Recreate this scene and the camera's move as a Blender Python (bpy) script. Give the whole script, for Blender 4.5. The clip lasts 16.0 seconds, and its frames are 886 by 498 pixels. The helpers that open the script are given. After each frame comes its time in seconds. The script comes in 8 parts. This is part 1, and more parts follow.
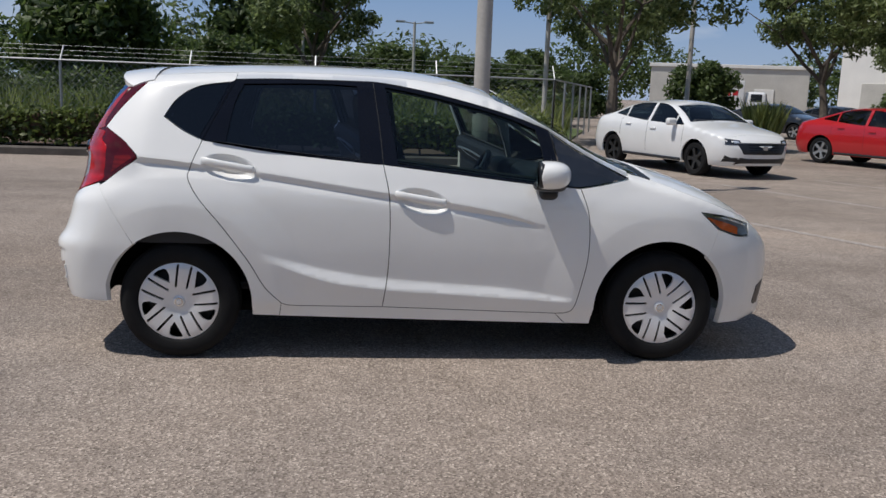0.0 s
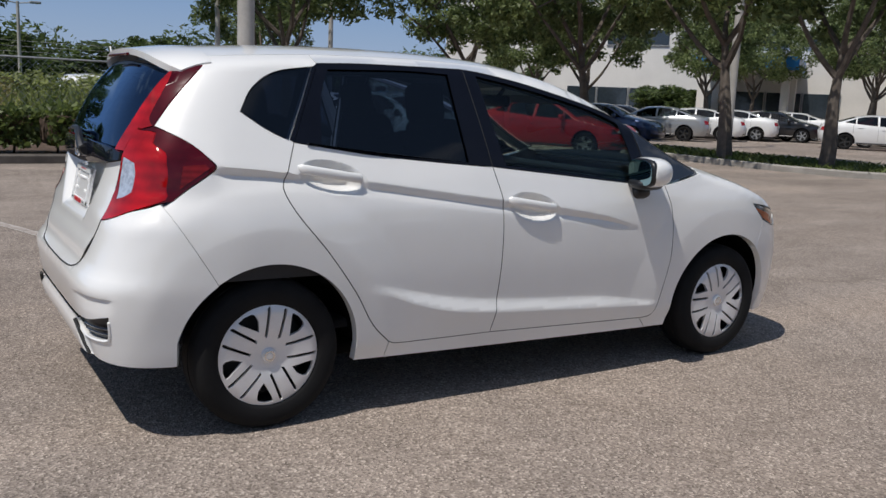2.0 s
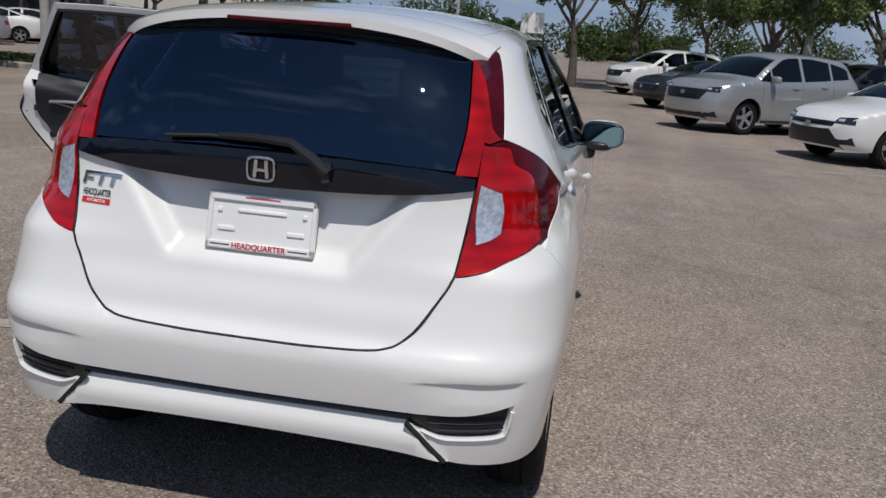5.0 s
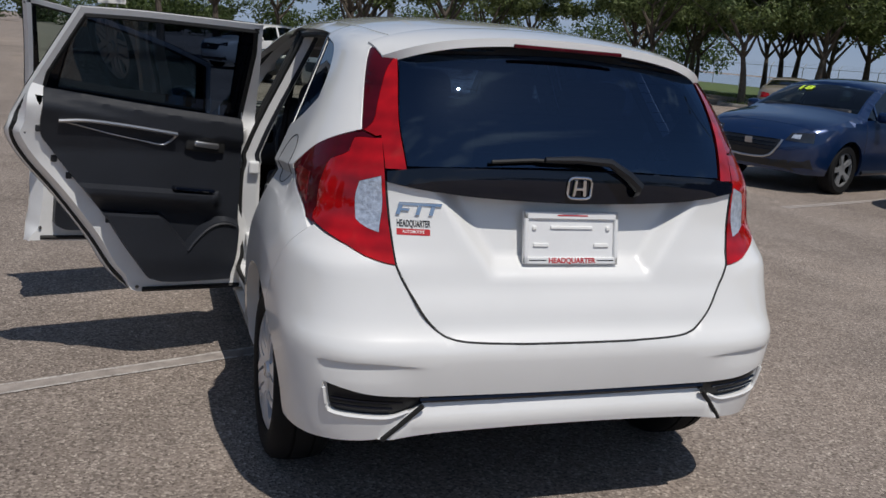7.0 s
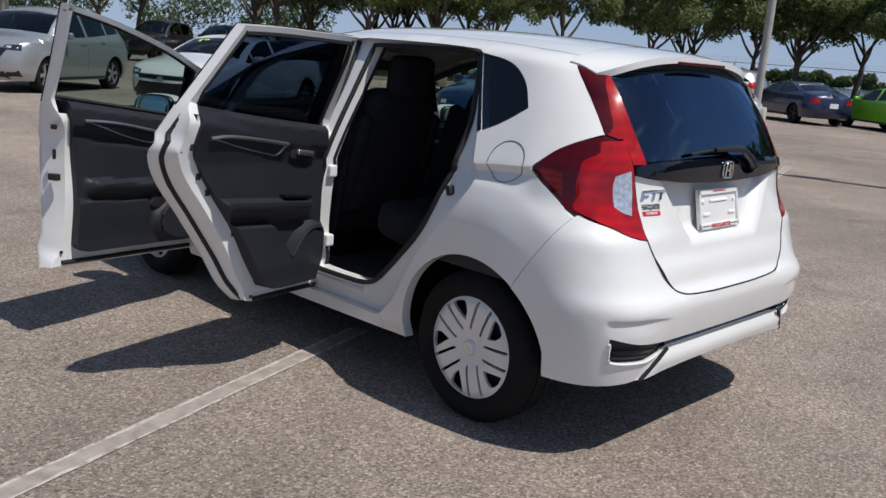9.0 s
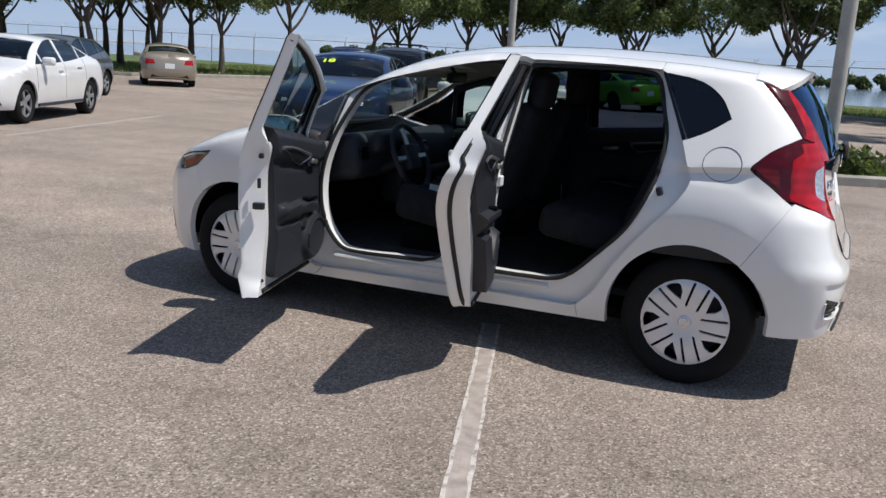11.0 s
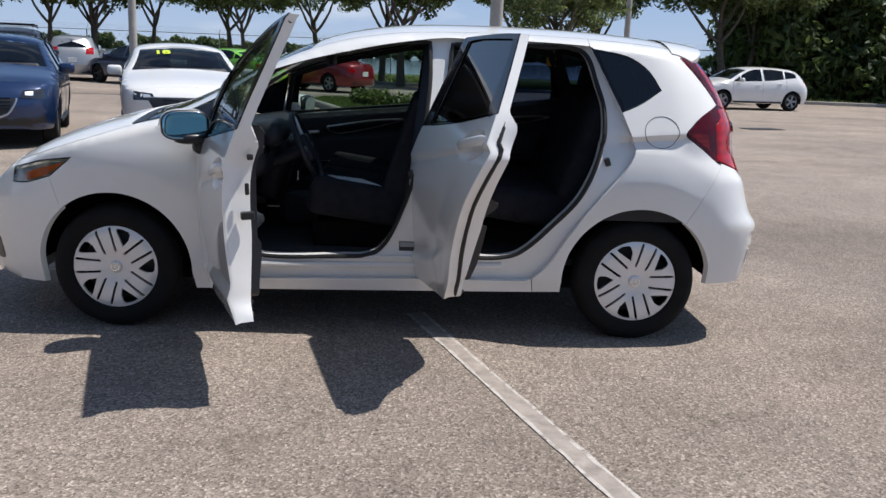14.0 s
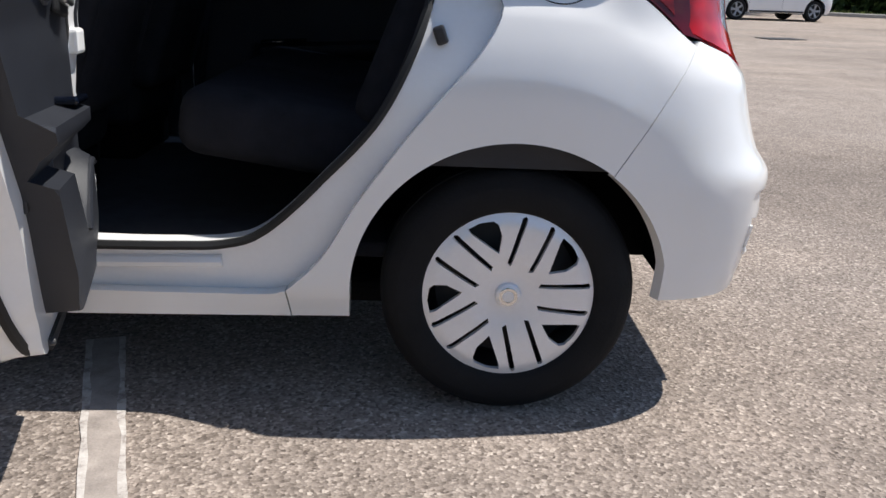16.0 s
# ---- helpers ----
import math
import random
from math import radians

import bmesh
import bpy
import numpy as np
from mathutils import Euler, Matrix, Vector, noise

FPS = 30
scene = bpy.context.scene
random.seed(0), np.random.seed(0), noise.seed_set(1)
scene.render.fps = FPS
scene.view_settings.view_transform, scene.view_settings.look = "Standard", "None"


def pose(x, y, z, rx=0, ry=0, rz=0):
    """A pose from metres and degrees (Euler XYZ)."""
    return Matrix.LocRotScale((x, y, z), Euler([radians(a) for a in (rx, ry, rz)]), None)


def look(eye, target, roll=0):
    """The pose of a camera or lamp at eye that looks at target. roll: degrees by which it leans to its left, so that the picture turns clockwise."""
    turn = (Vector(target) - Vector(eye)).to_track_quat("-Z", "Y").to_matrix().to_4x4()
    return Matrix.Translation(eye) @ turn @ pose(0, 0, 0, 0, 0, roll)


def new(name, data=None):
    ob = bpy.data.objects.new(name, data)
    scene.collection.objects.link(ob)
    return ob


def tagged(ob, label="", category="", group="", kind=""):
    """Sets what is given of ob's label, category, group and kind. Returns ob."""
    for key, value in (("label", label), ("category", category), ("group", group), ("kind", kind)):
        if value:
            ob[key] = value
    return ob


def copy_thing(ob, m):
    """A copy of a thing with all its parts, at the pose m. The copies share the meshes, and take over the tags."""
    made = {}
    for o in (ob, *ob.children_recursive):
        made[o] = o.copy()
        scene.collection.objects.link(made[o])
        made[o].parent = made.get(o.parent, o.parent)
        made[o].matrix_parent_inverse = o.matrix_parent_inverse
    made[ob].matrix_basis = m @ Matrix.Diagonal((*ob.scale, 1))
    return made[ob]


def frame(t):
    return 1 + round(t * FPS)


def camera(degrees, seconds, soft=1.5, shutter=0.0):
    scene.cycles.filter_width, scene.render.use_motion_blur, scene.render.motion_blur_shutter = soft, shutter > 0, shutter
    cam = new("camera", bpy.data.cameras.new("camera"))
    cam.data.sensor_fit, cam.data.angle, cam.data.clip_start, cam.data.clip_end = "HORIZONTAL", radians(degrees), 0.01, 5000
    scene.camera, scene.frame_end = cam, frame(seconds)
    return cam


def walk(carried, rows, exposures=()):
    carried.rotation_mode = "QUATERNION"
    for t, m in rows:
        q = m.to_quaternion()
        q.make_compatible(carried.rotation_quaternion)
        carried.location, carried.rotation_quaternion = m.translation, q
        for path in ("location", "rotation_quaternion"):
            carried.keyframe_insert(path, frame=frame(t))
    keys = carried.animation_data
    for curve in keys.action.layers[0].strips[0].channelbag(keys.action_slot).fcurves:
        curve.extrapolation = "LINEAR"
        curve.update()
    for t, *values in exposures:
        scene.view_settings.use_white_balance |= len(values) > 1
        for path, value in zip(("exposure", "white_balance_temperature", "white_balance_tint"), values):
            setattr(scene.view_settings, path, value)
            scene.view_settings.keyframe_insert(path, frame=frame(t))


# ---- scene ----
cam = camera(54.0, 16.0)
PATH = [
    (0, (-0.397, -5.23, 1.403), (-0.187, -3.274, 1.047), 2.2),
    (0.5, (-0.963, -5.014, 1.353), (-0.517, -3.095, 1.01), 2.9),
    (1, (-1.516, -4.725, 1.344), (-0.889, -2.857, 1.001), 2.3),
    (1.5, (-1.99, -4.315, 1.356), (-1.155, -2.535, 0.992), 2.5),
    (2, (-2.432, -3.904, 1.306), (-1.386, -2.234, 0.967), 2.5),
    (2.5, (-2.801, -3.427, 1.317), (-1.61, -1.862, 0.952), 2.4),
    (3, (-3.129, -2.931, 1.359), (-1.714, -1.572, 0.969), 3.3),
    (3.2, (-3.268, -2.788, 1.349), (-1.796, -1.486, 0.977), 2.9),
    (5.3, (-4.04, -0.571, 1.417), (-2.102, -0.377, 0.962), 4.4),
    (5.5, (-4.066, -0.381, 1.395), (-2.119, -0.257, 0.956), 4.1),
    (6, (-4.105, 0.161, 1.408), (-2.159, 0.028, 0.965), 4.1),
    (6.5, (-4.163, 0.697, 1.405), (-2.252, 0.305, 0.965), 4.7),
    (7, (-4.059, 1.218, 1.411), (-2.225, 0.558, 0.96), 5.0),
    (7.5, (-3.996, 1.744, 1.441), (-2.276, 0.831, 0.985), 4.8),
    (8, (-3.833, 2.205, 1.403), (-2.196, 1.142, 0.969), 4.5),
    (8.5, (-3.652, 2.72, 1.4), (-2.132, 1.495, 0.965), 4.2),
    (9, (-3.392, 3.197, 1.4), (-2.036, 1.795, 0.961), 4.6),
    (9.5, (-3.083, 3.682, 1.446), (-1.878, 2.15, 0.997), 4.4),
    (10, (-2.745, 4.123, 1.427), (-1.661, 2.498, 0.993), 4.2),
    (10.2, (-2.585, 4.26, 1.422), (-1.526, 2.619, 0.992), 3.9),
    (12.3, (-0.59, 5.255, 1.39), (-0.428, 3.304, 0.982), 3.3),
    (12.5, (-0.438, 5.268, 1.405), (-0.346, 3.312, 0.999), 3.0),
    (13, (-0.084, 5.31, 1.42), (-0.105, 3.353, 1.011), 2.5),
    (13.5, (0.039, 5.255, 1.427), (-0.019, 3.3, 1.006), 2.2),
    (14, (-0.149, 4.935, 1.341), (-0.226, 2.983, 0.913), 2.2),
    (14.5, (-0.383, 4.455, 1.259), (-0.47, 2.507, 0.816), 2.2),
    (15, (-0.641, 3.904, 1.198), (-0.73, 1.974, 0.679), 1.6),
    (15.5, (-0.865, 3.285, 1.121), (-0.943, 1.367, 0.558), 1.7),
    (16, (-1.049, 2.705, 1.012), (-1.109, 0.8, 0.407), 2.4),
]
walk(cam, [(t, look(eye, target, roll)) for t, eye, target, roll in PATH],
     exposures=[(0.0, -0.36), (3.0, -0.36), (5.5, -0.64), (7.5, -0.64), (9.0, -0.25), (10.0, -0.08), (12.5, 0.09), (14.5, 0.09), (15.5, 0.17), (16.0, 0.35)])

# ---- world, sun, exposure ----
world = bpy.data.worlds.new("sky_world")
scene.world = world
world.use_nodes = True
wn = world.node_tree.nodes
sky = wn.new("ShaderNodeTexSky")
sky.sky_type = "NISHITA"
sky.sun_disc = False
SUN_TO = Vector((-0.49, -0.13, 1.0)).normalized()
sky.sun_elevation = math.asin(SUN_TO.z)
sky.sun_rotation = math.atan2(SUN_TO.x, SUN_TO.y)
sky.air_density, sky.dust_density, sky.ozone_density = 1.0, 0.3, 1.6
wn["Background"].inputs["Strength"].default_value = 0.10
# thin summer clouds drifting over the blue
tc = wn.new("ShaderNodeTexCoord")
mp = wn.new("ShaderNodeMapping")
mp.inputs["Scale"].default_value = (1.6, 1.6, 6.0)
cn = wn.new("ShaderNodeTexNoise")
cn.inputs["Scale"].default_value = 1.5
cn.inputs["Detail"].default_value = 8.0
cr = wn.new("ShaderNodeValToRGB")
cr.color_ramp.elements[0].position, cr.color_ramp.elements[1].position = 0.57, 0.76
cm = wn.new("ShaderNodeMixRGB")
cm.inputs["Color2"].default_value = (8.2, 8.5, 9.0, 1)
wl = world.node_tree.links
wl.new(tc.outputs["Generated"], mp.inputs["Vector"])
wl.new(mp.outputs["Vector"], cn.inputs["Vector"])
wl.new(cn.outputs["Fac"], cr.inputs["Fac"])
wl.new(cr.outputs["Color"], cm.inputs["Fac"])
# the lower sky is a deep summer blue, paler over the horizon
sx = wn.new("ShaderNodeSeparateXYZ")
low_sky = wn.new("ShaderNodeMapRange")
low_sky.inputs["From Min"].default_value, low_sky.inputs["From Max"].default_value = 0.55, 0.12
low_sky.inputs["To Min"].default_value, low_sky.inputs["To Max"].default_value = 0.0, 0.85
haze = wn.new("ShaderNodeMapRange")
haze.inputs["From Min"].default_value, haze.inputs["From Max"].default_value = 0.10, -0.01
haze.inputs["To Min"].default_value, haze.inputs["To Max"].default_value = 0.0, 0.75
bm_, hm = wn.new("ShaderNodeMixRGB"), wn.new("ShaderNodeMixRGB")
bm_.inputs["Color2"].default_value = (2.5, 4.0, 6.9, 1)
hm.inputs["Color2"].default_value = (4.9, 5.9, 7.4, 1)
wl.new(tc.outputs["Generated"], sx.inputs["Vector"])
wl.new(sx.outputs["Z"], low_sky.inputs["Value"])
wl.new(sx.outputs["Z"], haze.inputs["Value"])
wl.new(low_sky.outputs["Result"], bm_.inputs["Fac"])
wl.new(haze.outputs["Result"], hm.inputs["Fac"])
wl.new(sky.outputs["Color"], bm_.inputs["Color1"])
wl.new(bm_.outputs["Color"], hm.inputs["Color1"])
wl.new(hm.outputs["Color"], cm.inputs["Color1"])
wl.new(cm.outputs["Color"], wn["Background"].inputs["Color"])

sun = new("sun", bpy.data.lights.new("sun", "SUN"))
sun.data.energy, sun.data.angle, sun.data.color = 4.7, radians(0.53), (1.0, 0.955, 0.90)
sun.matrix_world = look(SUN_TO * 50, (0, 0, 0))
scene.view_settings.exposure = 0.0

# ---- materials ----


def nodes_of(name):
    m = bpy.data.materials.new(name)
    m.use_nodes = True
    t = m.node_tree
    return m, t.nodes, t.links, t.nodes["Principled BSDF"]


def noise_node(n, l, scale, detail=4.0, rough=0.5, coords="Object"):
    c = n.new("ShaderNodeTexCoord")
    t = n.new("ShaderNodeTexNoise")
    t.inputs["Scale"].default_value, t.inputs["Detail"].default_value, t.inputs["Roughness"].default_value = scale, detail, rough
    l.new(c.outputs[coords], t.inputs["Vector"])
    return t


def ramp(n, l, src, stops):
    r = n.new("ShaderNodeValToRGB")
    while len(r.color_ramp.elements) < len(stops):
        r.color_ramp.elements.new(0.5)
    for e, (p, c) in zip(r.color_ramp.elements, stops):
        e.position, e.color = p, (*c, 1)
    l.new(src, r.inputs["Fac"])
    return r


def bump(n, l, src, bsdf, strength, dist):
    b = n.new("ShaderNodeBump")
    b.inputs["Strength"].default_value, b.inputs["Distance"].default_value = strength, dist
    l.new(src, b.inputs["Height"])
    l.new(b.outputs["Normal"], bsdf.inputs["Normal"])
    return b


def surface(name, col, rough=0.5, metal=0.0, var=0.12, scale=6.0, bump_s=0.0, bump_scale=80.0, coat=0.0, spec=0.5):
    """A plain surface with colour variation at two scales, and fine relief."""
    m, n, l, p = nodes_of(name)
    a = noise_node(n, l, scale, 5)
    b = noise_node(n, l, scale * 14, 3)
    mix = n.new("ShaderNodeMath")
    mix.operation = "MULTIPLY_ADD"
    mix.inputs[1].default_value = 0.35
    l.new(b.outputs["Fac"], mix.inputs[0])
    l.new(a.outputs["Fac"], mix.inputs[2])
    lo, hi = [c * (1 - var) for c in col], [min(1, c * (1 + var)) for c in col]
    r = ramp(n, l, mix.outputs[0], [(0.38, lo), (0.95, hi)])
    l.new(r.outputs["Color"], p.inputs["Base Color"])
    p.inputs["Roughness"].default_value, p.inputs["Metallic"].default_value = rough, metal
    p.inputs["Coat Weight"].default_value, p.inputs["Coat Roughness"].default_value = coat, 0.04
    p.inputs["Specular IOR Level"].default_value = spec
    if bump_s:
        c = noise_node(n, l, bump_scale, 3)
        bump(n, l, c.outputs["Fac"], p, bump_s, 0.004)
    return m


def paint(name, col, metal=0.0, rough=0.32):
    """Car paint under clear lacquer, with a faint coat of dust and orange peel."""
    m, n, l, p = nodes_of(name)
    a = noise_node(n, l, 2.2, 6)
    r = ramp(n, l, a.outputs["Fac"], [(0.3, [c * 0.95 for c in col]), (0.75, [min(1, c * 1.02) for c in col])])
    l.new(r.outputs["Color"], p.inputs["Base Color"])
    p.inputs["Roughness"].default_value, p.inputs["Metallic"].default_value = rough, metal
    p.inputs["Coat Weight"].default_value, p.inputs["Coat Roughness"].default_value = 1.0, 0.035
    c = noise_node(n, l, 260, 1)
    bump(n, l, c.outputs["Fac"], p, 0.03, 0.001)
    return m


def glass(name, tint, base=0.045, gloss_col=(0.8, 0.8, 0.8)):
    """A thin tinted pane: what is behind shows through its tint, under a mirror-smooth reflection with its own colour.
    """
    m, n, l, p = nodes_of(name)
    n.remove(p)
    tr, gl, fr, mx = (n.new("ShaderNode" + k) for k in ("BsdfTransparent", "BsdfGlossy", "LayerWeight", "MixShader"))
    tr.inputs["Color"].default_value = (*tint, 1)
    gl.inputs["Roughness"].default_value = 0.012
    gl.inputs["Color"].default_value = (*gloss_col, 1)
    fr.inputs["Blend"].default_value = 0.5
    pw, ad = n.new("ShaderNodeMath"), n.new("ShaderNodeMath")
    pw.operation, ad.operation = "POWER", "MULTIPLY_ADD"
    pw.inputs[1].default_value = 4.0
    ad.inputs[1].default_value, ad.inputs[2].default_value = 0.9, base
    l.new(fr.outputs["Facing"], pw.inputs[0])
    l.new(pw.outputs[0], ad.inputs[0])
    l.new(ad.outputs[0], mx.inputs[0])
    l.new(tr.outputs[0], mx.inputs[1])
    l.new(gl.outputs[0], mx.inputs[2])
    l.new(mx.outputs[0], n["Material Output"].inputs["Surface"])
    return m


def lens(name, col, rough=0.08, ribs=90.0, strength=0.25, contrast=0.25, coat=0.6):
    """Coloured lamp plastic, glossy outside, with level ribs inside."""
    m, n, l, p = nodes_of(name)
    c = n.new("ShaderNodeTexCoord")
    w = n.new("ShaderNodeTexWave")
    w.bands_direction = "Z"
    w.inputs["Scale"].default_value, w.inputs["Distortion"].default_value = ribs, 0.4
    l.new(c.outputs["Object"], w.inputs["Vector"])
    a = noise_node(n, l, 9.0, 3)
    r = ramp(n, l, w.outputs["Fac"], [(0.0, [x * (1 - contrast) for x in col]), (1.0, [min(1, x * (1 + contrast)) for x in col])])
    t = ramp(n, l, a.outputs["Fac"], [(0.3, (0.50, 0.50, 0.50)), (0.7, (1.2, 1.2, 1.2))])
    k = n.new("ShaderNodeMixRGB")
    k.blend_type, k.inputs["Fac"].default_value = "MULTIPLY", 1.0
    l.new(r.outputs["Color"], k.inputs["Color1"])
    l.new(t.outputs["Color"], k.inputs["Color2"])
    l.new(k.outputs["Color"], p.inputs["Base Color"])
    p.inputs["Roughness"].default_value = rough
    p.inputs["Specular IOR Level"].default_value = 0.08
    p.inputs["Coat Weight"].default_value = coat
    p.inputs["Coat Roughness"].default_value = 0.02
    bump(n, l, w.outputs["Fac"], p, strength, 0.0015)
    return m


def asphalt():
    m, n, l, p = nodes_of("asphalt")
    c = n.new("ShaderNodeTexCoord")
    v = n.new("ShaderNodeTexVoronoi")
    v.inputs["Scale"].default_value = 118
    l.new(c.outputs["Object"], v.inputs["Vector"])
    stone = ramp(n, l, v.outputs["Color"], [(0.05, (0.111, 0.088, 0.074)), (0.40, (0.244, 0.203, 0.172)), (0.72, (0.333, 0.279, 0.238)), (0.97, (0.586, 0.505, 0.435))])
    big = noise_node(n, l, 0.22, 6, 0.6)
    tone = ramp(n, l, big.outputs["Fac"], [(0.28, (0.70, 0.69, 0.68)), (0.5, (1, 1, 1)), (0.75, (1.25, 1.22, 1.18))])
    mid = noise_node(n, l, 2.3, 6, 0.65)
    tone2 = ramp(n, l, mid.outputs["Fac"], [(0.25, (0.82, 0.82, 0.82)), (0.7, (1.12, 1.12, 1.12))])
    # worn lanes along the aisle, and fine cracks that wander across
    lane_map = n.new("ShaderNodeMapping")
    lane_map.inputs["Rotation"].default_value = (0, 0, radians(-18))
    lane_map.inputs["Scale"].default_value = (0.10, 1.0, 1.0)
    l.new(c.outputs["Object"], lane_map.inputs["Vector"])
    lane = n.new("ShaderNodeTexNoise")
    lane.inputs["Scale"].default_value, lane.inputs["Detail"].default_value = 0.9, 4.0
    l.new(lane_map.outputs["Vector"], lane.inputs["Vector"])
    tone3 = ramp(n, l, lane.outputs["Fac"], [(0.30, (0.86, 0.85, 0.84)), (0.52, (1.02, 1.02, 1.02)), (0.72, (1.16, 1.13, 1.09))])
    warp = noise_node(n, l, 0.9, 5, 0.6)
    push = n.new("ShaderNodeVectorMath")
    push.operation = "MULTIPLY_ADD"
    push.inputs[1].default_value = (1.6, 1.6, 0.0)
    l.new(warp.outputs["Color"], push.inputs[0])
    l.new(c.outputs["Object"], push.inputs[2])
    crack = n.new("ShaderNodeTexVoronoi")
    crack.feature = "DISTANCE_TO_EDGE"
    crack.inputs["Scale"].default_value = 0.22
    l.new(push.outputs["Vector"], crack.inputs["Vector"])
    tone4 = ramp(n, l, crack.outputs["Distance"], [(0.0, (0.80, 0.79, 0.78)), (0.003, (0.92, 0.92, 0.91)), (0.006, (1.0, 1.0, 1.0))])
    # two broad darker patches with ragged rims
    dark = []
    for place, size in (((-3.1, 1.3, 0), 1.5), ((-3.5, -2.0, 0), 1.4)):
        off = n.new("ShaderNodeVectorMath")
        off.operation = "DISTANCE"
        off.inputs[1].default_value = (place[0] + 0.8, place[1] + 0.8, 0)
        l.new(push.outputs["Vector"], off.inputs[0])
        scale_ = n.new("ShaderNodeMath")
        scale_.operation = "DIVIDE"
        scale_.inputs[1].default_value = size * 1.5
        l.new(off.outputs["Value"], scale_.inputs[0])
        dark.append(ramp(n, l, scale_.outputs[0], [(0.30, (0.76, 0.75, 0.74)), (0.95, (1.0, 1.0, 1.0))]))
    last = stone.outputs["Color"]
    for t in (tone, tone2, tone3, tone4, *dark):
        k = n.new("ShaderNodeMixRGB")
        k.blend_type, k.inputs["Fac"].default_value = "MULTIPLY", 1.0
        l.new(last, k.inputs["Color1"])
        l.new(t.outputs["Color"], k.inputs["Color2"])
        last = k.outputs["Color"]
    l.new(last, p.inputs["Base Color"])
    p.inputs["Roughness"].default_value = 0.82
    p.inputs["Specular IOR Level"].default_value = 0.3
    bump(n, l, v.outputs["Distance"], p, 0.55, 0.006)
    return m


def worn_paint():
    """White road paint, worn through to the stone along its length."""
    m, n, l, p = nodes_of("road_paint")
    a = noise_node(n, l, 22, 6, 0.7)
    r = ramp(n, l, a.outputs["Fac"], [(0.36, (0.23, 0.198, 0.178)), (0.48, (0.46, 0.42, 0.385)), (0.66, (0.58, 0.55, 0.51))])
    l.new(r.outputs["Color"], p.inputs["Base Color"])
    p.inputs["Roughness"].default_value = 0.8
    b = noise_node(n, l, 130, 2)
    bump(n, l, b.outputs["Fac"], p, 0.5, 0.004)
    return m


def leafy(name, dark, light):
    m, n, l, p = nodes_of(name)
    g = n.new("ShaderNodeNewGeometry")
    r = ramp(n, l, g.outputs["Random Per Island"], [(0.0, dark), (0.6, light), (1.0, [min(1, c * 1.5) for c in light])])
    l.new(r.outputs["Color"], p.inputs["Base Color"])
    p.inputs["Roughness"].default_value = 0.5
    t = n.new("ShaderNodeBsdfTranslucent")
    l.new(r.outputs["Color"], t.inputs["Color"])
    mx = n.new("ShaderNodeMixShader")
    mx.inputs[0].default_value = 0.5
    l.new(p.outputs[0], mx.inputs[1])
    l.new(t.outputs[0], mx.inputs[2])
    l.new(mx.outputs[0], n["Material Output"].inputs["Surface"])
    return m


M_ASPHALT = asphalt()
M_LINE = worn_paint()
M_WORN = surface("worn_line_centre", (0.320, 0.278, 0.246), 0.85, var=0.35, scale=14, bump_s=0.5, bump_scale=120)
M_WHITE = paint("white_paint", (0.865, 0.86, 0.838))
M_JAMB = surface("white_jamb_paint", (0.84, 0.84, 0.83), 0.3, var=0.04, coat=0.6)
M_GLOSSBLACK = surface("gloss_black", (0.004, 0.006, 0.013), 0.03, var=0.2, spec=0.5)
M_SASH = surface("satin_black_sash", (0.012, 0.013, 0.016), 0.38, var=0.2)
M_PILLAR = surface("gloss_black_pillar", (0.006, 0.007, 0.012), 0.10, var=0.2, spec=0.3)
M_RUBBER = surface("rubber_seal", (0.012, 0.012, 0.012), 0.65, var=0.25, bump_s=0.1)
M_TYRE = surface("tyre_rubber", (0.009, 0.009, 0.0095), 0.8, spec=0.25, var=0.35, scale=9, bump_s=0.25, bump_scale=160)
M_COVER = surface("silver_wheel_cover", (0.80, 0.80, 0.81), 0.32, metal=0.30, var=0.06, coat=0.3)
M_STEEL = surface("black_steel_wheel", (0.02, 0.02, 0.02), 0.55, var=0.2)
M_CHROME = surface("chrome", (0.78, 0.78, 0.79), 0.12, metal=1.0, var=0.04)
M_SILVER = surface("satin_silver_trim", (0.55, 0.55, 0.56), 0.28, metal=0.9, var=0.05)
M_TRIM = surface("charcoal_door_plastic", (0.018, 0.0205, 0.027), 0.5, spec=0.4, var=0.18, bump_s=0.25, bump_scale=420)
M_CLOTH = surface("black_seat_cloth", (0.022, 0.022, 0.026), 0.95, spec=0.15, var=0.3, scale=18, bump_s=0.5, bump_scale=600)
M_CARPET = surface("black_carpet", (0.024, 0.024, 0.028), 1.0, var=0.4, scale=20, bump_s=0.6, bump_scale=500)
M_HEADLINER = surface("grey_headliner", (0.36, 0.35, 0.33), 0.95, var=0.06, bump_s=0.2, bump_scale=500)
M_UNDER = surface("underbody", (0.005, 0.005, 0.005), 0.95, spec=0.1, var=0.3)
# privacy tint leans blue to carry the navy of the mirrored sky
M_PRIVACY = glass("privacy_glass", (0.050, 0.075, 0.125), 0.075)
# blue of the reflected sky is put into this pane's tint and gloss colour
M_REARGLASS = glass("sky_tinted_rear_glass", (0.040, 0.065, 0.125), 0.13, (0.42, 0.62, 0.92))
M_FGLASS = glass("tinted_front_glass", (0.42, 0.52, 0.48))
M_CARGLASS = glass("parked_car_glass", (0.15, 0.19, 0.20), 0.06)
M_CLEAR = glass("clear_glass", (0.62, 0.70, 0.66))
M_RED = lens("red_lens", (0.44, 0.004, 0.007), 0.16, 7.0, 0.01, 0.12, 1.0)
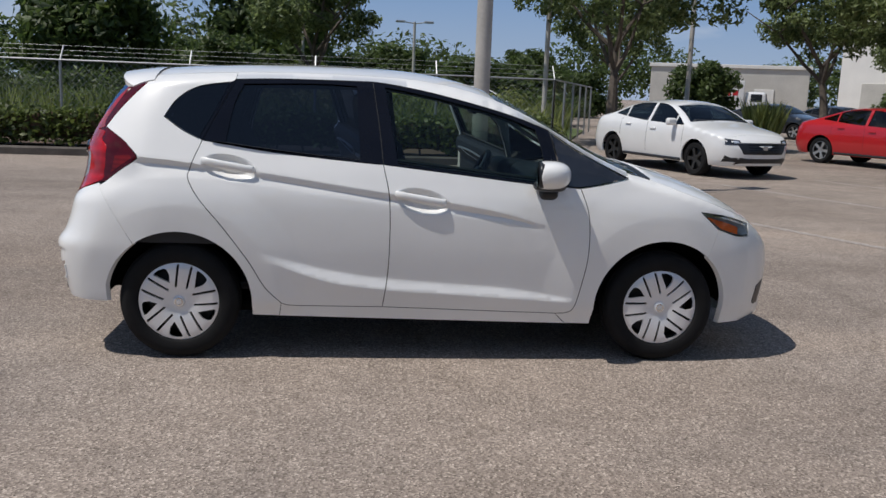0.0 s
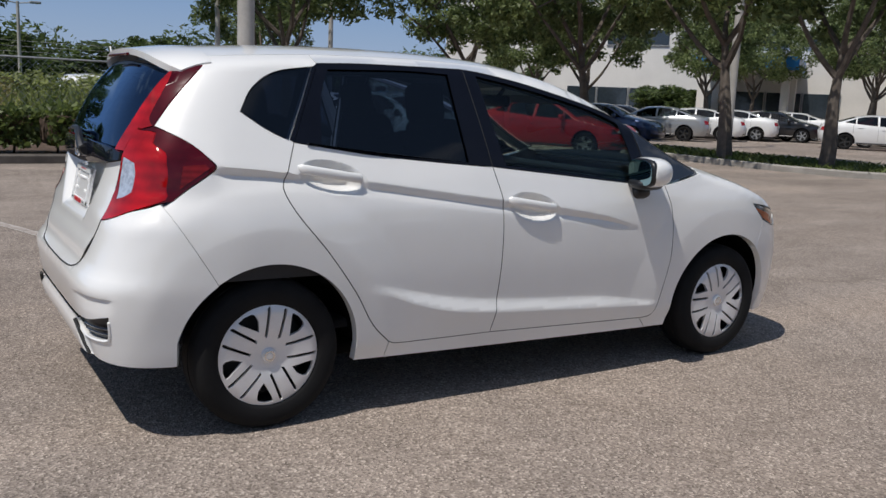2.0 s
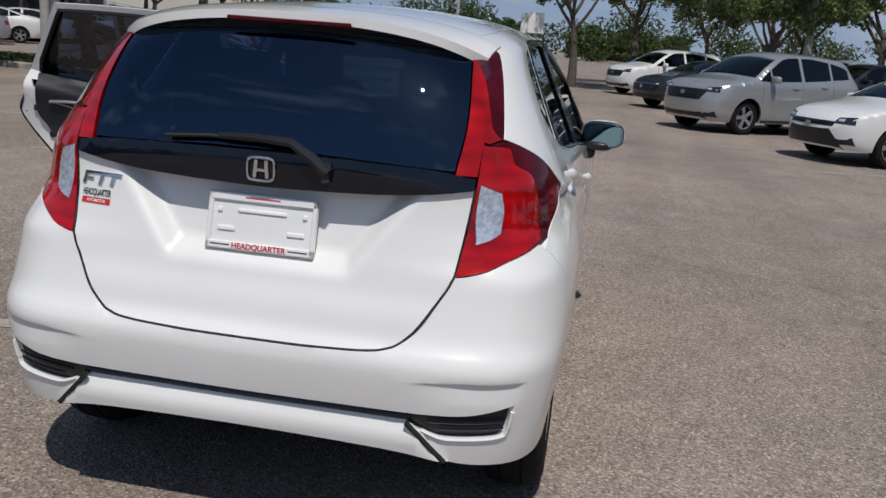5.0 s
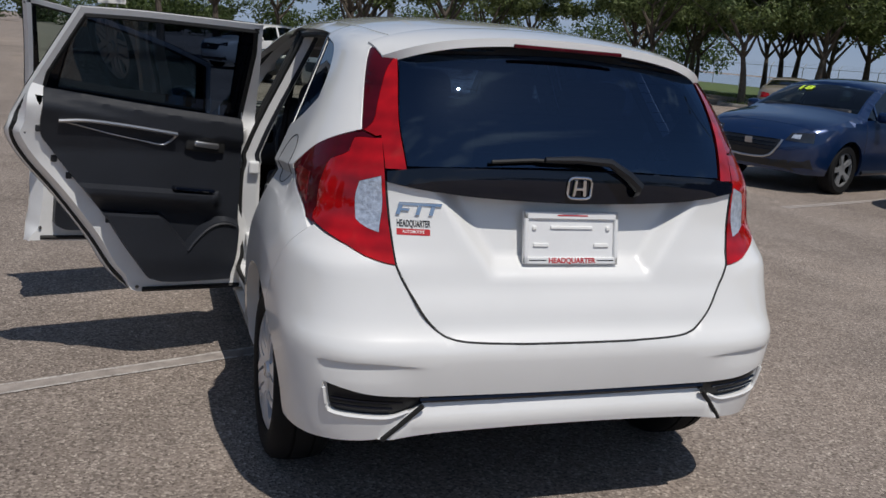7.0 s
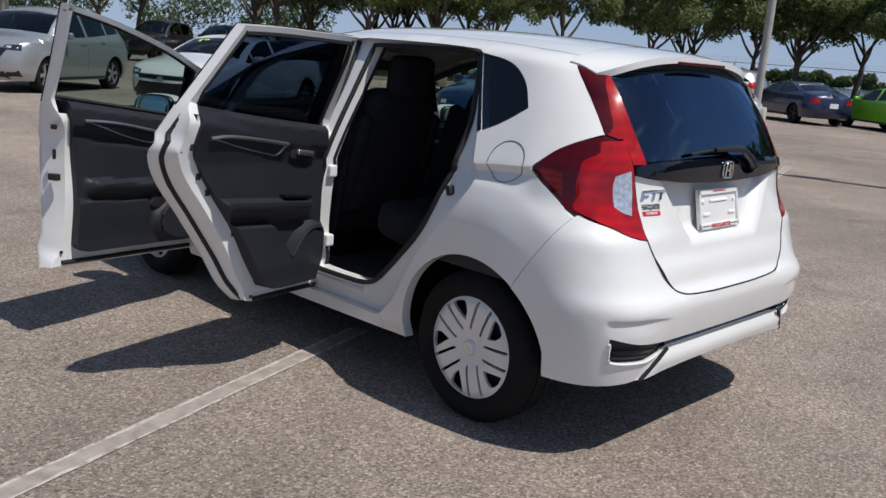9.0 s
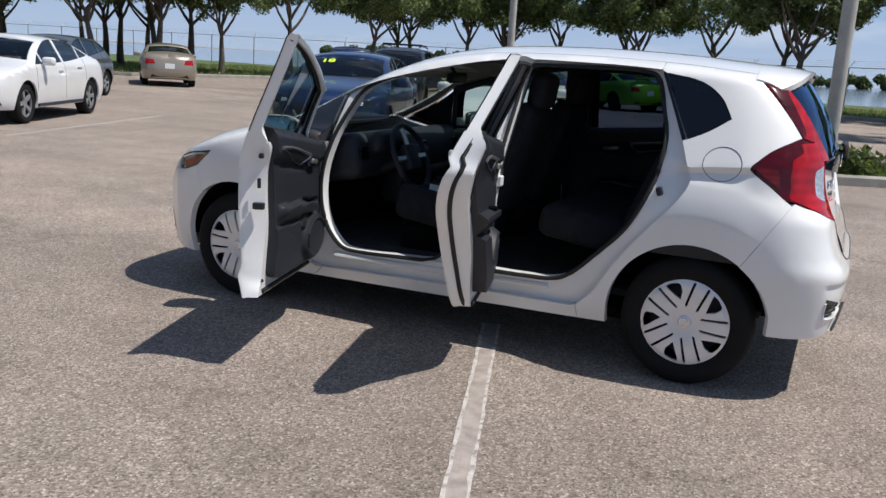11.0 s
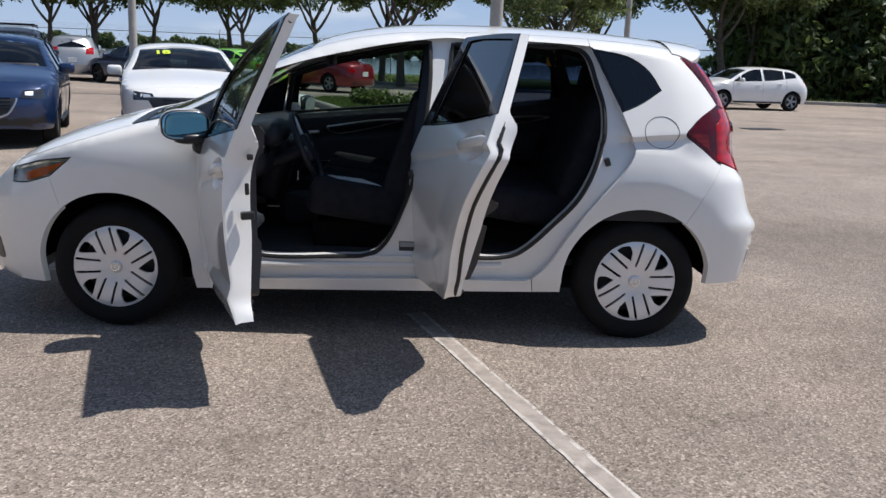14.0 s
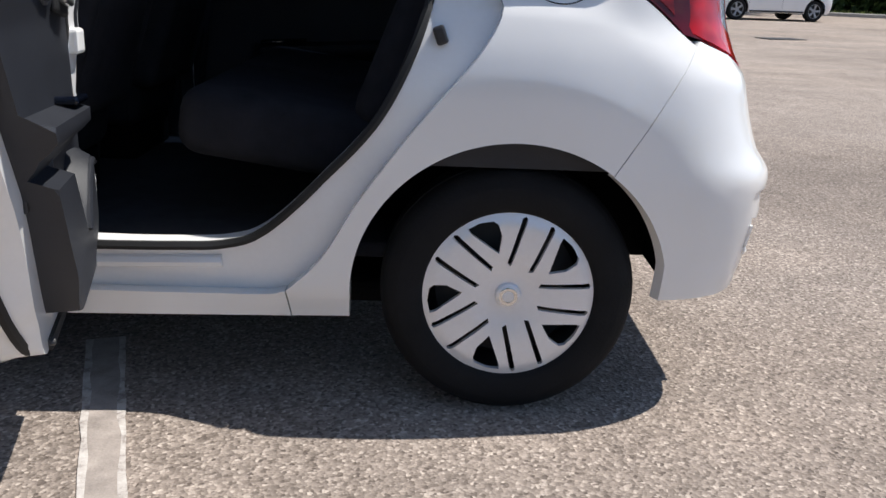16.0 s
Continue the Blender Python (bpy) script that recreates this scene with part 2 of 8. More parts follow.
M_DKRED = lens("deep_red_lens", (0.080, 0.002, 0.007), 0.2, 9.0, 0.005, 0.05)
M_REFLECTOR = lens("side_reflector", (0.17, 0.007, 0.008), 0.25, 14.0, 0.02, 0.2)
M_CLRLENS = surface("clear_lens", (0.52, 0.58, 0.68), 0.2, metal=0.3, var=0.42, scale=60, bump_s=0.7, bump_scale=110, coat=1.0)
M_AMBER = lens("amber_lens", (0.42, 0.085, 0.012))
M_DARKLENS = surface("dark_lamp_glass", (0.02, 0.022, 0.028), 0.06, var=0.3, coat=1.0)
M_LAMPGLASS = surface("clear_headlight_glass", (0.13, 0.14, 0.155), 0.10, metal=0.5, var=0.45, scale=16, coat=1.0)
M_MIRROR = surface("mirror_glass", (0.30, 0.46, 0.50), 0.01, metal=1.0, var=0.01)
M_REDINK = surface("red_print", (0.55, 0.03, 0.035), 0.4, var=0.05)
M_BLKINK = surface("black_print", (0.02, 0.02, 0.022), 0.4, var=0.1)
M_PAPER = surface("white_paper", (0.85, 0.85, 0.83), 0.7, var=0.03)
M_YELLOW = surface("yellow_tag", (0.75, 0.45, 0.02), 0.6, var=0.1)
M_LIME = surface("lime_windscreen_marker", (0.62, 0.85, 0.05), 0.6, var=0.1)
M_CONCRETE = surface("concrete", (0.42, 0.40, 0.37), 0.85, var=0.22, scale=1.8, bump_s=0.4, bump_scale=60)
M_KERB = surface("weathered_kerb", (0.30, 0.28, 0.25), 0.9, var=0.35, scale=2.5, bump_s=0.5, bump_scale=40)
M_DARKKERB = surface("dark_kerb", (0.105, 0.090, 0.078), 0.9, var=0.45, scale=3.0, bump_s=0.5, bump_scale=40)
M_GALV = surface("galvanised_steel", (0.34, 0.35, 0.36), 0.5, metal=0.6, var=0.15)
M_BARK = surface("oak_bark", (0.115, 0.095, 0.078), 0.95, var=0.4, scale=7, bump_s=0.9, bump_scale=18)
M_OAK = leafy("oak_leaves", (0.060, 0.094, 0.030), (0.180, 0.225, 0.085))
M_WOOD = leafy("far_tree_leaves", (0.030, 0.056, 0.016), (0.092, 0.130, 0.038))
M_HEDGE = leafy("hedge_leaves", (0.040, 0.062, 0.016), (0.125, 0.160, 0.040))
M_GRASS = leafy("grass_blades", (0.05, 0.09, 0.02), (0.14, 0.19, 0.05))
M_TALLGRASS = leafy("tall_grass", (0.09, 0.13, 0.03), (0.24, 0.27, 0.09))
M_DRYWEED = leafy("dry_weeds", (0.15, 0.15, 0.052), (0.33, 0.29, 0.125))
M_SOIL = surface("mulch_soil", (0.085, 0.055, 0.038), 1.0, var=0.45, scale=5, bump_s=0.8, bump_scale=30)
M_LAWN = surface("lawn", (0.085, 0.12, 0.035), 1.0, var=0.4, scale=1.2, bump_s=0.9, bump_scale=45)
M_RENDER = surface("white_rendered_wall", (0.72, 0.70, 0.66), 0.85, var=0.08, scale=0.7, bump_s=0.2, bump_scale=20)
M_GREYWALL = surface("grey_block_wall", (0.50, 0.48, 0.44), 0.9, var=0.15, scale=0.6, bump_s=0.3, bump_scale=12)
M_BLUE = surface("blue_canopy_fascia", (0.02, 0.20, 0.55), 0.4, var=0.06)
M_WINDOWWALL = surface("dark_shop_glass", (0.03, 0.04, 0.05), 0.05, var=0.2, spec=0.8)

# ---- geometry helpers ----
from mathutils import geometry


def mesh_ob(name, verts, faces, mats, parent=None, label="", smooth=True, slots=None):
    me = bpy.data.meshes.new(name)
    me.from_pydata([tuple(map(float, v)) for v in verts], [], [tuple(map(int, f)) for f in faces])
    for m in (mats if isinstance(mats, (list, tuple)) else [mats]):
        me.materials.append(m)
    if slots is not None:
        me.polygons.foreach_set("material_index", np.array(slots, dtype=np.int32))
    me.polygons.foreach_set("use_smooth", np.full(len(me.polygons), smooth))
    if smooth:
        me.set_sharp_from_angle(angle=radians(38))
    me.update()
    ob = new(name, me)
    if parent:
        ob.parent = parent
    if label:
        ob["label"] = label
    return ob


def part(name, bm, material, parent=None, label="", smooth=False):
    me = bpy.data.meshes.new(name)
    bm.normal_update()
    bm.to_mesh(me)
    bm.free()
    me.materials.append(material)
    me.polygons.foreach_set("use_smooth", np.full(len(me.polygons), smooth))
    ob = new(name, me)
    if parent:
        ob.parent = parent
    if label:
        ob["label"] = label
    return ob


def empty(name, m=None):
    ob = new(name)
    ob.empty_display_size = 0.2
    if m is not None:
        ob.matrix_basis = m
    return ob


def rbox(size, m=None, bev=0.01, seg=2, bm=None, taper=None):
    """A box with rounded edges, added to bm or a new bmesh."""
    out = bm or bmesh.new()
    b = bmesh.new()
    bmesh.ops.create_cube(b, size=1.0)
    bmesh.ops.scale(b, vec=size, verts=b.verts)
    if taper:
        for v in b.verts:
            if v.co.z > 0:
                v.co.x *= taper[0]
                v.co.y *= taper[1]
    if bev:
        bmesh.ops.bevel(b, geom=b.edges[:], offset=bev, segments=seg, affect="EDGES", profile=0.5)
    if m is not None:
        bmesh.ops.transform(b, matrix=m, verts=b.verts)
    me = bpy.data.meshes.new("tmp")
    b.to_mesh(me)
    b.free()
    out.from_mesh(me)
    bpy.data.meshes.remove(me)
    return out


def tube_data(pts, radius, n=6, closed=False):
    """Verts and faces of a round tube along pts; radius is a number or one a point."""
    pts = [Vector(p) for p in pts]
    k = len(pts)
    rad = [radius] * k if isinstance(radius, (int, float)) else radius
    verts, faces = [], []
    up = Vector((0, 0, 1))
    for i, p in enumerate(pts):
        a = pts[(i + 1) % k] if (closed or i < k - 1) else p
        b = pts[i - 1] if (closed or i > 0) else p
        d = (a - b).normalized() if (a - b).length > 1e-9 else Vector((0, 0, 1))
        s = d.cross(up if abs(d.z) < 0.95 else Vector((1, 0, 0))).normalized()
        u = s.cross(d)
        for j in range(n):
            w = 2 * math.pi * j / n
            verts.append(p + (s * math.cos(w) + u * math.sin(w)) * rad[i])
    for i in range(k if closed else k - 1):
        for j in range(n):
            a, b = i * n + j, i * n + (j + 1) % n
            c, d = ((i + 1) % k) * n + (j + 1) % n, ((i + 1) % k) * n + j
            faces.append((a, b, c, d))
    if not closed:
        faces.append(tuple(range(n - 1, -1, -1)))
        faces.append(tuple((k - 1) * n + j for j in range(n)))
    return verts, faces


def tube(name, pts, radius, mat, parent=None, label="", n=6, closed=False):
    v, f = tube_data(pts, radius, n, closed)
    return mesh_ob(name, v, f, mat, parent, label)


def lathe(profile, n=48, axis="y"):
    """Verts and faces of a profile of (radius, along) turned about an axis."""
    verts, faces = [], []
    k = len(profile)
    for i in range(n):
        a = 2 * math.pi * i / n
        for r, h in profile:
            p = (r * math.cos(a), h, r * math.sin(a)) if axis == "y" else (r * math.cos(a), r * math.sin(a), h)
            verts.append(p)
    for i in range(n):
        j = (i + 1) % n
        for q in range(k - 1):
            faces.append((i * k + q, i * k + q + 1, j * k + q + 1, j * k + q))
    return verts, faces


def spline(pts, step=0.02):
    """Points of a smooth curve through pts (Catmull-Rom)."""
    p = np.array(pts, float)
    if len(p) == 2:
        n = max(1, int(np.linalg.norm(p[1] - p[0]) / step))
        return [tuple(p[0] + (p[1] - p[0]) * i / n) for i in range(n + 1)]
    e = np.vstack([2 * p[0] - p[1], p, 2 * p[-1] - p[-2]])
    out = []
    for i in range(1, len(e) - 2):
        a, b, c, d = e[i - 1:i + 3]
        n = max(2, int(np.linalg.norm(c - b) / step))
        for k in range(n):
            t = k / n
            out.append(tuple(0.5 * (2 * b + (c - a) * t + (2 * a - 5 * b + 4 * c - d) * t * t + (3 * b - a - 3 * c + d) * t ** 3)))
    out.append(tuple(p[-1]))
    return out


def loop(*segs, step=0.02):
    """A closed outline from curves that meet at corners."""
    out = []
    for s in segs:
        c = spline(s, step)
        if out and np.hypot(out[-1][0] - c[0][0], out[-1][1] - c[0][1]) < 1e-6:
            c = c[1:]
        out += c
    if np.hypot(out[0][0] - out[-1][0], out[0][1] - out[-1][1]) < 1e-6:
        out.pop()
    return out


def area(lp):
    a = np.array(lp)
    return 0.5 * float(np.sum(a[:, 0] * np.roll(a[:, 1], -1) - np.roll(a[:, 0], -1) * a[:, 1]))


def inset(lp, g):
    """The outline moved inwards by g."""
    a = np.array(lp)
    if area(lp) < 0:
        a = a[::-1]
    d1, d2 = a - np.roll(a, 1, 0), np.roll(a, -1, 0) - a
    d1 /= np.linalg.norm(d1, axis=1)[:, None] + 1e-12
    d2 /= np.linalg.norm(d2, axis=1)[:, None] + 1e-12
    nrm = np.stack([-(d1[:, 1] + d2[:, 1]), d1[:, 0] + d2[:, 0]], 1)
    ln = np.linalg.norm(nrm, axis=1)[:, None] + 1e-9
    nrm = nrm / ln
    return [tuple(p) for p in a + nrm * g]


def inside(p, lp):
    """Which of the points p lie inside the outline."""
    a = np.array(lp)
    x, y = p[:, 0], p[:, 1]
    c = np.zeros(len(p), bool)
    j = len(a) - 1
    for i in range(len(a)):
        xi, yi, xj, yj = a[i, 0], a[i, 1], a[j, 0], a[j, 1]
        if yi != yj:
            c ^= ((yi > y) != (yj > y)) & (x < (xj - xi) * (y - yi) / (yj - yi) + xi)
        j = i
    return c


def fill(lp, holes=(), step=0.035, extra=None, ridges=()):
    """Triangles that fill an outline with holes: points, faces and the index runs of its rims."""
    pts, edges, runs = [], [], []
    for r in (lp, *holes):
        s = len(pts)
        pts += [tuple(q) for q in r]
        edges += [(s + i, s + (i + 1) % len(r)) for i in range(len(r))]
        runs.append(list(range(s, len(pts))))
    b = np.array(pts)
    lo, hi = b.min(0), b.max(0)
    gx, gy = np.meshgrid(np.arange(lo[0] + step * 0.5, hi[0], step), np.arange(lo[1] + step * 0.5, hi[1], step))
    gx[1::2] += step * 0.5
    g = np.stack([gx.ravel(), gy.ravel()], 1)
    if extra is not None and len(extra):
        ex = np.array(extra)
        far = np.full(len(g), 9.0)
        for i in range(0, len(ex), 64):
            far = np.minimum(far, np.sqrt(((g[:, None] - ex[None, i:i + 64]) ** 2).sum(2)).min(1))
        g = np.vstack([g[far > step * 0.55], ex])
    if len(g):
        ok = inside(g, lp)
        for h in holes:
            ok &= ~inside(g, h)
        g = g[ok]
    if len(g):
        near = np.full(len(g), 9.0)
        for i in range(0, len(b), 64):
            near = np.minimum(near, np.sqrt(((g[:, None] - b[None, i:i + 64]) ** 2).sum(2)).min(1))
        g = g[near > step * 0.42]
    # lines that the triangles must keep to
    for rd in ridges:
        r = np.array(rd)
        ok = inside(r, lp)
        for h in holes:
            ok &= ~inside(r, h)
        near = np.full(len(r), 9.0)
        for i in range(0, len(b), 64):
            near = np.minimum(near, np.sqrt(((r[:, None] - b[None, i:i + 64]) ** 2).sum(2)).min(1))
        ok &= near > 0.004
        if len(g):
            gd = np.full(len(g), 9.0)
            for i in range(0, len(r), 64):
                gd = np.minimum(gd, np.sqrt(((g[:, None] - r[None, i:i + 64]) ** 2).sum(2)).min(1))
            g = g[gd > step * 0.5]
        last = None
        for i in range(len(r)):
            if ok[i]:
                pts.append(tuple(r[i]))
                if last == i - 1:
                    edges.append((len(pts) - 2, len(pts) - 1))
                last = i
    allp = [Vector(q) for q in pts] + [Vector(q) for q in g]
    v, _, f, ov, _, _ = geometry.delaunay_2d_cdt(allp, edges, [], 0, 1e-7)
    v2 = np.array([tuple(q) for q in v])
    back = {}
    for i, o in enumerate(ov):
        for q in o:
            back[q] = i
    f = np.array([t for t in f if len(t) == 3])
    cen = v2[f].mean(1)
    ok = inside(cen, lp)
    for h in holes:
        ok &= ~inside(cen, h)
    return v2, f[ok], [[back[i] for i in r if i in back] for r in runs]


def skin(name, lp, lift, out, mat, parent=None, label="", holes=(), step=0.035, depth=0.015, gap=0.0, extra=None, back=False, ridges=()):
    """A sheet over an outline, lifted into space, with its rims turned in by depth along -out."""
    if gap:
        lp = inset(lp, gap)
        holes = [inset(h, -gap) for h in holes]
    p, f, runs = fill(lp, holes, step, extra, ridges)
    v = np.array(lift(p))
    o = np.array(out, float)
    nr = np.cross(v[f[:, 1]] - v[f[:, 0]], v[f[:, 2]] - v[f[:, 0]])
    if (nr @ o).sum() < 0:
        f = f[:, ::-1]
    verts, faces = [v], [tuple(t) for t in f]
    base = len(v)
    if depth:
        for r in runs:
            verts.append(v[r] - o * depth)
            n = len(r)
            for i in range(n):
                j = (i + 1) % n
                faces.append((r[i], r[j], base + j, base + i))
            base += n
    verts = np.vstack(verts)
    if back:
        k = len(verts)
        verts = np.vstack([verts, v - o * depth])
        faces += [tuple(int(i) + k for i in t[::-1]) for t in f]
    return mesh_ob(name, verts, faces, mat, parent, label)


def curve_fn(pts):
    """A smooth function through points (a, b)."""
    d = np.array(spline(sorted(pts), 0.004))
    i = np.argsort(d[:, 0], kind="stable")
    return lambda t: np.interp(t, d[i, 0], d[i, 1])


def ease(u):
    u = np.clip(u, 0, 1)
    return u * u * (3 - 2 * u)


class Body:
    """A car's outer surface: the half width at each place (x, z) of its side view."""

    def __init__(self, top, rear, front, width, r_rear=0.6, r_front=0.75, crown=0.10, detail=None, square=0.0):
        self.zt, self.xr, self.xf, self.w0 = curve_fn(top), curve_fn(rear), curve_fn(front), curve_fn(width)
        self.rr, self.rf, self.crown, self.detail, self.square = r_rear, r_front, crown, detail, square

    def half(self, x, z):
        x, z = np.asarray(x, float), np.asarray(z, float)
        rnd = lambda u, p, q: np.maximum(1e-9, 1 - (1 - np.clip(u, 0, 1)) ** p) ** (1 / q)
        w = self.w0(z)
        if self.detail:
            w = w + self.detail(x, z)
        w = w * (1 - 0.044 * (self.square > 0) * ease((self.xr(z) + 0.50 - x) / 0.50) * ease((1.05 - z) / 0.15))
        rr = self.rr * (1 - 0.36 * (self.square > 0) * ease((0.95 - z) / 0.15))
        return w * rnd((x - self.xr(z)) / rr, 2.5, 3.0 + self.square * (0.55 * ease((1.5 - z) / 0.2) + 0.55 * ease((1.15 - z) / 0.2) + 1.2 * ease((0.85 - z) / 0.05))) * rnd((self.xf(z) - x) / self.rf, 2.5, 3.0) * rnd((self.zt(x) - z) / self.crown, 2.0, 2.2)

    def side(self, s, off=0.0):
        return lambda p: np.stack([p[:, 0], s * (self.half(p[:, 0], p[:, 1]) - off), p[:, 1]], 1)

    def _solve(self, y, lo, hi, at):
        """Between lo (outside) and hi (inside), where the half width is |y|."""
        for _ in range(34):
            mid = (lo + hi) / 2
            deep = at(mid) > np.abs(y)
            hi, lo = np.where(deep, mid, hi), np.where(deep, lo, mid)
        return (lo + hi) / 2

    def end(self, s, off=0.0, mid=0.0):
        """From (y, z) to the rear (s = -1) or the front (s = 1)."""
        def lift(p):
            y, z = p[:, 0], p[:, 1]
            lo = (self.xr(z) if s < 0 else self.xf(z)) + 0 * y
            x = self._solve(y, lo, np.full(len(y), mid), lambda x: self.half(x, z))
            return np.stack([x - s * off, y, z], 1)
        return lift

    def over(self, off=0.0, floor=0.75):
        def lift(p):
            x, y = p[:, 0], p[:, 1]
            z = self._solve(y, self.zt(x) + 0 * y, np.full(len(y), floor), lambda z: self.half(x, z))
            return np.stack([x, y, z - off], 1)
        return lift


def mirror_y(lp):
    return [(-a, b) for a, b in lp][::-1]


def arc(cx, cz, r, a0, a1, n=40):
    return [(cx + r * math.cos(radians(a0 + (a1 - a0) * i / n)), cz + r * math.sin(radians(a0 + (a1 - a0) * i / n))) for i in range(n + 1)]


def weld(name, pieces, mat, parent, label="", depth=0.03, centre=(0, 0)):
    """Joins sheets that meet edge to edge into one mesh, and turns its free rims inwards."""
    bm = bmesh.new()
    for ob in pieces:
        bm.from_mesh(ob.data)
        bpy.data.objects.remove(ob)
    bmesh.ops.remove_doubles(bm, verts=bm.verts[:], dist=0.0012)
    rim = [e for e in bm.edges if e.is_boundary]
    made = bmesh.ops.extrude_edge_only(bm, edges=rim)["geom"]
    for v in made:
        if isinstance(v, bmesh.types.BMVert):
            d = Vector((centre[0] - v.co.x, centre[1] - v.co.y, 0)).normalized()
            v.co += d * depth
    me = bpy.data.meshes.new(name)
    bm.to_mesh(me)
    bm.free()
    me.materials.append(mat)
    me.polygons.foreach_set("use_smooth", np.full(len(me.polygons), True))
    me.set_sharp_from_angle(angle=radians(42))
    ob = new(name, me)
    ob.parent = parent
    if label:
        ob["label"] = label
    return ob

# ---- the hatchback ----
CREASE = curve_fn([(-1.7, 1.05), (-1.446, 1.03), (-1.301, 1.019), (-1.177, 1.004), (-0.858, 0.97), (-0.577, 0.933), (-0.236, 0.887), (0.111, 0.842), (0.405, 0.79), (0.587, 0.742), (0.9, 0.68)])
UNDER = curve_fn([(-1.7, 1.02), (-1.446, 0.998), (-1.177, 0.978), (-0.857, 0.94), (-0.577, 0.90), (-0.235, 0.853), (0.112, 0.808), (0.407, 0.768), (0.589, 0.730), (0.9, 0.67)])
SHELF = curve_fn([(-1.7, 0.86), (-1.47, 0.915), (-1.354, 0.93), (-1.177, 0.935), (-0.858, 0.91), (-0.577, 0.875), (-0.235, 0.833), (0.113, 0.792), (0.407, 0.755), (0.589, 0.72), (0.9, 0.66)])
LOW_TOP = curve_fn([(-1.2, 0.66), (-0.80, 0.55), (-0.63, 0.506), (-0.457, 0.470), (-0.195, 0.437), (0.131, 0.416), (0.432, 0.396), (0.693, 0.357), (0.9, 0.33)])
LOW_BOT = curve_fn([(-1.2, 0.60), (-0.80, 0.515), (-0.629, 0.455), (-0.456, 0.410), (-0.194, 0.381), (0.132, 0.362), (0.434, 0.344), (0.694, 0.330), (0.9, 0.32)])


FLARE_R = 0.50


def hull_detail(x, z):
    """What the shoulder crease, the lower door crease and the wheel lips add to the half width."""
    top, und, shf = CREASE(x), UNDER(x), SHELF(x)
    keep = ease((x + 1.52) / 0.10) * ease((0.70 - x) / 0.35)
    up, dn = 0.011, -0.007 - 0.008 * ease((-0.9 - x) / 0.4)
    ramp_ = np.clip((top - z) / np.maximum(top - und, 0.004), 0, 1)
    back = np.clip((und - z) / np.maximum(und - shf, 0.004), 0, 1)
    d = np.where(z > top, up * np.exp(-np.maximum(z - top, 0) / 0.09), np.where(z > und, up + (dn - up) * ramp_, dn * (1 - back))) * keep
    t, b = LOW_TOP(x), LOW_BOT(x)
    u = np.clip((t - z) / np.maximum(t - b, 0.004), 0, 1)
    amp = np.minimum(0.026, 0.42 * (t - b)) * ease((x + 0.90) / 0.25) * ease((0.82 - x) / 0.10)
    d = d + amp * np.where(z > b, u, np.exp(-np.maximum(b - z, 0) / 0.10))
    for cx, amp in ((-1.265, 0.017), (1.265, 0.012)):
        r = np.hypot(x - cx, z - 0.30)
        d = d + amp * np.clip(1 - (r - FLARE_R) / 0.16, 0, 1) * ease((z - 0.22) / 0.1)
    return d


def run(f, e, x0, x1):
    return [(float(x), float(f(x)) + e) for x in np.arange(x0, x1, 0.018)]


CREASE_LINES = [run(CREASE, 0.005, -1.5, 0.68), run(CREASE, -0.001, -1.5, 0.68), run(UNDER, 0.001, -1.5, 0.55), run(UNDER, -0.006, -1.5, 0.55), run(SHELF, 0.004, -1.6, 0.50), run(SHELF, -0.010, -1.6, 0.50),
                run(LOW_TOP, 0.006, -0.86, 0.78), run(LOW_TOP, -0.002, -0.86, 0.78), run(LOW_BOT, 0.002, -0.80, 0.76), run(LOW_BOT, -0.006, -0.80, 0.76)]
FLARE_LINES = [[(cx + r * math.cos(a), 0.30 + r * math.sin(a)) for a in np.linspace(0.05, 3.09, 90)] for cx in (-1.265, 1.265) for r in (FLARE_R - 0.004, FLARE_R + 0.004)]
CREASE_LINES += FLARE_LINES


HULL = Body(
    top=[(-2.2, 1.36), (-1.7, 1.45), (-1.5, 1.472), (-1.3, 1.492), (-1.0, 1.512), (-0.6, 1.522), (-0.2, 1.515), (0.0, 1.498), (0.2, 1.462), (0.4, 1.40), (0.6, 1.305), (0.85, 1.165), (1.05, 1.075), (1.2, 1.035), (1.4, 0.985), (1.6, 0.915), (1.8, 0.815), (1.95, 0.70), (2.05, 0.58), (2.15, 0.45)],
    rear=[(0.1, -1.84), (0.25, -1.862), (0.36, -1.886), (0.48, -1.910), (0.57, -1.920), (0.605, -1.910), (0.64, -1.882), (0.72, -1.852), (0.82, -1.826), (0.93, -1.800), (1.0, -1.790), (1.08, -1.79), (1.2, -1.745), (1.3, -1.69), (1.4, -1.62), (1.46, -1.57), (1.6, -1.45)],
    front=[(0.1, 2.03), (0.2, 2.045), (0.3, 2.05), (0.45, 2.06), (0.6, 2.05), (0.7, 2.02), (0.85, 2.0), (1.6, 2.0)],
    width=[(0.1, 0.765), (0.2, 0.79), (0.30, 0.808), (0.45, 0.825), (0.6, 0.838), (0.75, 0.841), (0.85, 0.834), (0.93, 0.815), (1.0, 0.793), (1.1, 0.752), (1.2, 0.706), (1.3, 0.660), (1.4, 0.615), (1.5, 0.575), (1.6, 0.54)],
    r_rear=0.42, detail=hull_detail, square=2.0)
RAIL = 0.05
AXLE, ARCH_R = 1.265, 0.366


def rail(x0, x1, step=0.03):
    n = max(2, int(abs(x1 - x0) / step))
    return [(x, float(HULL.zt(x)) - RAIL) for x in np.linspace(x0, x1, n)]


UPPER_BACK = 0.115
upper_back = lambda z: UPPER_BACK + 0.065 * min(1.0, max(0.0, (float(z) - 1.166) / 0.244))


